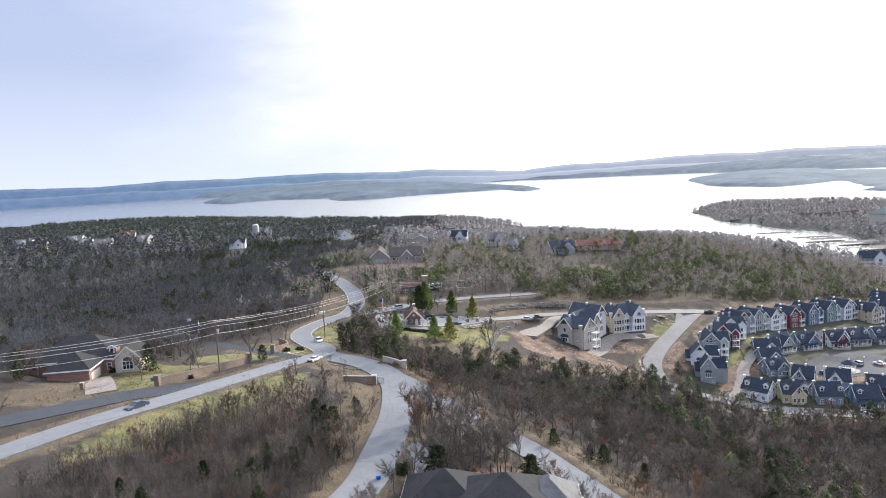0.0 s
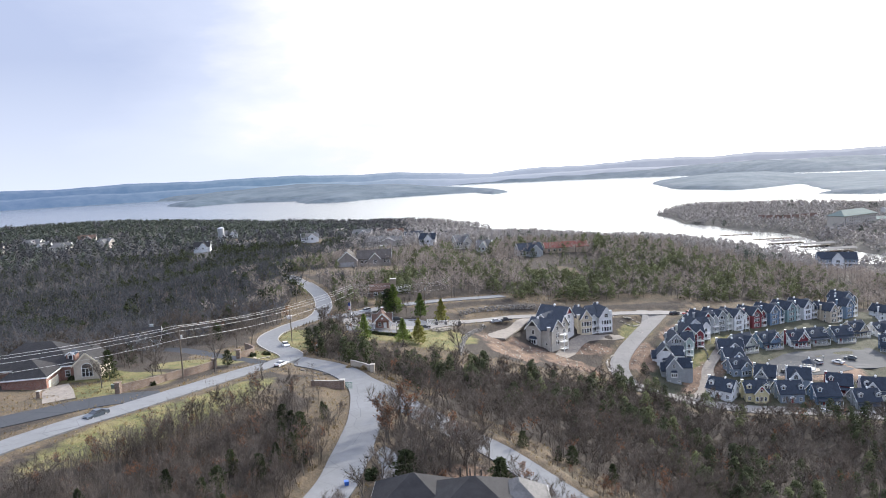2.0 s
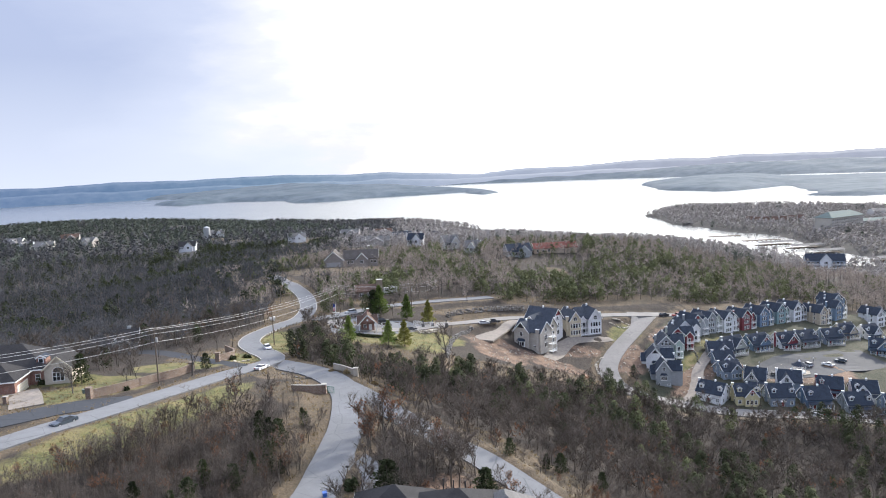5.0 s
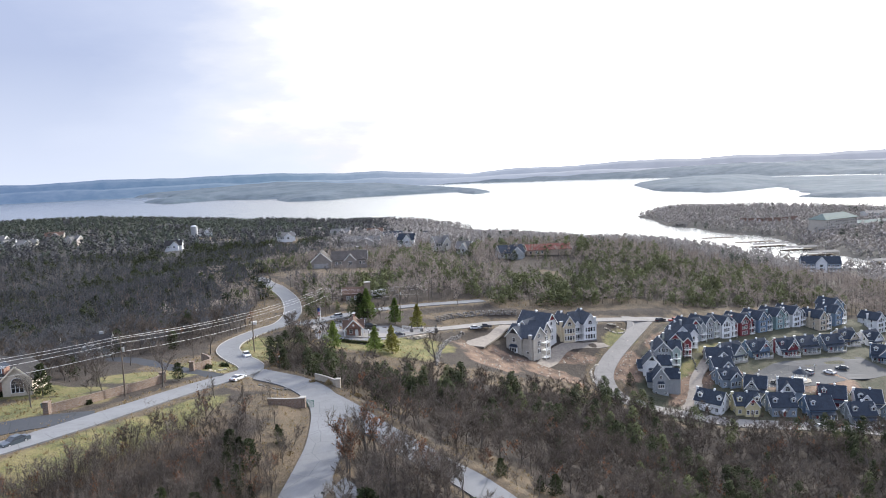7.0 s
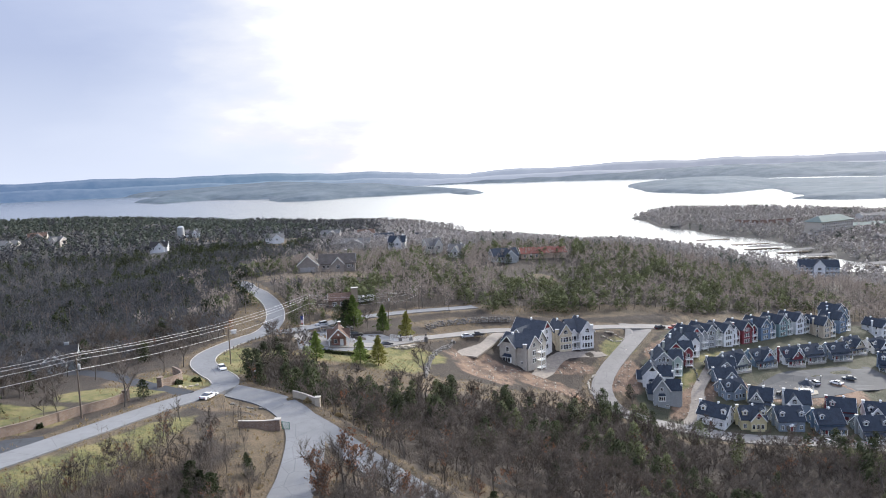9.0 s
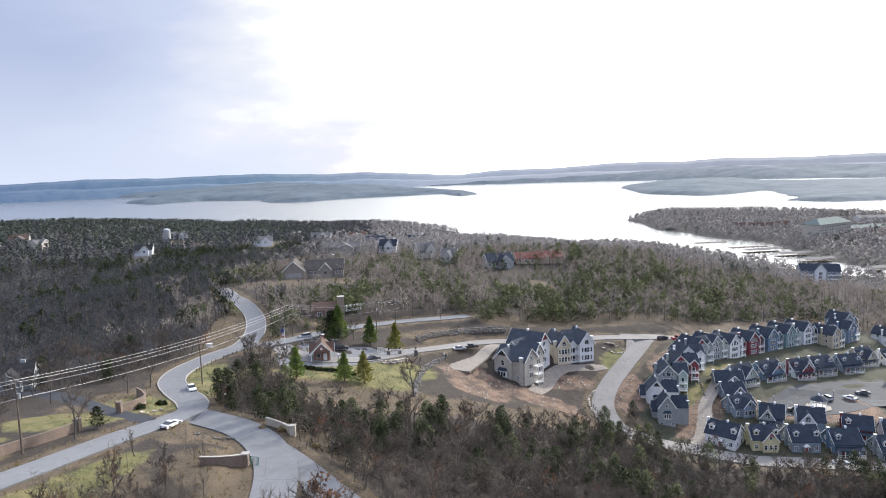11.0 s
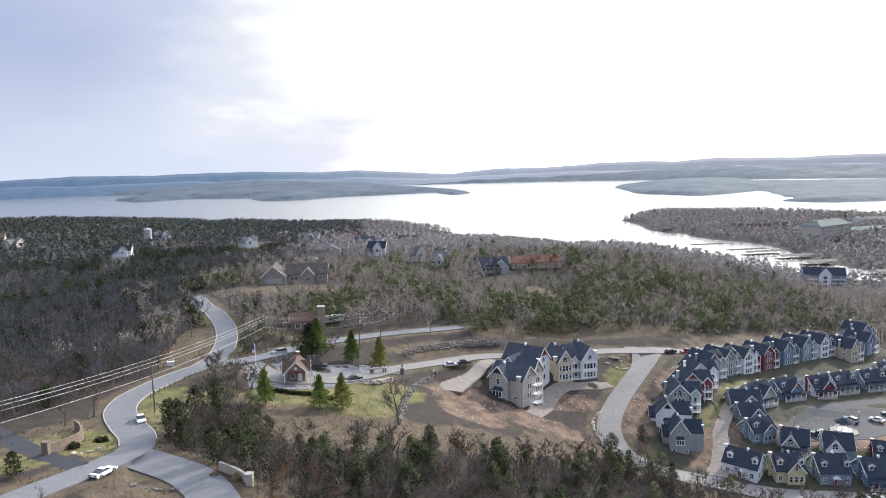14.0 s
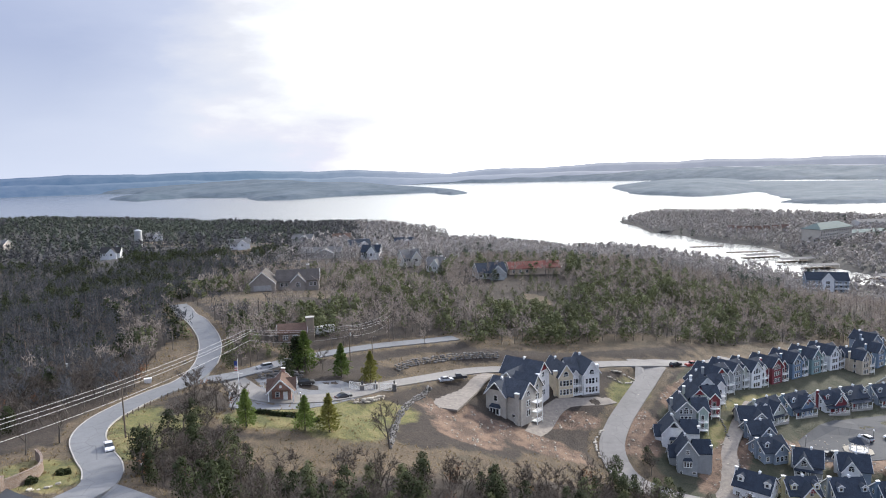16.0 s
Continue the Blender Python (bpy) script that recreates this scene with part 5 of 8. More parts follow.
masonry_wall("boundary_wall", "long reddish-brown brick boundary wall on a lawn", [(-80.4, 114.4), (-77, 121), (-74.3, 130), (-71.2, 138), (-70, 143)], 1.8, 0.3, TAN_BRICK, (0, -1), cap=TAN_BRICK)
masonry_wall("entrance_wall", "curved tan brick entrance wall with end pillar", [(-68, 156), (-66.6, 160), (-66.5, 165), (-69, 170), (-72, 173.5)], 2.0, 0.35, TAN_BRICK, (0,), cap=TAN_BRICK)
masonry_wall("gate_wall", "tan stone gate wall beside the drive", [(-41, 127.2), (-38, 128.4), (-34.4, 131.2)], 1.7, 0.4, TAN_BRICK, (-1,))
masonry_wall("gate_wall", "pale stone gate wall with lit pillar", [(-35.6, 151.2), (-32, 148.6), (-29.0, 145.8)], 1.5, 0.4, STONE, (-1,))


def iron_gate(x, y, turn, wide, tall, material, label):
    z = height(x, y)
    g = thing("gate", label, "gate", pose(x, y, z, 0, 0, turn))
    s = Shape().box(0, -0.04, 0.1, wide, 0.04, 0.2).box(0, -0.04, tall - 0.1, wide, 0.04, tall).box(0, -0.04, 0.2, 0.1, 0.04, tall - 0.1).box(wide - 0.1, -0.04, 0.2, wide, 0.04, tall - 0.1)
    part("gate_frame", s, material, g)
    for k in range(1, int(wide / 0.25)):
        part("bar", Shape().box(k * 0.25 - 0.03, -0.025, 0.2, k * 0.25 + 0.03, 0.025, tall - 0.1), material, g)


GREEN_IRON = grained("green_painted_iron", (0.07, 0.16, 0.13), 0.5, 1.0, 0.15, 0.1)
iron_gate(-33.6, 131.4, -20, 1.8, 1.7, GREEN_IRON, "small green painted iron gate, open against a pillar")
iron_gate(-15.6, 235.1, 10, 3.2, 2.2, TRIM, "white painted entrance gate leaf")
iron_gate(-11.2, 236.0, 6, 3.6, 2.2, TRIM, "white painted entrance gate leaf")
iron_gate(-20.0, 236.6, -25, 4.0, 2.2, TRIM, "white painted fence panel at the gate")


def stone_pillar(x, y, tall):
    z = height(x, y)
    p = thing("gate_pillar", "grey stone gate pillar with a dark lantern", "pillar", pose(x, y, z), "gate pillars")
    s = Shape()
    r = random.Random(int(x * 10))
    for k in range(int(tall / 0.34)):
        w = 0.58 + r.uniform(-0.04, 0.05)
        s.box(-w, -w, -0.3 + k * 0.34, w, w, 0.03 + k * 0.34)
    part("shaft", s, DARK_STONE, p)
    part("cap", Shape().box(-0.72, -0.72, tall - 0.27, 0.72, 0.72, tall - 0.1), CONCRETE, p)
    l = Shape().box(-0.2, -0.2, tall - 0.09, 0.2, 0.2, tall + 0.5)
    b = [(-0.28, -0.28, tall + 0.502), (0.28, -0.28, tall + 0.502), (0.28, 0.28, tall + 0.502), (-0.28, 0.28, tall + 0.502)]
    part("lantern", l.solid(b, [(q[0] * 0.2, q[1] * 0.2, tall + 0.8) for q in b]), BLACK, p)


for px, py in ((-16.2, 235.0), (-7.2, 236.9), (-12.6, 237.4)):
    stone_pillar(px, py, 2.2)


# ---------------------------------------------------------------- gatehouse
def gatehouse(x, y, z, turn):
    h = thing("gatehouse", "small brick gatehouse with steep brown roof and white posts", "gatehouse", pose(x, y, z, 0, 0, turn))
    part("wall", gable_body(-2.4, 0.6, 2.4, 6.6, -0.6, 2.7, 5.4, "y"), BRICK, h)
    part("roof", gable_roof(-3.3, -1.4, 3.3, 7.0, 2.75, 6.0, "y", 0.35, 0.2), BROWN_ROOF, h)
    part("roof", gable_roof(-3.6, 1.2, 3.6, 5.4, 2.78, 5.0, "x", 0.3, 0.2), BROWN_ROOF, h)
    for end in (-1, 1):
        part("rake_board", rake_boards(-3.3, -1.4, 3.3, 7.0, 2.75, 6.0, "y", end, 0.35), TRIM, h)
        part("rake_board", rake_boards(-3.6, 1.2, 3.6, 5.4, 2.78, 5.0, "x", end, 0.3), TRIM, h)
    part("gable_panel", Shape().solid([(-2.3, -1.28, 3.3), (2.3, -1.28, 3.3), (0, -1.28, 5.7)], [(-2.3, -1.34, 3.3), (2.3, -1.34, 3.3), (0, -1.34, 5.7)]), BRICK, h)
    part("medallion", Shape().tube([(0, -1.36, 4.2), (0, -1.42, 4.2)], [0.38, 0.38], 14), TRIM, h, "round white medallion")
    for dx in (-3.1, 3.1):
        for dy in (-1.2, 6.8):
            part("post", Shape().box(dx - 0.14, dy - 0.14, -0.6, dx + 0.14, dy + 0.14, 2.8), TRIM, h)
    window(h, -1.0, 0.6, 1.0, "S", 0.9, 1.2)
    door(h, 1.0, 0.6, 0.05, "S", TRIM)
    for s in ("W", "E"):
        window(h, -2.4 if s == "W" else 2.4, 3.4, 1.0, s, 1.3, 1.2, 1)
    chimney(h, 0.3, 6.2, 3.5, 6.9, BRICK, 0.9)


gatehouse(-35.6, 219.6, 48.0, 8)


# ---------------------------------------------------------------- brick houses near the junction
def hip_roof(x0, y0, x1, y1, eave, ridge, over=0.5, thick=0.2):
    x0, y0, x1, y1 = x0 - over, y0 - over, x1 + over, y1 + over
    w, d = x1 - x0, y1 - y0
    k = min(w, d) / 2 - 0.05
    top = [(x0 + k, y0 + k), (x1 - k, y0 + k), (x1 - k, y1 - k), (x0 + k, y1 - k)]
    low = [(x0, y0), (x1, y0), (x1, y1), (x0, y1)]
    s = Shape()
    lo, hi, tp = [(*p, eave) for p in low], [(*p, eave + thick) for p in low], [(*p, ridge) for p in top]
    s.face(*reversed(lo)).face(*tp)
    for i in range(4):
        j = (i + 1) % 4
        s.face(lo[i], lo[j], hi[j], hi[i]).face(hi[i], hi[j], tp[j], tp[i])
    return s


def hip_wing(h, x0, y0, x1, y1, base, eave, ridge, wall, roof):
    part("wall", Shape().box(x0, y0, base, x1, y1, eave), wall, h)
    part("roof", hip_roof(x0, y0, x1, y1, eave + 0.002, ridge), roof, h)
    part("fascia", Shape().box(x0 - 0.53, y0 - 0.53, eave - 0.12, x1 + 0.53, y0 - 0.502, eave + 0.2).box(x1 + 0.502, y0 - 0.502, eave - 0.12, x1 + 0.53, y1 + 0.53, eave + 0.2).box(x0 - 0.53, y0 - 0.502, eave - 0.12, x0 - 0.502, y1 + 0.53, eave + 0.2), TRIM, h)


def corner_house():
    h = thing("house", "brown brick house with dark hip roof and arched stone bay", "house", pose(-103.0, 128.0, 59.4, 0, 0, 12))
    hip_wing(h, -17, 2, 4, 17, -2, 3.4, 8.4, BRICK, CHAR_ROOF)
    hip_wing(h, -9, -6.5, 0.5, 3, -2, 3.2, 7.0, BRICK, CHAR_ROOF)
    part("garage_door", Shape().box(0.51, -5.4, -0.6, 0.58, 0.4, 2.0), TRIM, h, "white panelled garage door")
    for k in range(4):
        part("panel", Shape().box(0.582, -5.3, -0.5 + k * 0.62, 0.61, 0.3, 0.02 + k * 0.62), CREAM, h)
    part("wall", gable_body(4.0, 0.8, 10.0, 9, -2, 3.6, 6.4, "y"), STONE, h, "pale stone bay wall")
    part("roof", gable_roof(4.0, 0.8, 10.0, 9, 3.6, 6.4, "y", 0.4), CHAR_ROOF, h)
    part("rake_board", rake_boards(4.0, 0.8, 10.0, 9, 3.6, 6.4, "y", -1, 0.4), CREAM, h)
    window(h, 7.0, 0.8, 0.7, "S", 2.4, 2.0, 2, True)
    dormer(h, 2.6, 3.6, 4.4, "S", BRICK, 2.0, 1.3, 3)
    window(h, 2.2, 2.0, 0.8, "S", 1.0, 1.5)
    for dy in (5, 9, 13):
        window(h, -17, dy, 0.8, "W", 1.0, 1.4)


def low_house():
    h = thing("house", "red brick house with charcoal hip roofs and an eyebrow dormer", "house", pose(-4.2, 62.0, 51.5))
    hip_wing(h, -14.5, 3.0, -2.0, 15.0, -2, 4.2, 8.6, BRICK, CHAR_ROOF)
    hip_wing(h, -7.5, -3, 9.5, 13.4, -2, 4.4, 9.6, BRICK, CHAR_ROOF)
    hip_wing(h, 3.5, 2, 12.0, 12.0, -2, 4.0, 8.0, BRICK, GREY_ROOF)
    s = Shape()
    n = 12
    for k in range(n):
        a, b = k / n * 2 - 1, (k + 1) / n * 2 - 1
        ha, hb = 0.75 * (1 + math.cos(math.pi * a)) / 2, 0.75 * (1 + math.cos(math.pi * b)) / 2
        s.solid([(a * 2, 8.6, 0), (b * 2, 8.6, 0), (b * 2, 11.0, 0), (a * 2, 11.0, 0)], [(a * 2, 8.6, ha + 0.1), (b * 2, 8.6, hb + 0.1), (b * 2, 11.0, hb + 0.1), (a * 2, 11.0, ha + 0.1)])
    dm = part("eyebrow_dormer", s, CHAR_ROOF, h, at=pose(1.0, -8.3, 6.4))
    rim = Shape()
    for k in range(n):
        a, b = k / n * 2 - 1, (k + 1) / n * 2 - 1
        ha, hb = 0.75 * (1 + math.cos(math.pi * a)) / 2, 0.75 * (1 + math.cos(math.pi * b)) / 2
        rim.beam((a * 2, 8.55, ha + 0.12), (b * 2, 8.55, hb + 0.12), 0.08, 0.16)
    part("trim", rim, TRIM, dm)
    part("pane", Shape().box(-0.7, 8.52, 0.12, 0.7, 8.58, 0.5), PANE, dm)
    for dx in (-10, -7, -4):
        window(h, dx, 15.0, 0.6, "N", 1.2, 1.6, 1)
    for dx in (1, 3.2, 8):
        window(h, dx, 13.4, 0.6, "N", 1.3, 1.6, 1)
    window(h, -14.5, 8, 0.6, "W", 1.2, 1.5, 1)
    window(h, -14.5, 11.5, 0.6, "W", 1.0, 1.5)
    for k, (dx, dy) in enumerate(((-1, 9.5), (0.5, 9.2), (2.2, 9.0))):
        part("vent_pipe", Shape().tube([(dx, dy, 6.0), (dx, dy, 9.0 - 0.1 * k)], [0.1, 0.1], 8), BLACK, h)


corner_house()
low_house()


def awning(x, y):
    z = height(x, y)
    a = thing("canopy_tent", "white fabric canopy beside a house", "canopy", pose(x, y, z, 0, 0, 15))
    b = [(-1.8, -1.5, 2.2), (1.8, -1.5, 2.2), (1.8, 1.5, 2.2), (-1.8, 1.5, 2.2)]
    part("canopy", Shape().solid(b, [(q[0] * 0.15, q[1] * 0.15, 3.2) for q in b]), TRIM, a)
    for dx in (-1.7, 1.7):
        for dy in (-1.4, 1.4):
            part("leg", Shape().box(dx - 0.04, dy - 0.04, -0.3, dx + 0.04, dy + 0.04, 2.2), STEEL, a)


awning(8.6, 80.5)


# ---------------------------------------------------------------- far houses and shore buildings
OUTLOOK = []  # houses that look out over the brush before them


def far_house(x, y, turn, w, d, eave, ridge, wall, roof, label, wing=True, sink=2.5):
    z = height(x, y)
    OUTLOOK.append((x, y, w))
    h = thing("house", label, "house", pose(x, y, z, 0, 0, turn), "hillside houses")
    m = wall if isinstance(wall, bpy.types.Material) else siding(wall)
    block(h, -w / 2, 0, w / 2, d, -sink, eave, ridge, "x", m, roof)
    if wing:
        block(h, -w * 0.12, -d * 0.3, w * 0.34, d * 0.5, -sink, eave, ridge - 0.6, "y", m, roof, gables=(-1,))
        window(h, w * 0.11, -d * 0.3, eave - 2.2, "S", 1.6, 1.6, 1)
    for k in range(3):
        window(h, -w * 0.42 + k * w * 0.13, 0, eave - 2.2, "S", 1.1, 1.4)
    window(h, -w / 2, d * 0.5, eave - 2.2, "W", 1.2, 1.4)
    chimney(h, w * 0.3, d * 0.55, eave, ridge + 1.0, m, 1.1, False)


FH = "house with a pitched roof among bare trees"
far_house(-253, 600, 10, 15, 10, 5.2, 9.2, WHITE, CHAR_ROOF, "white gabled " + FH, sink=4)
far_house(-158, 636, 15, 17, 10, 5.0, 8.5, WHITE, GREY_ROOF, "large white " + FH, sink=4)


def garage_house(x, y, turn):
    """A long house with a broad garage gable at one end and a smaller entrance gable."""
    OUTLOOK.append((x, y, 34))
    h = thing("house", "long taupe house with a garage gable and grey-brown roof", "house", pose(x, y, height(x, y) + 0.3, 0, 0, turn), "hillside houses")
    m, roof = siding((0.27, 0.24, 0.215)), grey_brown
    block(h, -6, -2, 5, 12, -3, 3.4, 8.2, "y", m, roof)
    block(h, 5.02, 2.5, 24, 13, -3, 3.3, 7.6, "x", m, roof, gables=(1,))
    block(h, 12, 0.4, 18, 8, -3, 3.3, 6.4, "y", m, roof, gables=(-1,))
    door_face = part("garage_door", Shape().box(-4.4, -2.08, -0.2, 3.4, -2.002, 2.4), siding((0.36, 0.35, 0.34)), h, "wide grey garage door")
    for k in range(4):
        part("panel", Shape().box(-4.3, -2.11, -0.14 + k * 0.64, 3.3, -2.082, 0.42 + k * 0.64), siding((0.36, 0.35, 0.34)), door_face)
    for dx in (7.5, 9.6, 20.5, 22.4):
        window(h, dx, 2.5, 0.8, "S", 1.1, 1.5)
    window(h, 15, 0.4, 0.7, "S", 1.8, 1.8, 1)
    chimney(h, 19, 11, 3, 9.4, m, 1.2)


grey_brown = shingles("grey_brown_shingles", (0.10, 0.088, 0.08))
garage_house(-70.5, 352, 6)
far_house(-67, 497, 0, 26, 12, 3.6, 7.0, (0.4, 0.38, 0.36), GREY_ROOF, "low grey " + FH)
far_house(-52, 616, 20, 18, 12, 6.0, 10, WHITE, SLATE, "white slate-roofed " + FH, sink=4)
far_house(-33, 480, -10, 12, 9, 5.0, 9, WHITE, SLATE, "pale " + FH)
far_house(-5, 429, 25, 11, 9, 5.0, 9, (0.6, 0.57, 0.5), GREY_ROOF, "cream " + FH)
far_house(7, 405, -20, 9, 8, 4.0, 7.5, (0.5, 0.5, 0.48), GREY_ROOF, "light grey " + FH)
far_house(36, 384, 15, 15, 10, 3.5, 7.5, (0.4, 0.42, 0.42), SLATE, "blue-roofed " + FH)
far_house(59, 394, 5, 27, 10, 3.4, 6.2, (0.45, 0.36, 0.28), RED_ROOF, "long red-roofed " + FH, False)
far_house(-400, 620, 15, 16, 11, 5.0, 9, (0.5, 0.47, 0.42), GREY_ROOF, "tan " + FH)
far_house(-440, 650, -10, 16, 11, 5.0, 9, WHITE, GREY_ROOF, "off-white " + FH)
far_house(-470, 620, 25, 18, 11, 5.0, 9, (0.4, 0.36, 0.32), CHAR_ROOF, "brown " + FH)
far_house(-462, 668, 0, 18, 11, 5.0, 9, (0.5, 0.48, 0.45), GREY_ROOF, "grey " + FH)
far_house(-420, 700, 20, 18, 11, 5.0, 9, (0.45, 0.42, 0.38), BROWN_ROOF, "brown-roofed " + FH)
far_house(-500, 640, 10, 18, 11, 5.0, 9, WHITE, GREY_ROOF, "white " + FH)
far_house(-380, 660, -15, 15, 10, 5.0, 9, (0.5, 0.45, 0.4), GREY_ROOF, "beige " + FH)
far_house(-285, 772, 20, 16, 11, 5.0, 8.5, WHITE, GREY_ROOF, "distant white " + FH)
far_house(-120, 720, -5, 20, 12, 5.0, 9, (0.45, 0.42, 0.4), GREY_ROOF, "distant grey " + FH)
far_house(-90, 800, 12, 20, 12, 5.0, 9, (0.5, 0.45, 0.4), BROWN_ROOF, "distant brown-roofed " + FH)
far_house(-20, 760, 5, 20, 12, 5.0, 9, WHITE, SLATE, "distant slate-roofed " + FH)
far_house(-110, 183, 20, 13, 9, 3.2, 6.0, (0.33, 0.36, 0.38), CHAR_ROOF, "grey-blue bungalow with a pitched roof beyond a lawn")


def brick_lodge(x, y, turn):
    """A low brick house whose square chimney tower stands over the roof."""
    OUTLOOK.append((x, y, 16))
    h = thing("house", "low brick house with a square tan chimney tower", "house", pose(x, y, height(x, y), 0, 0, turn), "hillside houses")
    block(h, -5, 0, 4.2, 7, -2, 3.2, 5.4, "x", TAN_BRICK, BROWN_ROOF)
    window(h, -2.6, 0, 0.9, "S", 1.5, 1.4, 1)
    window(h, 0.6, 0, 0.9, "S", 1.5, 1.4, 1)
    tower = part("tower", Shape().box(4.25, 1.8, -2, 6.8, 4.2, 7.4), siding((0.25, 0.2, 0.15)), h, "tan chimney tower")
    part("cap", Shape().box(4.1, 1.65, 7.402, 6.95, 4.35, 7.6), CONCRETE, tower)


brick_lodge(-42.0, 270.5, 8)


def trailer(x, y, turn):
    """A long white camping trailer."""
    t = thing("camping_trailer", "long white camping trailer parked under trees", "trailer", pose(x, y, height(x, y), 0, 0, turn))
    side = [(-3.6, 0.5), (3.4, 0.5), (3.7, 1.2), (3.4, 2.7), (-3.6, 2.75)]
    part("body", Shape().solid([(q, 1.15, z) for q, z in side], [(q, -1.15, z) for q, z in side]), TRIM, t)
    for dx in (-0.5, 0.5):
        for sy in (-1, 1):
            part("wheel", Shape().tube([(dx, sy * 0.95, 0.33), (dx, sy * 1.12, 0.33)], [0.33, 0.33], 12), BLACK, t)
    for dx in (-2.4, 0.2, 2.2):
        part("pane", Shape().box(dx - 0.5, -1.18, 1.5, dx + 0.5, -1.152, 2.1), PANE, t)


trailer(-33.5, 283.5, 30)


def silo(x, y):
    z = height(x, y)
    s = thing("water_tank", "tall pale grey cylindrical water tank on a hill", "tank", pose(x, y, z))
    part("drum", Shape().tube([(0, 0, -1), (0, 0, 16), (0, 0, 17.2)], [3.4, 3.4, 1.2], 20), STEEL, s)
    part("ladder", Shape().beam((-0.3, -3.5, 0), (-0.3, -3.5, 16), 0.08, 0.08).beam((0.3, -3.5, 0), (0.3, -3.5, 16), 0.08, 0.08), STEEL, s)


silo(-262, 678)


def lodge(x, y, turn):
    h = thing("lodge", "three-storey blue-grey lakeside lodge with white centre gable", "building", pose(x, y, 3.2, 0, 0, turn))
    a, b = siding(BLUEGREY), siding(WHITE)
    block(h, -15, 0, 15, 13, -3, 10.2, 15.2, "x", a)
    block(h, -4.2, -1.6, 4.2, 6, -3, 10.6, 15.6, "y", b, gables=(-1,))
    for k in range(3):
        for dx in (-12.5, -9.3, -6.1, 6.1, 9.3, 12.5):
            window(h, dx, 0, 0.6 + 3.2 * k, "S", 1.6, 1.9, 1)
        for x0 in (-14.6, 4.9):
            balcony(h, x0, -1.5, x0 + 9.7, -0.02, 0.2 + 3.2 * k)
        window(h, 0, -1.6, 0.8 + 3.2 * k, "S", 2.6, 2.0, 2)
    vent(h, -9, 6.5, 15.4)
    vent(h, 9, 6.5, 15.4)


lodge(314, 560, -18)
GREEN_METAL = grained("green_metal_roof", (0.13, 0.165, 0.15), 0.92, 3.0, 0.1, 0.1, stretch=(1, 1, 1))


def hotel(x, y, turn):
    h = thing("hotel", "large tan hotel block with grey-green roof", "building", pose(x, y, 5.5, 0, 0, turn))
    w = grained("tan_render", (0.45, 0.41, 0.35), 0.85, 4.0, 0.1, 0.1)
    part("wall", Shape().box(-34, 0, -5, 34, 22, 19), w, h)
    part("roof", hip_roof(-34, 0, 34, 22, 19.01, 26, 1.0, 0.4), GREEN_METAL, h)
    for k in range(14):
        dx = -31 + k * 4.77
        for lev in range(5):
            window(h, dx, 0, 0.8 + lev * 3.6, "S", 2.2, 2.2, 1)
    for k in range(4):
        for lev in range(5):
            window(h, 34, 3 + k * 5, 0.8 + lev * 3.6, "E", 1.6, 2.0, 1)


hotel(491, 838, 30)


def long_shed(x, y, turn, w, d, eave, ridge, wall, roof, label):
    h = thing("building", label, "building", pose(x, y, height(x, y), 0, 0, turn), "shore buildings")
    block(h, -w / 2, 0, w / 2, d, -4, eave, ridge, "x", siding(wall), roof)
    n = int(w / 6)
    for k in range(n):
        window(h, -w / 2 + (k + 0.5) * w / n, 0, eave - 2.8, "S", 2.2, 1.8, 1)


long_shed(560, 880, 12, 60, 18, 6, 9, (0.5, 0.47, 0.42), GREEN_METAL, "long low shore building with a green roof")
long_shed(620, 960, 5, 46, 16, 8, 11, (0.6, 0.58, 0.55), GREY_ROOF, "pale block beyond the hotel")
long_shed(520, 770, 20, 40, 14, 5, 8, (0.4, 0.38, 0.36), GREY_ROOF, "grey building near the marina")
for k in range(7):
    long_shed(432 + k * 9.5, 985 - k * 6, -20, 8.5, 10, 6, 10, (0.42, 0.38, 0.33), BROWN_ROOF, "brown gabled shore cabin in a row")


def dock(x, y, turn, w, d, roofed, label):
    k = thing("boat_dock", label, "dock", pose(x, y, 0, 0, 0, turn), "boat docks")
    part("deck", Shape().box(-w / 2, -d / 2, -0.3, w / 2, d / 2, 0.5), POLE_WOOD, k)
    for j in range(int(w / 6)):
        dx = -w / 2 + 3 + j * 6
        part("finger", Shape().box(dx - 0.6, -d / 2 - 6, -0.3, dx + 0.6, -d / 2 - 0.01, 0.45), POLE_WOOD, k)
    if roofed:
        part("roof", gable_roof(-w / 2, -d / 2 - 6, w / 2, d / 2, 3.6, 4.8, "x", 0.4, 0.2), GREY_ROOF, k)
        for dx in (-w / 2 + 0.5, 0, w / 2 - 0.5):
            for dy in (-d / 2 - 5.5, d / 2 - 0.4):
                part("post", Shape().box(dx - 0.12, dy - 0.12, 0.45, dx + 0.12, dy + 0.12, 3.7), STEEL, k)


dock(375, 1075, 10, 26, 6, True, "covered boat dock on bright water")
dock(358, 892, 5, 44, 5, False, "long open boat dock with finger piers")
dock(380, 832, 5, 48, 5, False, "long open boat dock with finger piers")
dock(373, 784, 8, 44, 6, True, "long covered boat dock")
dock(389, 746, 8, 38, 6, True, "covered boat dock in the inlet")
dock(389, 700, 5, 32, 7, True, "wide covered boat dock in the inlet")
dock(405, 632, 10, 16, 6, True, "small covered boat dock near the lodge")


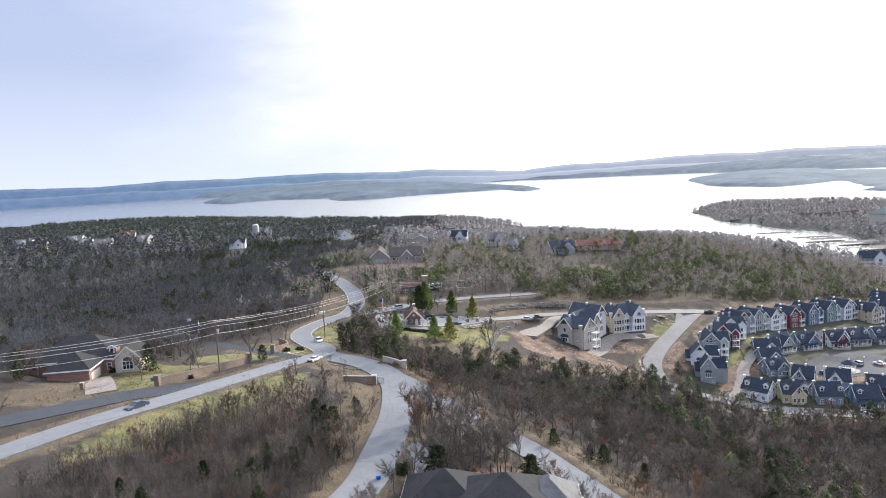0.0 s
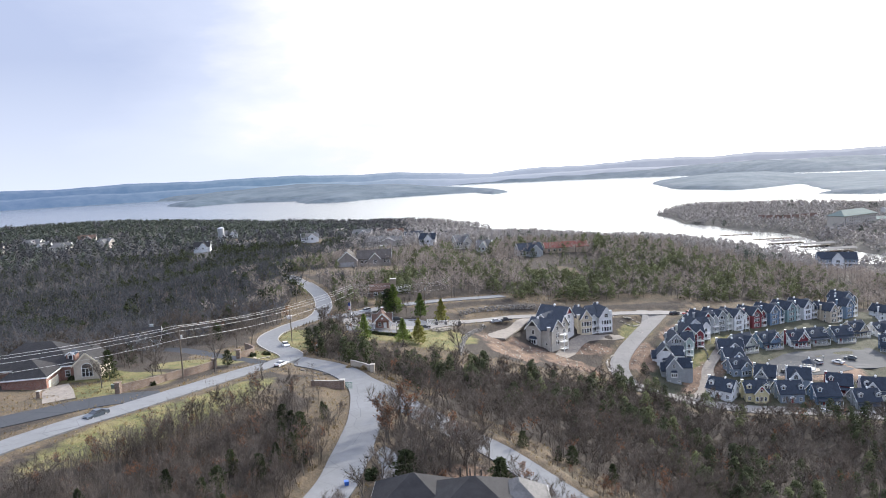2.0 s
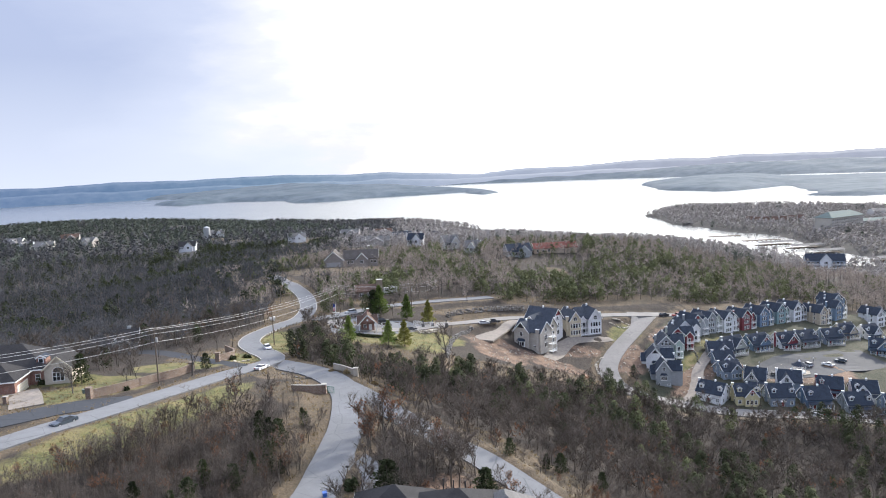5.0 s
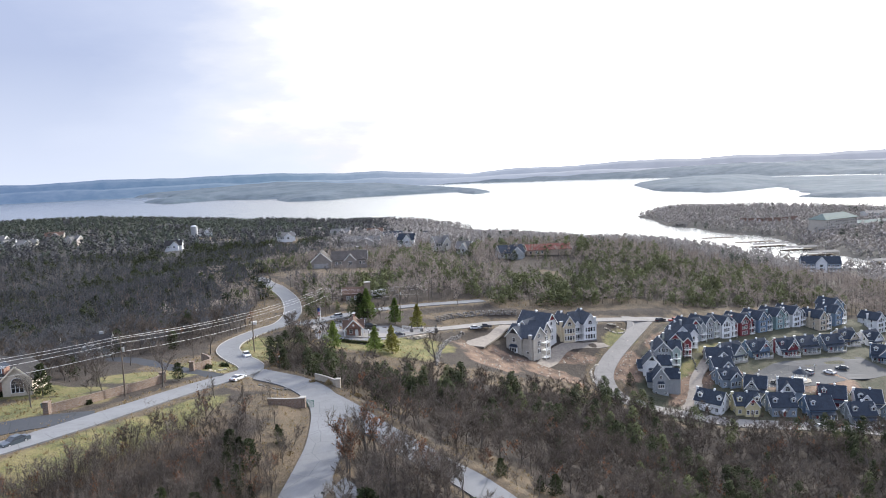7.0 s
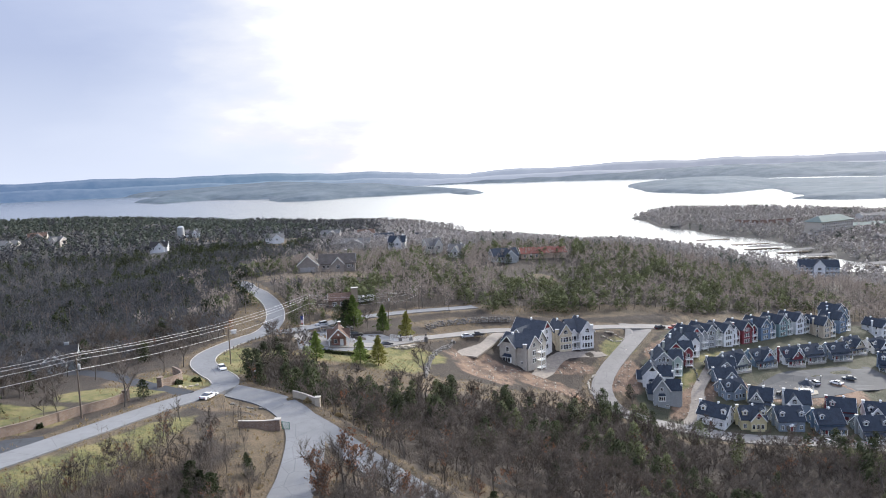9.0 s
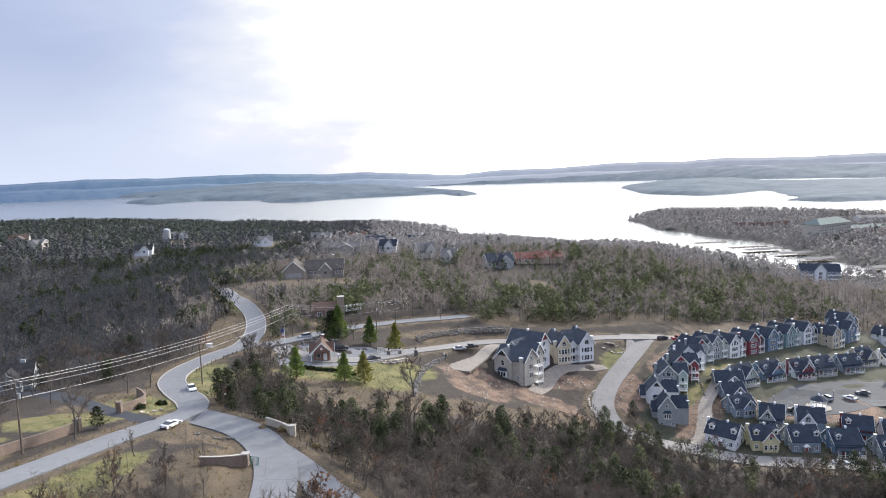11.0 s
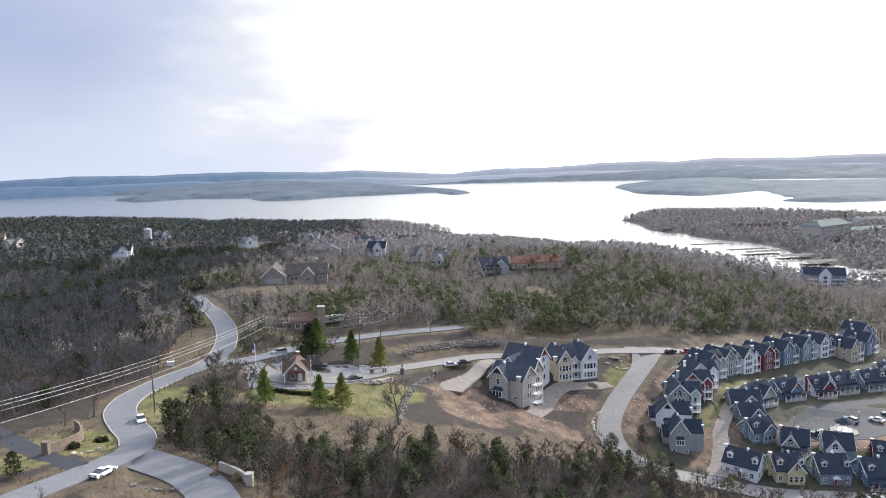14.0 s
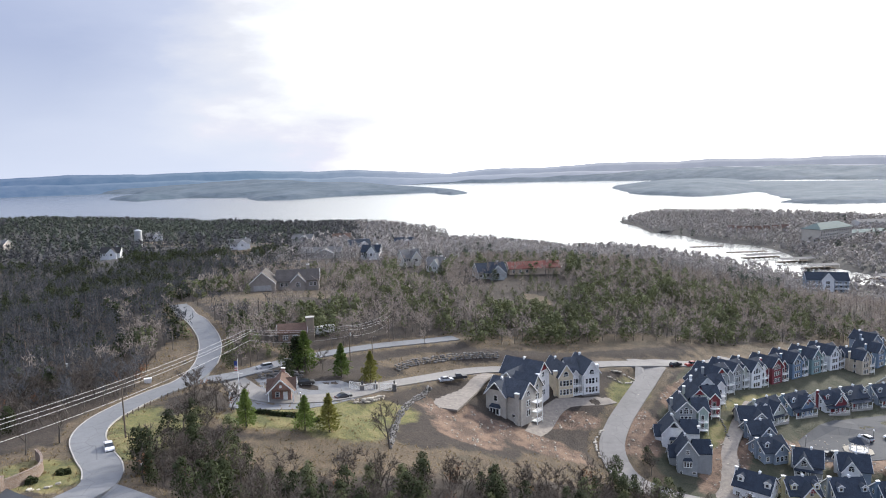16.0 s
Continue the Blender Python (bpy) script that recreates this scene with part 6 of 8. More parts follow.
def gazebo(x, y):
    z = height(x, y)
    g = thing("gazebo", "white eight-sided gazebo with slate roof on a garden bed", "gazebo", pose(x, y, z))
    ring = lambda r, h: [(r * math.cos(math.pi / 4 * k), r * math.sin(math.pi / 4 * k), h) for k in range(8)]
    part("planter", Shape().solid(ring(4.2, -0.5), ring(4.2, 0.35)), STONE, g, "low round stone planter")
    part("floor", Shape().solid(ring(2.6, 0.352), ring(2.6, 0.7)), TRIM, g)
    part("roof", Shape().solid(ring(3.0, 3.1), ring(0.5, 4.6)), SLATE, g)
    part("cupola", Shape().solid(ring(0.5, 4.602), ring(0.08, 5.4)), TRIM, g)
    for px, py, _ in ring(2.45, 0):
        part("post", Shape().box(px - 0.09, py - 0.09, 0.7, px + 0.09, py + 0.09, 3.12), TRIM, g)
    pts = ring(2.45, 1.5)
    for a, b in zip(pts, pts[1:] + pts[:1]):
        part("rail", Shape().beam(a, b, 0.08, 0.1), TRIM, g)


gazebo(130.8, 239.5)


# ---------------------------------------------------------------- poles and wires
def utility_pole(x, y, tall, turn, label, arms=1, drum=False, z=None):
    z = height(x, y) if z is None else z
    p = thing("utility_pole", label, "utility pole", pose(x, y, z, 0, 0, turn), "utility poles")
    part("shaft", Shape().tube([(0, 0, -1), (0.02, 0, tall * 0.5), (0, 0, tall)], [0.19, 0.16, 0.12], 8), POLE_WOOD, p)
    for k in range(arms):
        h = tall - 0.3 - k * 1.1
        arm = part("crossarm", Shape().box(-1.3, -0.24, h - 0.08, 1.3, -0.13, h + 0.08), POLE_WOOD, p)
        for dx in (-1.2, -0.5, 0.5, 1.2):
            part("insulator", Shape().tube([(dx, -0.18, h + 0.08), (dx, -0.18, h + 0.3)], [0.07, 0.05], 6), CONCRETE, arm)
    if drum:
        part("transformer", Shape().tube([(0.42, 0, tall - 3.2), (0.42, 0, tall - 2.2)], [0.26, 0.26], 10), STEEL, p)
    return Vector((x, y, z + tall))


LABEL = "weathered wooden utility pole with crossarm"
tops = [utility_pole(-118, 77, 12, 40, LABEL), utility_pole(-72.3, 129.1, 13.0, 40, LABEL + " and transformer", 1, True), utility_pole(-49.9, 245.5, 11.2, 10, LABEL, 2),
        utility_pole(-22.0, 258.0, 11.4, -30, LABEL, 1, True), utility_pole(-11.0, 283, 10.2, -30, LABEL)]
utility_pole(-60.9, 186.3, 10.9, 30, "wooden pole with a low crossarm under the wires", 0)
utility_pole(-14.7, 255.1, 10.2, 20, "grey utility pole beside the road", 1)
utility_pole(-92.1, 223.3, 9.0, 0, "lone wooden pole in scrub", 0, True)
utility_pole(-143.7, 290.6, 8.0, 0, "lone wooden pole at the wood's edge", 0)
utility_pole(-125, 262, 8.5, 0, "lone wooden pole among bare trees", 0)
far_tops = [utility_pole(124, 368, 13, 60, "tall far utility pole above the woods"), utility_pole(245, 318, 13, 60, "tall far utility pole above the woods"), utility_pole(-8, 470, 11, 60, "tall far utility pole above the woods")]


def cable(a, b, sag, rad=0.036, label="bright overhead power cable between poles", metal=WIRE):
    pts = []
    for k in range(17):
        u = k / 16
        p = a.lerp(b, u)
        pts.append(p - Vector((0, 0, sag * 4 * u * (1 - u))))
    s = Shape().tube([p - pts[0] for p in pts], [rad] * 17, 4)
    ob = part("power_cable", s, metal, at=pose(*pts[0]))
    tagged(ob, label, "cable", "overhead cables")


for n, (a, b) in enumerate(zip(tops, tops[1:])):
    d = (b - a)
    side = Vector((d.y, -d.x, 0)).normalized()
    for k, (off, drop) in enumerate(((-1.1, 0.0), (0.9, 0.1), (-0.2, 1.2), (0.1, 3.1))):
        top = Vector((0, 0, drop))
        cable(a + side * off - top, b + side * off - top, (1.4, 2.0, 1.0, 1.0)[n] + 0.1 * k, 0.036 if n < 2 else 0.022)
for off in (-1.2, 0, 1.2):
    for a, b in ((far_tops[0], far_tops[1]), (far_tops[2], far_tops[0])):
        side = Vector(((b - a).y, -(b - a).x, 0)).normalized() * off
        cable(a + side, b + side, 3.0, 0.018, "far overhead power cable above the woods", DULL_WIRE)


def flagpole(x, y):
    z = height(x, y)
    f = thing("flagpole", "white flagpole with yardarm and a hanging striped flag", "flagpole", pose(x, y, z, 0, 0, -15))
    part("shaft", Shape().tube([(0, 0, -0.5), (0, 0, 8.8)], [0.12, 0.07], 10), TRIM, f)
    part("yardarm", Shape().beam((-1.5, 0, 4.9), (1.5, 0, 4.9), 0.1, 0.1), TRIM, f)
    cols = (grained("flag_red", (0.42, 0.03, 0.04), 0.8, 1.0, 0.1), TRIM)
    flag = part("flag", Shape().box(-1.02, -0.03, 6.9, -0.14, 0.03, 8.2), grained("flag_blue", (0.03, 0.05, 0.2), 0.8), f, "blue corner of the flag")
    for k in range(6):
        part("stripe", Shape().box(-1.0 + 0.02 * k, -0.035, 5.6 + 0.215 * k, -0.13, 0.035, 5.6 + 0.215 * (k + 1)), cols[k % 2], flag)


flagpole(-48.1, 225.6)
stone_bank("ring of pale rock round the flagpole", [(-51, 225), (-48.5, 223.8), (-45.5, 225.2)], 0.8, 0.7, 1, "pale", "rock_border")


def mailbox(x, y, turn):
    z = height(x, y)
    m = thing("mailbox", "black roadside mailbox on a post", "mailbox", pose(x, y, z, 0, 0, turn))
    part("post", Shape().box(-0.06, -0.06, -0.3, 0.06, 0.06, 1.05), POLE_WOOD, m)
    part("box", Shape().solid([(-0.12, -0.28, 1.05), (0.12, -0.28, 1.05), (0.12, 0.28, 1.05), (-0.12, 0.28, 1.05)], [(-0.1, -0.28, 1.36), (0.1, -0.28, 1.36), (0.1, 0.28, 1.36), (-0.1, 0.28, 1.36)]), BLACK, m)


mailbox(-22.4, 89.6, 80)


def brick_mailbox(x, y):
    z = height(x, y)
    m = thing("mailbox", "square tan brick mailbox pillar at a driveway", "mailbox", pose(x, y, z))
    part("pillar", Shape().box(-0.4, -0.4, -0.4, 0.4, 0.4, 1.5), TAN_BRICK, m)
    part("cap", Shape().box(-0.48, -0.48, 1.502, 0.48, 0.48, 1.62), CONCRETE, m)


brick_mailbox(-97.0, 112.5)


def bin_box(x, y, name, label, size, mat):
    z = height(x, y)
    w, d, h = size
    b = thing(name, label, name.replace("_", " "), pose(x, y, z, 0, 0, 20))
    part("body", Shape().solid([(-w * 0.42, -d * 0.42, -0.1), (w * 0.42, -d * 0.42, -0.1), (w * 0.42, d * 0.42, -0.1), (-w * 0.42, d * 0.42, -0.1)], [(-w / 2, -d / 2, h), (w / 2, -d / 2, h), (w / 2, d / 2, h), (-w / 2, d / 2, h)]), mat, b)
    part("lid", Shape().box(-w / 2 - 0.03, -d / 2 - 0.05, h + 0.002, w / 2 + 0.03, d / 2 + 0.03, h + 0.08), mat, b)


BLUE_PLASTIC = grained("blue_plastic", (0.03, 0.12, 0.42), 0.45, 1.0, 0.1, 0.1)
bin_box(-24.6, 80.5, "wheelie_bin", "blue plastic bin standing by the drive", (0.7, 0.8, 1.1), BLUE_PLASTIC)
bin_box(-72.3, 226.3, "utility_cabinet", "white roadside utility cabinet on grass", (2.0, 1.0, 1.2), TRIM)
bin_box(-84.5, 120.0, "utility_cabinet", "pale green utility cabinet on a lawn", (1.0, 0.9, 0.9), GREEN_METAL)


def lamp_post(x, y, tall):
    z = height(x, y)
    l = thing("street_lamp", "slim dark street lamp with a globe", "lamp", pose(x, y, z), "street lamps")
    part("post", Shape().tube([(0, 0, -0.3), (0, 0, tall)], [0.09, 0.05], 8), BLACK, l)
    part("globe", Shape().tube([(0, 0, tall), (0, 0, tall + 0.15), (0, 0, tall + 0.4), (0, 0, tall + 0.55)], [0.1, 0.24, 0.24, 0.06], 10), TRIM, l)


for px, py in ((-47, 161.5), (-30, 216.0), (117, 243.5), (140, 246.5), (72, 231)):
    lamp_post(px, py, 3.2)


def fence_post(x, y):
    z = height(x, y)
    p = thing("bollard", "short weathered wooden post beside the road", "post", pose(x, y, z, 0, 0, x * 40), "roadside posts")
    part("shaft", Shape().tube([(0, 0, -0.3), (0, 0, 0.95), (0, 0, 1.05)], [0.13, 0.12, 0.06], 8), POLE_WOOD, p)


w_, line_, z_ = ROAD_LINES["ridge_road"]
for k in range(11):
    u = 196 + k * 2.6
    i = int(np.argmin(np.abs(line_[:, 1] - u)))
    fence_post(float(line_[i, 0]) + w_ / 2 + 1.6, float(line_[i, 1]))


# ---------------------------------------------------------------- vehicles
def paint(name, c):
    m, nt, b = blank(name, 0.28)
    v = coords(nt)
    nt.links.new(ramp(nt, grain(nt, v, 3, 4), (0.3, tint(c, 0.9)), (0.7, tint(c, 1.08))), b.inputs["Base Color"])
    b.inputs["Coat Weight"].default_value = 0.6
    return m


WHITE_CAR, DARK_CAR, SILVER_CAR, BLACK_CAR = paint("white_car_paint", (0.75, 0.75, 0.76)), paint("dark_car_paint", (0.05, 0.065, 0.08)), paint("silver_car_paint", (0.42, 0.43, 0.45)), paint("black_car_paint", (0.02, 0.02, 0.024))
TYRE = grained("tyre_rubber", (0.02, 0.02, 0.021), 0.9, 0.3)
LAMP_RED = grained("red_lamp_glass", (0.3, 0.01, 0.01), 0.2, 0.5, 0.1, 0.0)


def profile_body(outline, half, inset):
    """A car body: a side outline drawn out across, its upper points narrowed by inset."""
    s = Shape()
    top = max(z for _, z in outline)
    low = min(z for _, z in outline)
    at = lambda sgn: [(y, sgn * (half - inset * max(0.0, (z - low) / (top - low)) ** 1.5), z) for y, z in outline]
    a, b = at(-1), at(1)
    s.face(*a).face(*reversed(b))
    n = len(a)
    for i in range(n):
        j = (i + 1) % n
        s.face(a[j], a[i], b[i], b[j])
    return s


def car(x, y, turn, mat, label, style="sedan", z=None):
    """Nose towards +x before the turn."""
    z = height(x, y) + 0.17 if z is None else z
    c = thing("car", label, "car", pose(x, y, z, 0, 0, turn), "cars")
    if style == "sports":
        body = [(-2.2, 0.25), (2.2, 0.25), (2.25, 0.5), (1.9, 0.66), (0.9, 0.82), (-1.2, 0.92), (-2.15, 0.95), (-2.25, 0.6)]
        cabin = [(0.9, 0.82), (0.1, 1.2), (-0.6, 1.22), (-1.7, 0.94)]
        ln, wb = 2.2, 1.35
    elif style == "suv":
        body = [(-2.25, 0.3), (2.25, 0.3), (2.3, 0.7), (2.15, 1.0), (1.0, 1.1), (-2.25, 1.12), (-2.35, 0.7)]
        cabin = [(1.05, 1.1), (0.4, 1.68), (-1.9, 1.7), (-2.25, 1.12)]
        ln, wb = 2.3, 1.4
    elif style == "pickup":
        body = [(-2.7, 0.4), (2.7, 0.4), (2.75, 0.85), (2.6, 1.1), (1.3, 1.2), (-2.7, 1.2), (-2.75, 0.8)]
        cabin = [(1.3, 1.2), (0.7, 1.85), (-0.8, 1.87), (-1.0, 1.2)]
        ln, wb = 2.7, 1.7
    else:
        body = [(-2.25, 0.28), (2.25, 0.28), (2.3, 0.55), (2.15, 0.78), (1.1, 0.92), (-1.6, 0.98), (-2.25, 0.95), (-2.33, 0.6)]
        cabin = [(1.1, 0.92), (0.3, 1.4), (-0.9, 1.43), (-1.75, 0.97)]
        ln, wb = 2.25, 1.4
    part("body", profile_body(body, 0.91, 0.1), mat, c)
    glass = part("glazing", profile_body(cabin, 0.84, 0.16), PANE, c)
    roof_z = max(q[1] for q in cabin)
    xs = [q[0] for q in cabin if q[1] > roof_z - 0.05]
    part("roof", Shape().box(min(xs) - 0.05, -0.66, roof_z - 0.01, max(xs) + 0.05, 0.66, roof_z + 0.035), mat, c)
    for sx in (-1, 1):
        for sy in (-1, 1):
            w = part("wheel", Shape().tube([(sx * wb, sy * 0.72, 0.33), (sx * wb, sy * 0.93, 0.33)], [0.33, 0.33], 14), TYRE, c)
            part("rim", Shape().tube([(sx * wb, sy * 0.931, 0.33), (sx * wb, sy * 0.945, 0.33)], [0.2, 0.17], 12), STEEL, w)
    for sy in (-0.62, 0.62):
        part("headlight", Shape().box(ln - 0.02, sy - 0.2, 0.58, ln + 0.04, sy + 0.2, 0.72), STEEL, c)
        part("tail_light", Shape().box(-ln - 0.1, sy - 0.2, 0.62, -ln - 0.02, sy + 0.2, 0.78), LAMP_RED, c)
    part("bumper", Shape().box(ln, -0.8, 0.3, ln + 0.09, 0.8, 0.48), BLACK, c)
    part("bumper", Shape().box(-ln - 0.12, -0.8, 0.3, -ln - 0.02, 0.8, 0.48), BLACK, c)


car(-53.2, 146.2, 70, WHITE_CAR, "low white sports car on the ridge road", "sports")
car(-61.2, 179.5, -60, WHITE_CAR, "white sedan rounding the bend of the road")
car(-45.5, 243.6, 215, SILVER_CAR, "silver sport utility car on the asphalt road", "suv")
car(-76.0, 97.5, 245, DARK_CAR, "dark blue-grey sedan on the ridge road")
car(-31.5, 233.0, 10, BLACK_CAR, "black car parked behind the gatehouse", "suv")
car(-20.5, 226.5, 35, BLACK_CAR, "dark car parked by the gate")
car(12.0, 256.5, 10, BLACK_CAR, "black pickup parked by the apartments", "pickup")
car(8.0, 253.5, 15, SILVER_CAR, "grey sedan parked by the apartments")
car(98, 284.5, 20, paint("red_car_paint", (0.3, 0.04, 0.03)), "red pickup parked by the townhouses", "pickup")
car(91, 282.0, 25, BLACK_CAR, "black car parked by the townhouses", "suv")
for k, (px, py) in enumerate(((138, 247), (146, 246.5), (121, 236.5), (154, 252))):
    car(px, py, 100 + 20 * k, (SILVER_CAR, WHITE_CAR, BLACK_CAR, DARK_CAR)[k], "car parked in the court between cottages", ("suv", "sedan")[k % 2])
for k, px in enumerate((117, 124, 133, 141)):
    car(px, 203.4 - 0.1 * k, 5, (SILVER_CAR, BLACK_CAR, WHITE_CAR, DARK_CAR)[k], "car parked along the lane below the cottages", ("sedan", "suv")[k % 2])


# ---------------------------------------------------------------- hedges and garden shrubs
def shrub_mesh(seed, leaves, spread, mat):
    r = np.random.default_rng(seed)
    n = leaves
    d = r.normal(0, 1, (n, 3))
    d /= np.linalg.norm(d, axis=1)[:, None]
    d[:, 2] = np.abs(d[:, 2])
    c = d * (0.55 + 0.45 * r.random((n, 1)) ** 0.5) * np.array(spread) * (1 + 0.2 * np.sin(d[:, :1] * 7 + seed))
    a, b = r.normal(0, 0.11, (n, 3)), r.normal(0, 0.11, (n, 3))
    v = np.stack([c - a, c + b, c + a, c - b], 1).reshape(-1, 3)
    j = np.arange(n)[:, None] * 4
    return raw_mesh("foliage", v, np.concatenate([j + [[0, 1, 2]], j + [[0, 2, 3]]]), mat)


SHRUBS = [shrub_mesh(600 + k, 420, (0.9, 0.9, 1.1), CEDAR) for k in range(3)]
TAWNY = [shrub_mesh(620 + k, 320, (1.0, 1.0, 1.0), STRAW) for k in range(2)]


def shrub(x, y, size, kind, label, name="shrub"):
    ob = thing(name, label, "shrub", pose(x, y, height(x, y) - 0.05, 0, 0, x * 77 % 360), "garden shrubs")
    ob.scale = (size, size, size)
    part("foliage", kind, None, ob)
    part("stem", Shape().tube([(0, 0, -0.2), (0, 0, 0.8)], [0.06, 0.02], 5), BARK, ob)


for k in range(14):
    shrub(-39.5 + k * 1.15, 207.2 + 0.25 * math.sin(k), 0.95, SHRUBS[k % 3], "clipped dark evergreen shrub of a hedge", "hedge_shrub")
for px, py, sz in ((-65.5, 160.5, 1.1), (-64.0, 166.5, 0.9), (-63.2, 167.4, 0.9), (-107, 121.5, 1.0), (-100.5, 130.5, 1.1), (-76.5, 122, 0.9), (-20.8, 83.5, 1.6), (3.5, 78.5, 1.2)):
    shrub(px, py, sz, SHRUBS[int(px) % 3], "rounded dark evergreen garden shrub")
for px, py, sz in ((-31.5, 147.5, 1.0), (-36, 149, 0.9), (-24, 142, 0.9), (-68, 158.5, 0.8), (-70, 166, 0.9)):
    shrub(px, py, sz, TAWNY[int(px) % 2], "tawny dry shrub on the roadside grass")


# ---------------------------------------------------------------- trees
rng = np.random.default_rng(7)


def limbs(seed, tall, spread, levels=3, trunk=0.17, fork=0.34):
    """Branches of a bare tree: a list of (points, radii); the last level carries the twigs."""
    r = random.Random(seed)
    out, tips = [], []

    def grow(p, d, length, rad, level):
        pts, rads = [p.copy()], [rad]
        n = 4 if level == 0 else 3
        for k in range(n):
            d = (d + Vector((r.gauss(0, 0.13), r.gauss(0, 0.13), r.gauss(0.04, 0.05)))).normalized()
            p = p + d * length / n
            pts.append(p.copy())
            rads.append(rad * (1 - 0.62 * (k + 1) / n))
        out.append((pts, rads, level))
        if level >= levels - 1:
            tips.append((pts, d.copy()))
            return
        for k in range((5, 4, 3)[level]):
            u = 0.32 + 0.68 * (k + r.random()) / (5, 4, 3)[level]
            i = min(n - 1, int(u * n))
            q = pts[i].lerp(pts[i + 1], u * n - i)
            turn = 2 * math.pi * (k * 0.62 + r.random() * 0.5)
            side = Vector((math.cos(turn), math.sin(turn), r.uniform(0.25, 0.8))).normalized()
            grow(q, (d * (1 - spread) + side * spread).normalized(), length * r.uniform(0.42, 0.62), rads[i] * 0.62, level + 1)

    grow(Vector((0, 0, -0.3)), Vector((r.gauss(0, 0.05), r.gauss(0, 0.05), 1)), tall * 0.62, trunk * tall / 9, 0)
    return out, tips


def bare_tree(seed, tall=9.0, spread=0.62, twigs=26, width=0.02, long=1.1, leaves=0, plain=False):
    """Arrays of a bare tree: trunk with limbs, and its twigs (with a few withered leaves)."""
    out, tips = limbs(seed, tall, spread)
    s = Shape()
    for pts, rads, level in out:
        s.tube(pts, [max(q, 0.012) for q in rads], (6, 4, 3)[level])
    r = np.random.default_rng(seed)
    base, way = [], []
    for pts, d in tips:
        for _ in range(twigs):
            k = r.random() * (len(pts) - 1)
            i = int(k)
            base.append(pts[i].lerp(pts[i + 1], k - i))
            way.append(d)
    base, way = np.array(base), np.array(way)
    n = len(base)
    w = way * 0.5 + r.normal(0, 0.55, (n, 3)) + (0, 0, 0.25)
    w /= np.linalg.norm(w, axis=1)[:, None]
    side = np.cross(w, r.normal(0, 1, (n, 3)))
    side /= np.linalg.norm(side, axis=1)[:, None]
    ln = long * r.uniform(0.5, 1.3, n)[:, None] * tall / 9
    mid = base + w * ln * 0.55 + r.normal(0, 0.07, (n, 3))
    tip = base + w * ln + r.normal(0, 0.12, (n, 3))
    v = np.stack([base - side * width, base + side * width, mid + side * width * 0.7, tip, mid - side * width * 0.7], 1).reshape(-1, 3)
    i = np.arange(n)[:, None] * 5
    t = np.concatenate([i + [[0, 1, 2]], i + [[0, 2, 4]], i + [[4, 2, 3]]])
    if plain:
        v = np.stack([base - side * width, base + side * width, tip], 1).reshape(-1, 3)
        t = np.arange(n)[:, None] * 3 + [[0, 1, 2]]
    lv = lt = None
    if leaves:
        pick = r.integers(0, n, leaves)
        c = base[pick] + w[pick] * ln[pick] * r.random((leaves, 1)) + r.normal(0, 0.1, (leaves, 3))
        a, b = r.normal(0, 0.075, (leaves, 3)), r.normal(0, 0.075, (leaves, 3))
        lv = np.stack([c - a, c + b, c + a, c - b], 1).reshape(-1, 3)
        j = np.arange(leaves)[:, None] * 4
        lt = np.concatenate([j + [[0, 1, 2]], j + [[0, 2, 3]]])
    return s, (v, t), (lv, lt)


def needle_tree(seed, tall=6.0, wide=2.6, power=0.8, sprays=900, leaf=0.3, low=0.06, droop=0.0, whorls=0):
    """Arrays of an evergreen: a trunk and sprays of foliage along its boughs."""
    r = np.random.default_rng(seed)
    s = Shape().tube([(0, 0, -0.3), (0.04, 0, tall * 0.5), (0, 0.03, tall * 0.97)], [0.022 * tall, 0.013 * tall, 0.012], 6)
    n = sprays
    u = r.random(n) ** 0.85
    if whorls:
        u = (np.floor(u * whorls) + r.normal(0.5, 0.16, n)) / whorls
    u = np.clip(u, 0, 0.995)
    z = tall * (low + (1 - low) * u)
    lobes = 1 + 0.22 * np.sin(3 * u * 9 + seed) + 0
    ang = r.random(n) * 2 * math.pi
    lump = 1 + 0.25 * np.sin(ang * 3 + u * 11 + seed) + 0.12 * np.sin(ang * 7 - u * 23)
    reach = wide / 2 * ((1 - u) ** power) * lump * lobes * np.where(u < 0.12, 0.75 + 2 * u, 1)
    k = r.random(n) ** 0.42
    x, y = np.cos(ang) * reach * k, np.sin(ang) * reach * k
    c = np.c_[x, y, z - droop * k * reach]
    w = np.c_[np.cos(ang), np.sin(ang), r.normal(0.35, 0.35, n)] + r.normal(0, 0.35, (n, 3))
    w /= np.linalg.norm(w, axis=1)[:, None]
    side = np.cross(w, r.normal(0, 1, (n, 3)))
    side /= np.linalg.norm(side, axis=1)[:, None]
    ln = leaf * r.uniform(0.6, 1.5, n)[:, None]
    v = np.stack([c - w * ln * 0.4, c + side * ln * 0.42, c + w * ln * 0.9, c - side * ln * 0.42], 1).reshape(-1, 3)
    i = np.arange(n)[:, None] * 4
    return s, (v, np.concatenate([i + [[0, 1, 2]], i + [[0, 2, 3]]])), (None, None)


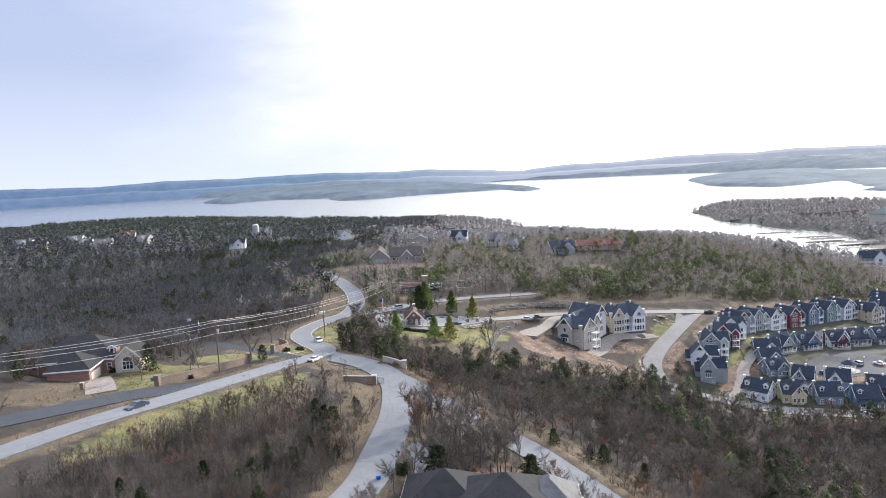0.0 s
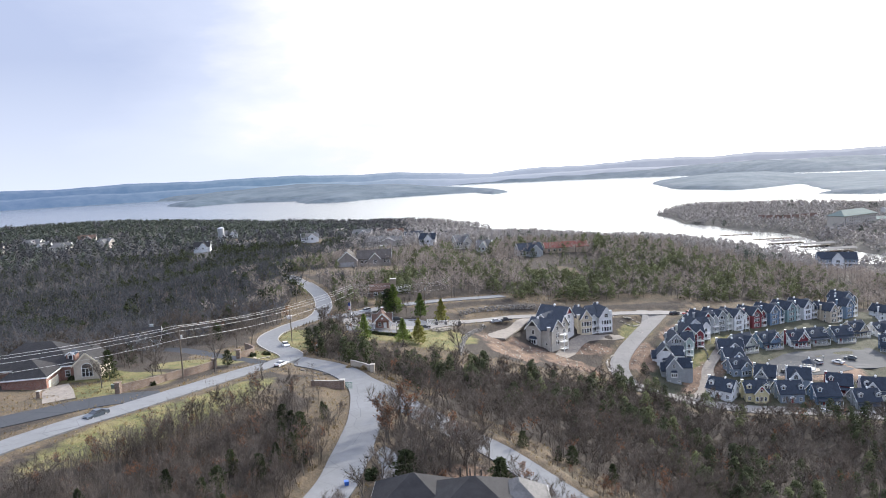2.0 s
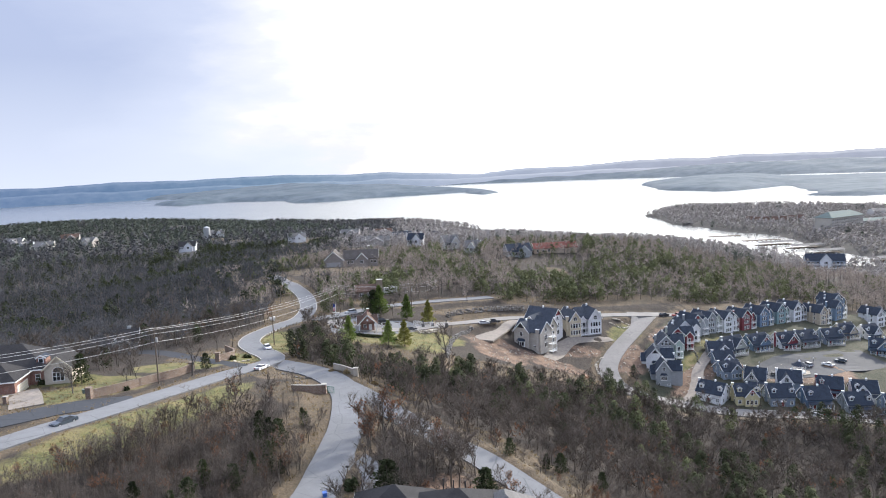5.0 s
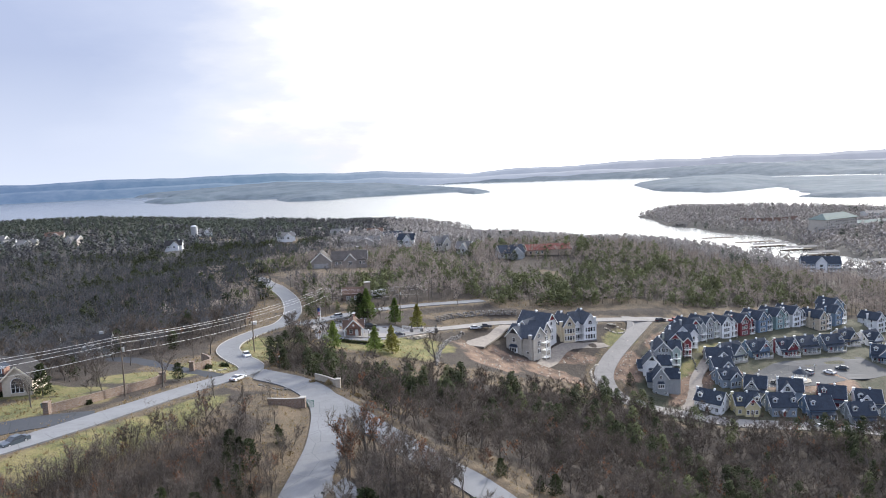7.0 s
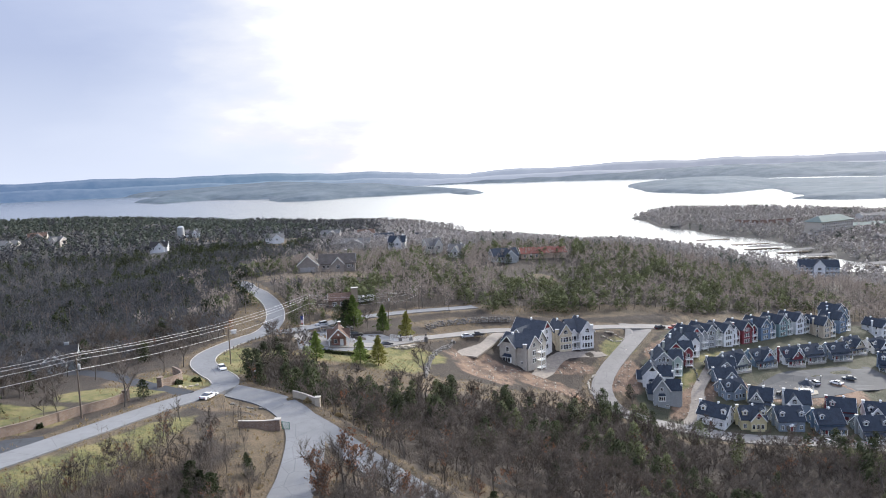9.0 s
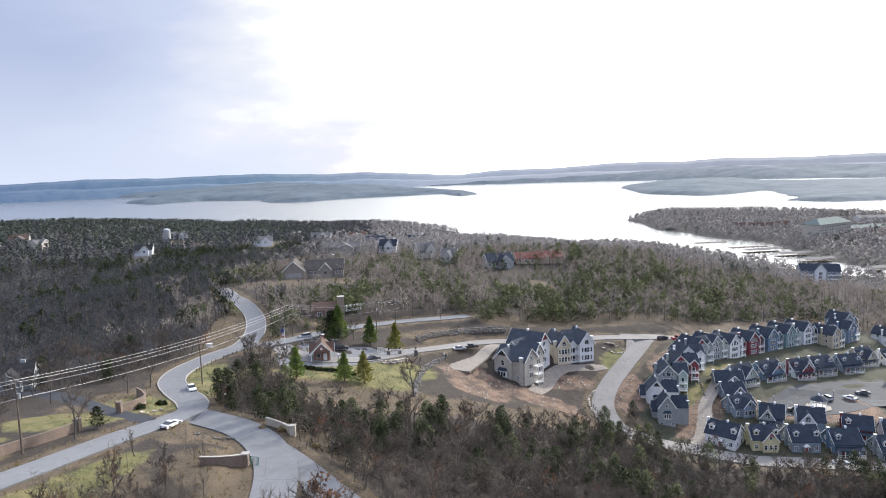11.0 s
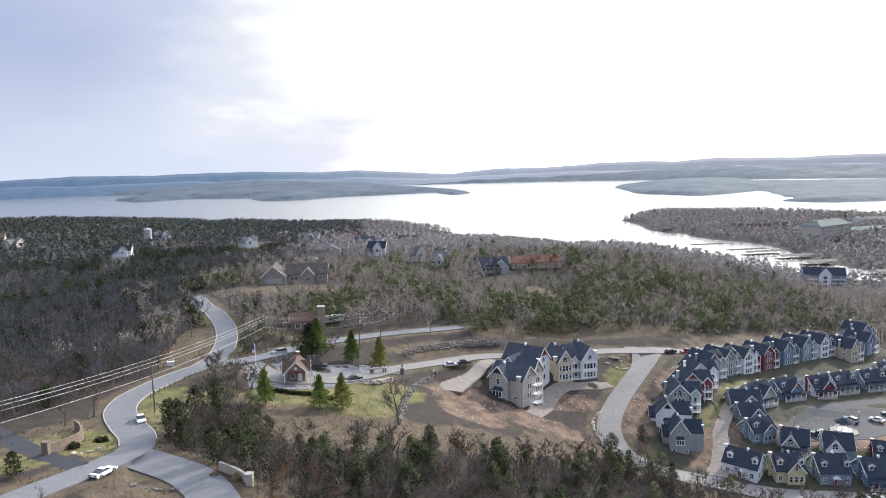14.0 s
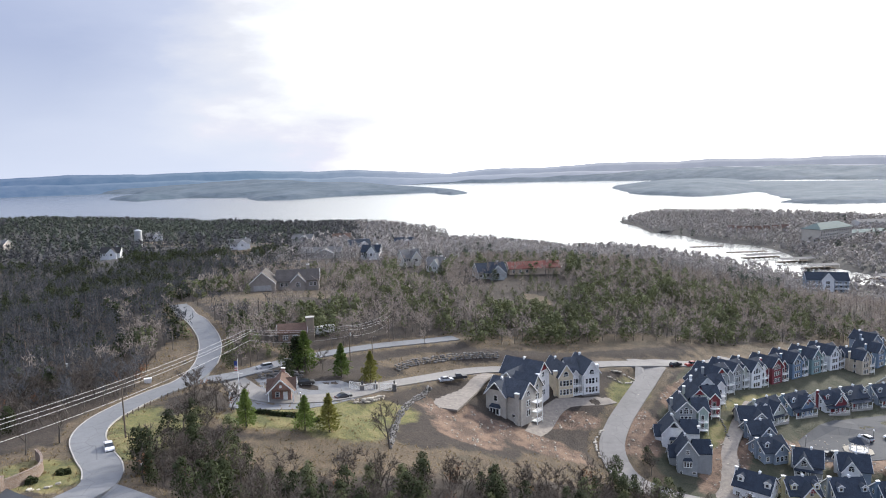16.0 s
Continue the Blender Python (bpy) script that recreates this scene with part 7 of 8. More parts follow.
def puff(seed, tall, wide, n, leaf, low=0.3, blobs=7, flat=0.5):
    """Arrays of a distant crown: clumps of fine twigs or foliage facing outwards, with an uneven outline."""
    r = np.random.default_rng(seed)
    u = np.linspace(0.05, 1, blobs)
    spin = r.random(blobs) * 6.28 + np.arange(blobs) * 2.4
    off = wide * 0.27 * np.sin(np.pi * (0.15 + 0.8 * u)) * r.uniform(0.6, 1.2, blobs)
    hub = np.c_[np.cos(spin) * off, np.sin(spin) * off, tall * (low + (0.86 - low) * u)]
    size = wide * r.uniform(0.22, 0.36, blobs) * (1.15 - 0.55 * u ** 2)
    k = np.arange(n) % blobs
    d = r.normal(0, 1, (n, 3)) + (0, 0, 0.35)
    d /= np.linalg.norm(d, axis=1)[:, None]
    c = hub[k] + d * (size[k] * r.uniform(0.45, 1.12, n) ** 0.7)[:, None] * (1, 1, 1.05)
    nrm = d * flat + r.normal(0, 0.45, (n, 3))
    nrm /= np.linalg.norm(nrm, axis=1)[:, None]
    nrm *= np.where((nrm * d).sum(1) < 0, -1, 1)[:, None]
    a = np.cross(nrm, r.normal(0, 1, (n, 3)))
    a /= np.linalg.norm(a, axis=1)[:, None]
    b = np.cross(nrm, a)
    s = leaf * r.uniform(0.55, 1.25, n)[:, None]
    v = np.stack([c - a * s * 0.5 - b * s * 0.3, c + a * s * 0.5 - b * s * 0.3, c + b * s * 0.75], 1).reshape(-1, 3)
    out = c - (0, 0, tall * (low + 0.25)) + d * wide * 0.2
    out /= np.linalg.norm(out, axis=1)[:, None]
    return v, np.arange(n)[:, None] * 3 + [[0, 1, 2]], np.repeat(out, 3, 0)


def tree_kind(name, label, made, crown_name, crown_mat, leaf_mat=None, group="woodland trees"):
    """A model tree, kept for copying: trunk and crown."""
    s, (v, t), (lv, lt) = made
    ob = thing(name, label, "tree", pose(0, 0, 0), group)
    part("trunk", s, BARK, ob)
    part(crown_name, raw_mesh(crown_name, v, t, crown_mat), None, ob)
    if lv is not None:
        part("leaves", raw_mesh("leaves", lv, lt, leaf_mat), None, ob, "sparse withered brown leaves")
    return ob


OAKS = [tree_kind("bare_tree", "bare grey-brown deciduous tree in winter", bare_tree(11 + k, 9.5, 0.62, 36, 0.024, 1.15, 0, True), "crown", TWIG) for k in range(4)]
RUSTY = [tree_kind("oak_tree", "young oak holding withered russet leaves", bare_tree(31 + k, 7.5, 0.6, 26, 0.018, 0.9, 600, True), "crown", TWIG, RUST) for k in range(2)]
CEDARS = [tree_kind("cedar_tree", "dark green red-cedar of uneven conical shape", needle_tree(51 + k, 6.5, (3.8, 4.4, 3.2)[k], (0.5, 0.42, 0.6)[k], 1400, 0.28), "crown", CEDAR) for k in range(3)]
PINES = [tree_kind("pine_tree", "yellow-green conifer with open whorled boughs", needle_tree(71 + k, 9.5, (6.4, 5.4, 5.6)[k], 0.8, 3000, 0.36, 0.1, 0.12, 13), "crown", (PINE, PINE, YELLOW_PINE)[k], group="conifers by the gatehouse") for k in range(3)]
USED = {}


def plant(kind, x, y, tall, turn=0.0, label="", lean=0.0, z=None, base=9.5):
    """A tree of its own at that place. base: the model's own height."""
    k = tall / base
    m = pose(x, y, (height(x, y) if z is None else z), lean, lean * 0.6, turn)
    if kind not in USED:
        USED[kind] = True
        ob = kind
        ob.matrix_basis = m @ Matrix.Diagonal((k, k, k, 1))
    else:
        ob = copy_thing(kind, m)
        ob.scale = (k, k, k)
    if label:
        tagged(ob, label)
    return ob


# ---- single trees that stand out
for spec in ((-33.9, 244.7, 12.2, 0), (-22.9, 242.9, 10.2, 1), (-14.6, 244.7, 9.8, 2)):
    plant(PINES[spec[3]], *spec[:3], spec[0] * 37)
for spec in ((-38.9, 197.6, 9.0, 1), (-26.2, 200.4, 8.4, 0), (-20.9, 202.2, 9.4, 2)):
    plant(PINES[spec[3]], *spec[:3], spec[1] * 31, "thin yellow-green conifer on the grass slope")
plant(CEDARS[1], -36.8, 236.5, 5.6, 20, "dense dark cedar beside the gatehouse yard", base=6.5)
# added cedar, gives the conifer beside it a dark, shaded left half
plant(CEDARS[1], -36.4, 245.6, 9.5, 80, "dark cedar added as the shaded half of a conifer", base=6.5)
plant(CEDARS[0], -91.0, 130.4, 7.2, 10, "dark cedar beside the brick house", base=6.5)
plant(OAKS[0], -68.0, 138.0, 11.2, 40, "spreading bare tree by the side street", 2)
plant(CEDARS[1], -67.0, 144.6, 4.4, 70, "rounded dark evergreen beside a bare tree", base=6.5)
plant(OAKS[1], -6.8, 201.0, 13.5, 0, "tall bare tree below the stone retaining wall")
plant(OAKS[2], -53.4, 199.1, 7.5, 120, "small bushy bare tree on the roadside lawn")
plant(OAKS[3], -75.5, 176.0, 9.5, 200, "bare tree on the corner lawn")
plant(OAKS[2], -84.3, 140.2, 9.5, 75, "bare tree on the lawn beside a street")
plant(OAKS[1], -85.6, 144.1, 9.0, 15, "bare tree on the lawn beside a street")
plant(OAKS[3], -73.5, 184.4, 10.0, 60, "tall bare tree on the roadside grass")
plant(OAKS[0], -76.8, 236.0, 8.5, 30, "leaning bare tree on dry roadside grass", 8)
plant(OAKS[2], -90.0, 168.5, 9.0, 130, "bare tree on the corner lawn")
plant(OAKS[0], -87.5, 120.5, 8.0, 160, "slender bare tree on a mown lawn")
plant(OAKS[2], -80.0, 129.5, 6.0, 90, "small bare tree on the lawn")
plant(OAKS[1], -79.0, 132.5, 6.2, 10, "small bare tree on the lawn")
for spec in ((-40.9, 101.9, 4.6, 1), (-36.3, 97.5, 5.4, 1), (-36.2, 90.5, 4.2, 0), (-38.7, 79.0, 4.6, 1), (-33.6, 88.5, 3.0, 2), (-33.9, 108.9, 3.2, 1), (-37.4, 84.6, 4.6, 2), (-43.5, 79.5, 4.4, 0), (-38.4, 99.0, 4.8, 0), (-39.2, 94.5, 4.0, 1), (-50.3, 70.4, 4.0, 0), (-35.2, 112.0, 2.4, 0), (-35.6, 86.8, 3.6, 1)):
    plant(CEDARS[spec[3]], *spec[:3], spec[0] * 50, "dark bushy cedar in roadside scrub", base=6.5)
for spec in ((7.0, 107.0, 3.6, 1), (14.5, 108.6, 3.4, 0), (17.4, 109.2, 4.4, 1), (25.0, 106.0, 4.4, 0)):
    plant(CEDARS[spec[3]], *spec[:3], spec[0] * 50, "small rounded cedar on a dry grass bank", base=6.5)

grown = random.Random(77)
for k in range(20):
    u, v = grown.random(), grown.random()
    px, py = -19 + 19 * u - 3 * v, 112 - 17 * u - 13 * v * (1 - 0.4 * u)
    if float(road_gap(np.array([px]), np.array([py]))[0][0]) > 1.2:
        tall = grown.uniform(8.0, 11.5)
        kind = (OAKS + RUSTY[:1])[k % 5]
        plant(kind, px, py, tall, grown.uniform(0, 360), "", grown.uniform(-4, 4), base=7.5 if k % 5 == 4 else 9.5)

# ---- woods
CLEAR = TURF + CLAY + [(-62, 353, 20, 10, 5), (-42, 345, 18, 9, 0), (-72, 328, 12, 16, 0), (-41, 269, 9, 9, 10), (-33, 275, 6, 5, 0), (53, 350, 7, 10, 20), (-155, 553, 34, 14, 20), (-258, 735, 40, 30, 0), (-240, 572, 16, 12, 0), (40, 373, 12, 9, 0), (-36, 222, 17, 10, 30), (28, 247, 15, 15, 0), (53, 262, 14, 11, 10), (-106, 134, 16, 13, 0), (-3, 66, 17, 12, 0), (-84, 118, 17, 12, 55), (-95, 112, 16, 7, 40), (-64, 98, 7, 26, -25), (-56, 120, 6, 16, -18),
                       (60, 291, 78, 8, 13), (150, 310, 66, 9, 24), (-25, 90, 6, 14, 0), (-12, 228, 14, 8, 40), (-46, 138, 11, 8, 0), (-72, 158, 13, 12, 0), (-74, 240, 5, 20, 8),
                       (-82, 300, 12, 14, 0), (0, 265, 22, 8, 38), (-130, 640, 45, 20, 20), (-190, 690, 55, 14, 10), (-246, 588, 18, 14, 0), (-100, 480, 30, 24, 0), (-115, 540, 30, 34, 0), (-60, 400, 24, 14, 0), (-160, 650, 20, 16, 0), (-72, 352, 14, 14, 0), (40, 222, 10, 6, 0),
                       (190, 318, 28, 16, 20), (-108, 181, 7, 6, 0), (70, 219, 9, 6, 0), (285, 516, 24, 16, 0), (-30, 206, 22, 8, 12), (-60, 205, 7, 18, 5), (12, 112, 5, 12, 45), (66, 236, 9, 12, 0), (-74, 164, 13, 17, 0), (-65, 98, 8, 34, -25), (-51, 124, 8, 18, -18), (-36, 112, 4, 22, -4), (-40, 137, 10, 9, 0), (-92, 104, 12, 22, 35), (-84, 128, 14, 14, 0), (40, 247, 26, 18, 20), (64, 268, 26, 14, 30), (-32, 233, 22, 11, 30), (-6, 250, 20, 9, 45), (-44, 228, 18, 16, 30), (20, 256, 16, 12, 30), (305, 540, 40, 34, 0), (6, 84, 15, 7, -40), (-24, 96, 5, 12, 0)]
LAWN = [(-31, 173), (-24, 170), (-17, 179), (-6, 182), (1.5, 190), (20, 196), (29, 203), (48, 206), (50, 236), (20, 240), (-8, 236), (-42, 214), (-46, 198)]


ROADSIDE = [(-90, 80), (-67.7, 123.2), (-54, 158.8), (-58, 170), (-68, 187), (-66, 233), (-70, 266), (-76, 264), (-73, 232), (-75, 210), (-80, 196), (-88, 186), (-98, 181), (-100, 165), (-92, 150), (-100, 140), (-112, 138), (-118, 110), (-108, 80)]
MEADOW = [(-14, 281), (2, 280), (10, 286), (32, 291), (55, 299), (78, 304), (101, 305), (130, 317), (161, 331), (180, 345), (215, 330), (178, 300), (100, 280), (60, 225), (30, 220), (0, 222), (-30, 230), (-28, 262)]


OUTLOOK += [(285, 510, 36), (285, 512, 36)]


def outlook(x, y):
    """How tall the brush stays before the houses on the hill."""
    k = np.ones(np.shape(x))
    for hx, hy, w in OUTLOOK:
        if hx < -300:
            continue
        far = math.hypot(hx, hy)
        along, aside = (x * hx + y * hy) / far, np.abs(x * hy - y * hx) / far
        near = np.clip((far - along) / 12, 0, 1) * np.clip((far * 0.16 - (far - along)) / 15, 0, 1) * np.clip((w * 0.75 - aside) / 4, 0, 1)
        k = k * (1 - 0.5 * near)
    return k


VERGE = [(-110, 40), (-76, 48), (-73, 62), (-69.5, 72), (-66.5, 85), (-60.5, 108), (-58, 128), (-64, 140), (-84, 95), (-100, 60)]


def woods_here(x, y):
    """How dense the woods are at a place, 0 to 1."""
    ok = spots([(a, b, c * 0.72, d * 0.72, t) for a, b, c, d, t in CLEAR], x, y) < 0.4
    gap = np.full(np.shape(x), 99.0)
    close = np.hypot(x - 10, y - 190) < 250
    gap[close] = road_gap(x[close], y[close])[0]
    for bare in (ROADSIDE, MEADOW, VERGE, [(-62, 122), (-57, 140), (-51, 152), (-46, 150), (-31, 137), (-31, 116), (-38, 112), (-46, 122)]):
        ok &= depth_inside(bare, x, y) < 0
    ok &= (gap > 2.2) & (depth_inside(COURT, x, y) < -2) & (depth_inside(LAWN, x, y) < 0) & (ground(x, y) > 1.0)
    return ok


def scatter(n, r0, r1, half=44.0, seed=1):
    """Places spread evenly over a sector ahead of the walk."""
    g = np.random.default_rng(seed)
    r = np.sqrt(g.uniform(r0 * r0, r1 * r1, n))
    a = np.radians(g.uniform(-half, half, n))
    return r * np.sin(a), r * np.cos(a)


def thin_out(x, y, gap):
    """Drops places that stand closer than gap to an earlier one."""
    cells, keep = {}, []
    for i, (a, b) in enumerate(zip(x, y)):
        c = (int(a // gap), int(b // gap))
        if any((a - p) ** 2 + (b - q) ** 2 < gap * gap for dx in (-1, 0, 1) for dy in (-1, 0, 1) for p, q in cells.get((c[0] + dx, c[1] + dy), ())):
            continue
        cells.setdefault(c, []).append((a, b))
        keep.append(i)
    return np.array(keep)


def shaded_slope(x, y):
    """Where the western slope's trees take darker twigs and needles, as painted shade."""
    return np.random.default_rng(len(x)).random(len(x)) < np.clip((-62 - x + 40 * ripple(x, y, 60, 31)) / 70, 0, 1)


CEDAR_BELT = [(-18, 128), (-34, 139), (-47, 152), (-47, 190), (-31, 184), (-20, 180), (-3, 192), (14, 194), (22, 176), (18, 150)]


def evergreen_share(x, y):
    """Cedars gather in patches."""
    k = 0.2 + 0.32 * ripple(x, y, 34, 21) + 0.12 * ripple(x, y, 90, 22)
    k = k + 0.24 * np.clip(0.5 + depth_inside(CEDAR_BELT, x, y) / 8, 0, 1)
    k = k + 0.5 * spots([(50, 325, 80, 30, 10), (120, 350, 80, 45, 15), (-40, 300, 30, 18, 0), (30, 175, 26, 16, 0), (-100, 350, 14, 30, 0), (-175, 420, 60, 40, 0), (-190, 560, 60, 70, 0)], x, y)
    k = k * np.clip(1 - (y - 430) / 220, 0.4, 1) ** np.where(x > -110, 1, 0)
    k = k * (1 - 0.95 * spots([(-48, 96, 26, 50, -20), (-10, 98, 14, 16, 0)], x, y))
    return np.clip(k, 0.02, 0.9)


def grove(name, label, models, xs, ys, size, material):
    """Many trees in one mesh. models: (verts, faces) pairs; each place takes one, turned and sized."""
    g = np.random.default_rng(len(xs))
    pick, turn = g.integers(0, len(models), len(xs)), g.random(len(xs)) * 2 * math.pi
    zs = ground(xs, ys)
    vs, fs, ns, off = [], [], [], 0
    for m, (v, f, *soft) in enumerate(models):
        w = np.where(pick == m)[0]
        if not len(w):
            continue
        c, s, k = np.cos(turn[w])[:, None], np.sin(turn[w])[:, None], size[w][:, None]
        x, y, z = v[None, :, 0], v[None, :, 1], v[None, :, 2]
        p = np.stack([(c * x - s * y) * k + xs[w][:, None], (s * x + c * y) * k + ys[w][:, None], z * k + zs[w][:, None]], -1)
        vs.append(p.reshape(-1, 3))
        for q in soft:
            ns.append(np.stack([c * q[:, 0] - s * q[:, 1], s * q[:, 0] + c * q[:, 1], q[:, 2] + 0 * c], -1).reshape(-1, 3))
        fs.append((f[None] + (np.arange(len(w)) * len(v))[:, None, None]).reshape(-1, 3) + off)
        off += len(w) * len(v)
    if vs:
        me = raw_mesh(name, np.concatenate(vs), np.concatenate(fs), material)
        if ns:
            me.normals_split_custom_set_from_vertices(np.concatenate(ns).astype(np.float32))
        ob = new(name, me)
        tagged(ob, label, "woods", kind="stuff")


def tris(shape):
    v, f = np.array(shape.v), []
    for q in shape.f:
        f += [(q[0], q[k], q[k + 1]) for k in range(1, len(q) - 1)]
    return v, np.array(f)


def coarse_limbs(seed, tall=9.5):
    out, tips = limbs(seed, tall, 0.6, 2)
    s = Shape()
    for pts, rads, level in out:
        p = [pts[0], pts[len(pts) // 2], pts[-1]]
        s.tube(p, [max(q, 0.03) for q in (rads[0], rads[len(rads) // 2], rads[-1])], 3)
    return tris(s)


# nearest trees, each a thing of its own
x0, y0 = scatter(15000, 46, 250, 50, 3)
ok = woods_here(x0, y0)
x0, y0 = x0[ok], y0[ok]
keep = thin_out(x0, y0, 2.9)
x0, y0 = x0[keep], y0[keep]
order = np.argsort(np.hypot(x0, y0))
x0, y0 = x0[order], y0[order]
ever = rng.random(len(x0)) < evergreen_share(x0, y0)
SINGLE = 400
scrub = spots([(-48, 84, 24, 46, -20), (14, 104, 16, 10, -40)], x0, y0)
for i in range(min(SINGLE, len(x0))):
    a, b = float(x0[i]), float(y0[i])
    low = 1 - 0.42 * float(scrub[i])
    turn = float(rng.random() * 360)
    if ever[i]:
        plant(CEDARS[i % 3], a, b, low * float(rng.uniform(5.0, 9.0)), turn, base=6.5)
    elif rng.random() < 0.22:
        plant(RUSTY[i % 2], a, b, low * float(rng.uniform(4.5, 8.0)), turn, lean=float(rng.normal(0, 3)), base=7.5)
    else:
        plant(OAKS[i % 4], a, b, low * float(rng.uniform(5.5, 9.5)), turn, lean=float(rng.normal(0, 3)))
# dense young growth on the bank above the drive
SAPLINGS = [tree_kind("sapling", "slim pale-grey bare sapling in a dense thicket", bare_tree(310 + k, 6.5, 0.42, 20, 0.02, 0.85, (0, 0, 160)[k], True), "crown", TWIG, RUST) for k in range(3)]
THICKET = [(-56, 112), (-52, 130), (-46, 138), (-36, 124), (-32.5, 108.9), (-32, 95.2), (-33, 77.9), (-44, 60), (-66, 56), (-74, 60), (-66, 80.4), (-61.5, 92)]
tg = np.random.default_rng(91)
tx, ty = tg.uniform(-76, -30, 4200), tg.uniform(55, 140, 4200)
inside = depth_inside(THICKET, tx, ty) > 1.5 * ripple(tx, ty, 9, 51)
tx, ty = tx[inside], ty[inside]
keep = thin_out(tx, ty, 1.75)
tx, ty = tx[keep], ty[keep]
thick = np.clip((118 - ty) / 30, 0.25, 1) * np.where(tx + 0.45 * (ty - 100) > -56, 1, 0.8)
keep = tg.random(len(tx)) < thick * np.clip(0.85 + 0.5 * ripple(tx, ty, 8, 52), 0, 1)
for i, (a, b) in enumerate(zip(tx[keep], ty[keep])):
    plant(SAPLINGS[i % 3], float(a), float(b), float(tg.uniform(2.6, 6.2)), float(tg.random() * 360), lean=float(tg.normal(0, 5)), base=6.5)


def stems(seed, n=6, tall=4.6, twigs=26):
    """Arrays of a clump of whip-thin bare stems with fine side twigs."""
    r = np.random.default_rng(seed)
    vs = []
    for _ in range(n):
        foot = np.r_[r.normal(0, 0.55, 2), -0.1]
        top = foot + np.r_[r.normal(0, 0.45, 2), tall * r.uniform(0.6, 1.1)]
        wide = np.r_[0.035, 0, 0] if r.random() < 0.6 else np.r_[0.02, 0.03, 0]
        vs += [foot - wide, foot + wide, top]
        for k in range(twigs):
            u = r.uniform(0.25, 0.98)
            q = foot + (top - foot) * u
            w = np.r_[r.normal(0, 0.45, 2), r.uniform(0.2, 0.8)] * r.uniform(0.5, 1.2)
            e = np.cross(w, r.normal(0, 1, 3))
            e *= 0.018 / np.linalg.norm(e)
            vs += [q - e, q + e, q + w]
    return np.array(vs), np.arange(len(vs)).reshape(-1, 3)


tx, ty = tg.uniform(-76, -30, 5200), tg.uniform(55, 140, 5200)
inside = depth_inside(THICKET, tx, ty) > 2.5 * ripple(tx, ty, 9, 51)
tx, ty = tx[inside], ty[inside]
keep = thin_out(tx, ty, 1.15)
tx, ty = tx[keep], ty[keep]
keep = tg.random(len(tx)) < np.clip((122 - ty) / 34, 0.12, 1) * np.clip(0.9 + 0.5 * ripple(tx, ty, 8, 52), 0, 1)
grove("thicket", "dense grey-brown thicket of whip-thin bare stems", [stems(330 + k) for k in range(6)], tx[keep], ty[keep], tg.uniform(0.5, 1.15, keep.sum()), TWIG)
re = ever[SINGLE:]
bx, by = x0[SINGLE:][~re], y0[SINGLE:][~re]
bs = rng.uniform(0.55, 1.1, len(bx)) * (1 - 0.42 * scrub[SINGLE:][~re])
grove("bare_woods_limbs", "trunks and limbs of bare woodland trees", [coarse_limbs(90 + k) for k in range(5)], bx, by, bs, BARK)
left = shaded_slope(bx, by)
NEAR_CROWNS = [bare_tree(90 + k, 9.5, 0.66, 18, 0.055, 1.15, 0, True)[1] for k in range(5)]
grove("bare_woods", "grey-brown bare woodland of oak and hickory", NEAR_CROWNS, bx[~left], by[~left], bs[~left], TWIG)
grove("near_blackjack_woods", "bare trees in darker twig colour, shade painted on the western slope", NEAR_CROWNS, bx[left], by[left], bs[left], SHADED_TWIG)
rx = rng.random(len(bx)) < 0.12
grove("oak_scrub", "scrub oaks with withered russet leaves", [bare_tree(120 + k, 7.5, 0.6, 2, 0.03, 0.9, 420)[2] for k in range(2)], bx[rx] + 1.2, by[rx], bs[rx] * 0.9, RUST)
ex, ey = x0[SINGLE:][re], y0[SINGLE:][re]
es, left = rng.uniform(0.8, 1.35, len(ex)), shaded_slope(ex, ey) | (rng.random(len(ex)) < 0.8)
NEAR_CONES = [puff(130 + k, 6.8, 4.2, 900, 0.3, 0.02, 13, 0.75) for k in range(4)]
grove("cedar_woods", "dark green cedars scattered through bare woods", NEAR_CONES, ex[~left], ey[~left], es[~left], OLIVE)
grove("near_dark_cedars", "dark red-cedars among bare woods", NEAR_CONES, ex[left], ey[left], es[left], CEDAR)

# woods further off
x1, y1 = scatter(42000, 250, 640, 41, 5)
ok = woods_here(x1, y1)
x1, y1 = x1[ok], y1[ok]
close = y1 < 400
ka, kb = thin_out(x1[close], y1[close], 3.0), thin_out(x1[~close], y1[~close], 4.0)
x1, y1 = np.r_[x1[close][ka], x1[~close][kb]], np.r_[y1[close][ka], y1[~close][kb]]
ever = rng.random(len(x1)) < evergreen_share(x1, y1)
sz = rng.uniform(0.65, 1.15, len(x1)) * outlook(x1, y1)
# trees picked here get the darker colours that paint the slope's shade
left = shaded_slope(x1, y1)
FUZZ = [bare_tree(150 + k, 9.5, 0.74, 4, 0.125, 1.3, 0, True)[1] for k in range(6)]
CONES = [puff(170 + k, 7.2, 5.8, 190, 0.72, 0.03, 9, 0.8) for k in range(4)]
# trees farther off take the palest copies, whose colour holds the haze
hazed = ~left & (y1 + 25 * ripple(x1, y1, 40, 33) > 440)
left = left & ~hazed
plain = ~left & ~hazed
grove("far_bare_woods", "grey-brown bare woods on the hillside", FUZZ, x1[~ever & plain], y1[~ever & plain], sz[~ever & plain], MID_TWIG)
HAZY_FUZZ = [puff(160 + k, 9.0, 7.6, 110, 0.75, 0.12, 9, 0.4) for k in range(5)]
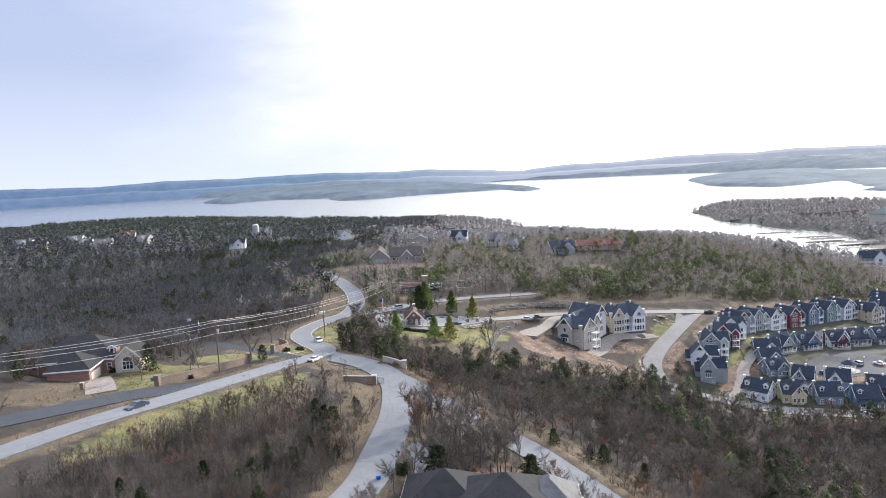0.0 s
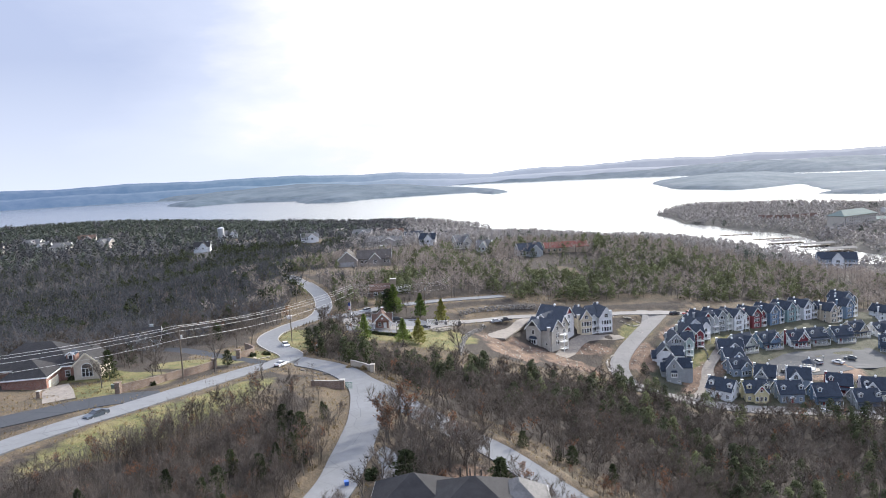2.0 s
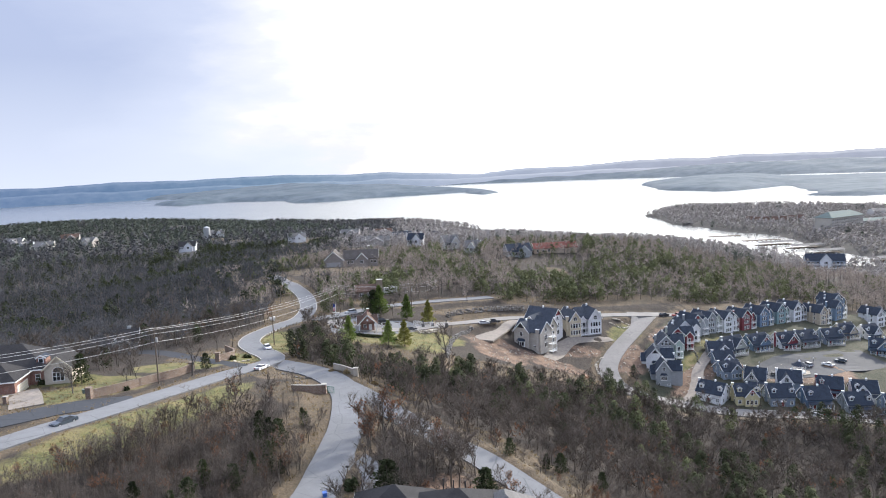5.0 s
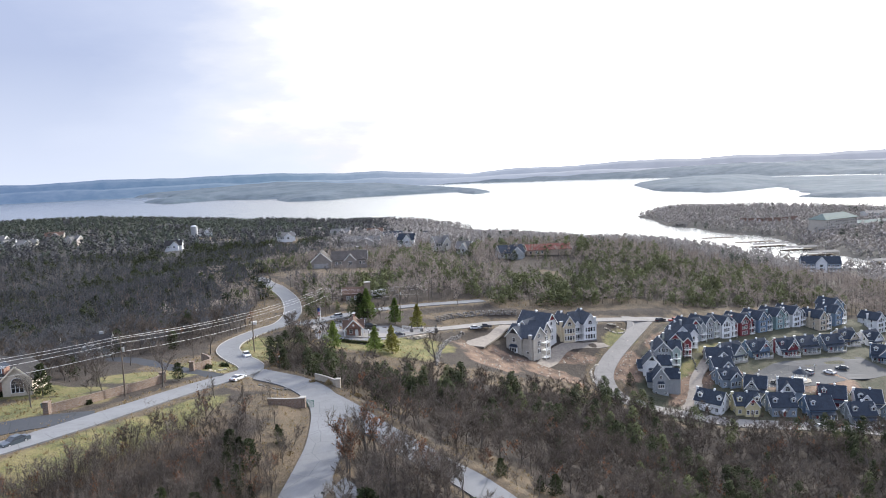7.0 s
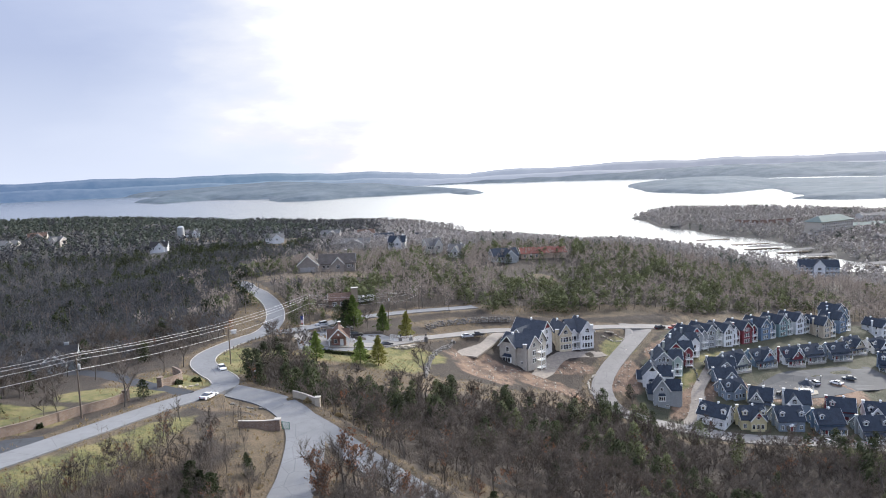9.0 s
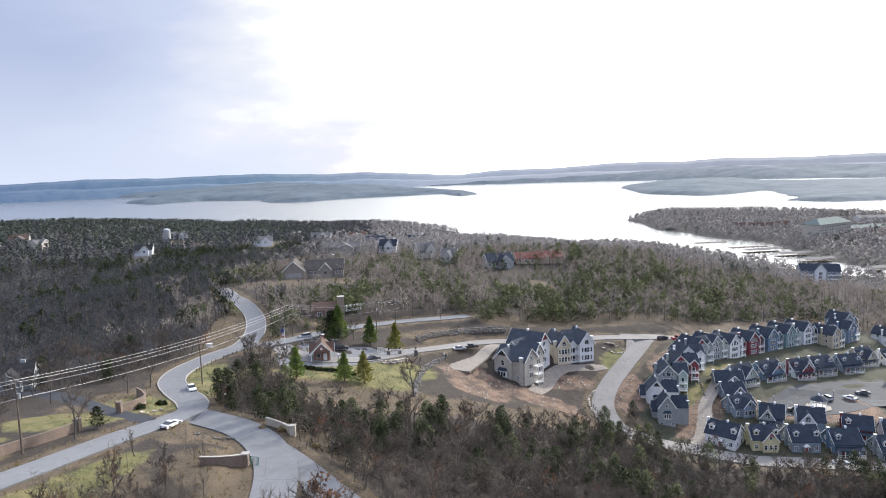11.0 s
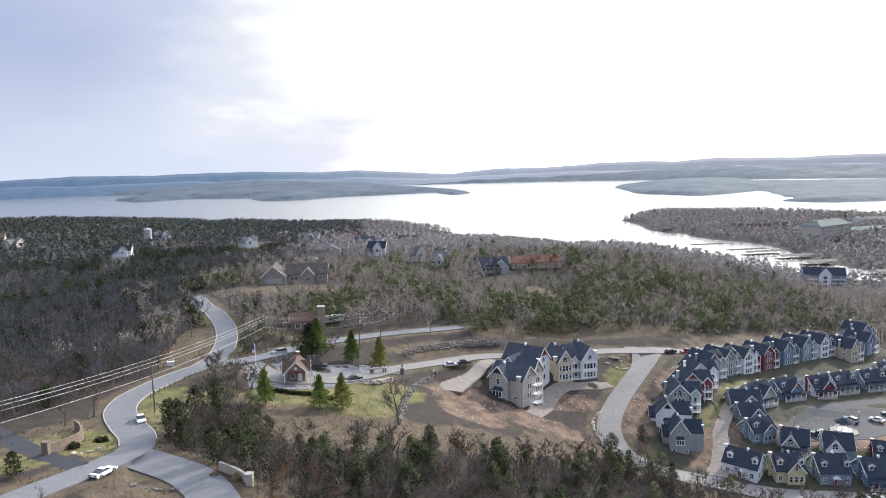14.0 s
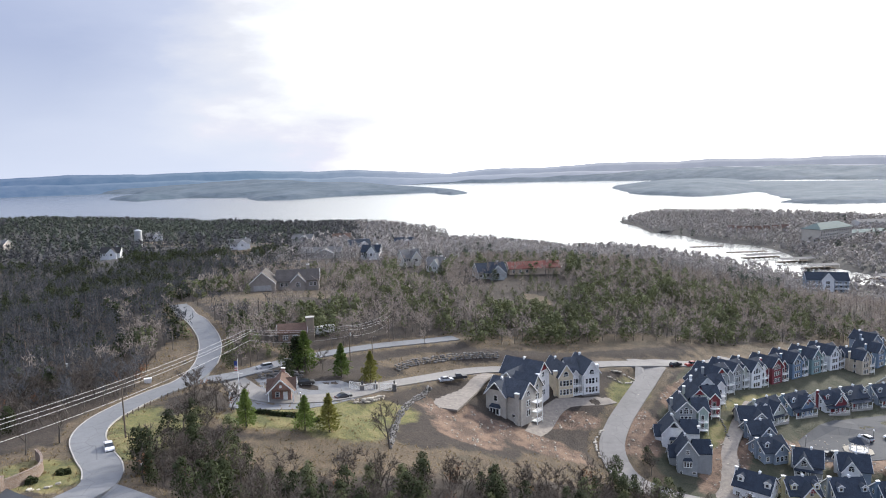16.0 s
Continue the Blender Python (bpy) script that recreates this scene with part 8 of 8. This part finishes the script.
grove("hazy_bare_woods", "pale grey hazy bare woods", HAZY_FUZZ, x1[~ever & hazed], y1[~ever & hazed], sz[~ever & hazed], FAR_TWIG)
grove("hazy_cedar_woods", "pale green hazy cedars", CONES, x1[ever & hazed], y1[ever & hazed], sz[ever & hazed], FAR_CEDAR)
grove("blackjack_woods", "bare woods painted darker as a shaded hillside", FUZZ, x1[~ever & left], y1[~ever & left], sz[~ever & left], SHADED_TWIG)
grove("far_bare_woods_limbs", "trunks of bare woods on the hillside", [tris(Shape().tube([(0, 0, -0.3), (0.2, 0, 3), (0.1, 0.3, 7.5)], [0.2, 0.15, 0.05], 3))], x1[~ever], y1[~ever], sz[~ever], BARK)
grove("far_cedar_woods", "olive-green rounded cedars on the hillside", CONES, x1[ever & plain], y1[ever & plain], sz[ever & plain], OLIVE)
grove("dark_cedar_woods", "hillside cedars in darker green as painted shade", CONES, x1[ever & left], y1[ever & left], sz[ever & left], CEDAR)

# woods out to the near shore and on the headlands
x2, y2 = scatter(44000, 640, 1750, 40, 6)
ok = woods_here(x2, y2)
x2, y2 = x2[ok], y2[ok]
keep = thin_out(x2, y2, 6.2)
x2, y2 = x2[keep], y2[keep]
ever = rng.random(len(x2)) < np.clip(evergreen_share(x2, y2) * np.where(x2 > -150, 0.35, 1) + 0.7 * spots([(-420, 900, 260, 220, 0)], x2, y2), 0, 1)
sz = rng.uniform(0.7, 1.2, len(x2)) * outlook(x2, y2)
left = shaded_slope(x2, y2)
SHORE_FUZZ = [puff(190 + k, 9.0, 8.6, 44, 1.9, 0.05, 6, 0.5) for k in range(4)]
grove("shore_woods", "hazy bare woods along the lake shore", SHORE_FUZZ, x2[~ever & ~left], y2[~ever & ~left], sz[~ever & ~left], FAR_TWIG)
grove("western_shore_woods", "bare woods above the lake, painted darker as if shaded", SHORE_FUZZ, x2[~ever & left], y2[~ever & left], sz[~ever & left], SHADED_TWIG)
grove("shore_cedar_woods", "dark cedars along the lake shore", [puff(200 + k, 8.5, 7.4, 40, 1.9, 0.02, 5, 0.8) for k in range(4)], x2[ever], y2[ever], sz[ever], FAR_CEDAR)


# ---------------------------------------------------------------- grass tufts, brush and rubble
def tuft(seed, blades, reach, tall, wide):
    r = np.random.default_rng(seed)
    a = r.random(blades) * 2 * math.pi
    c = np.c_[np.cos(a), np.sin(a), a * 0] * reach * r.random((blades, 1))
    out = np.c_[np.cos(a), np.sin(a), a * 0] * r.uniform(0.1, 0.7, (blades, 1)) + r.normal(0, 0.15, (blades, 3))
    out[:, 2] = 1
    tip = c + out * tall * r.uniform(0.5, 1.2, (blades, 1))
    side = np.c_[-np.sin(a), np.cos(a), a * 0] * wide
    return np.stack([c - side, c + side, tip], 1).reshape(-1, 3), np.arange(blades)[:, None] * 3 + [[0, 1, 2]]


def cover(name, label, n, box, where, models, size, material, seed):
    g = np.random.default_rng(seed)
    x, y = g.uniform(box[0], box[2], n), g.uniform(box[1], box[3], n)
    gap, _ = road_gap(x, y)
    ok = (gap > 0.5) & where(x, y, gap)
    x, y = x[ok], y[ok]
    grove(name, label, models, x, y, g.uniform(*size, len(x)), material)


verge = lambda x, y, gap: (np.maximum(spots(DRY, x, y), np.clip(1.1 - gap / 5, 0, 1)) > 0.45) & (spots(CLAY, x, y) < 0.4)
cover("dry_grass", "tufts of dry straw-coloured grass on the verges", 15000, (-105, 60, 60, 310), verge, [tuft(700 + k, 9, 0.35, 0.45, 0.035) for k in range(4)], (0.6, 1.5), STRAW, 11)
scrub_here = lambda x, y, gap: (woods_here(x, y)) & (np.hypot(x, y) > 50)
cover("underbrush", "low brown underbrush beneath bare trees", 7000, (-95, 45, 70, 215), scrub_here, [tuft(720 + k, 16, 0.7, 1.6, 0.022) for k in range(4)], (0.6, 1.4), TWIG, 12)
rubble = lambda x, y, gap: spots(CLAY, x, y) > 0.55


def chip(seed):
    r = np.random.default_rng(seed)
    v = np.array([(-1, -1, 0), (1, -1, 0), (1, 1, 0), (-1, 1, 0), (-0.7, -0.7, 1), (0.7, -0.6, 1), (0.6, 0.7, 0.8), (-0.7, 0.6, 0.9)], float) * 0.22 * r.uniform(0.6, 1.3, (8, 3))
    q = [(4, 5, 6), (4, 6, 7), (0, 1, 5), (0, 5, 4), (1, 2, 6), (1, 6, 5), (2, 3, 7), (2, 7, 6), (3, 0, 4), (3, 4, 7)]
    return v, np.array(q)


cover("rubble", "scattered broken rock on cleared clay ground", 3000, (-15, 195, 130, 285), rubble, [chip(740 + k) for k in range(5)], (0.4, 1.7), STONE, 13)
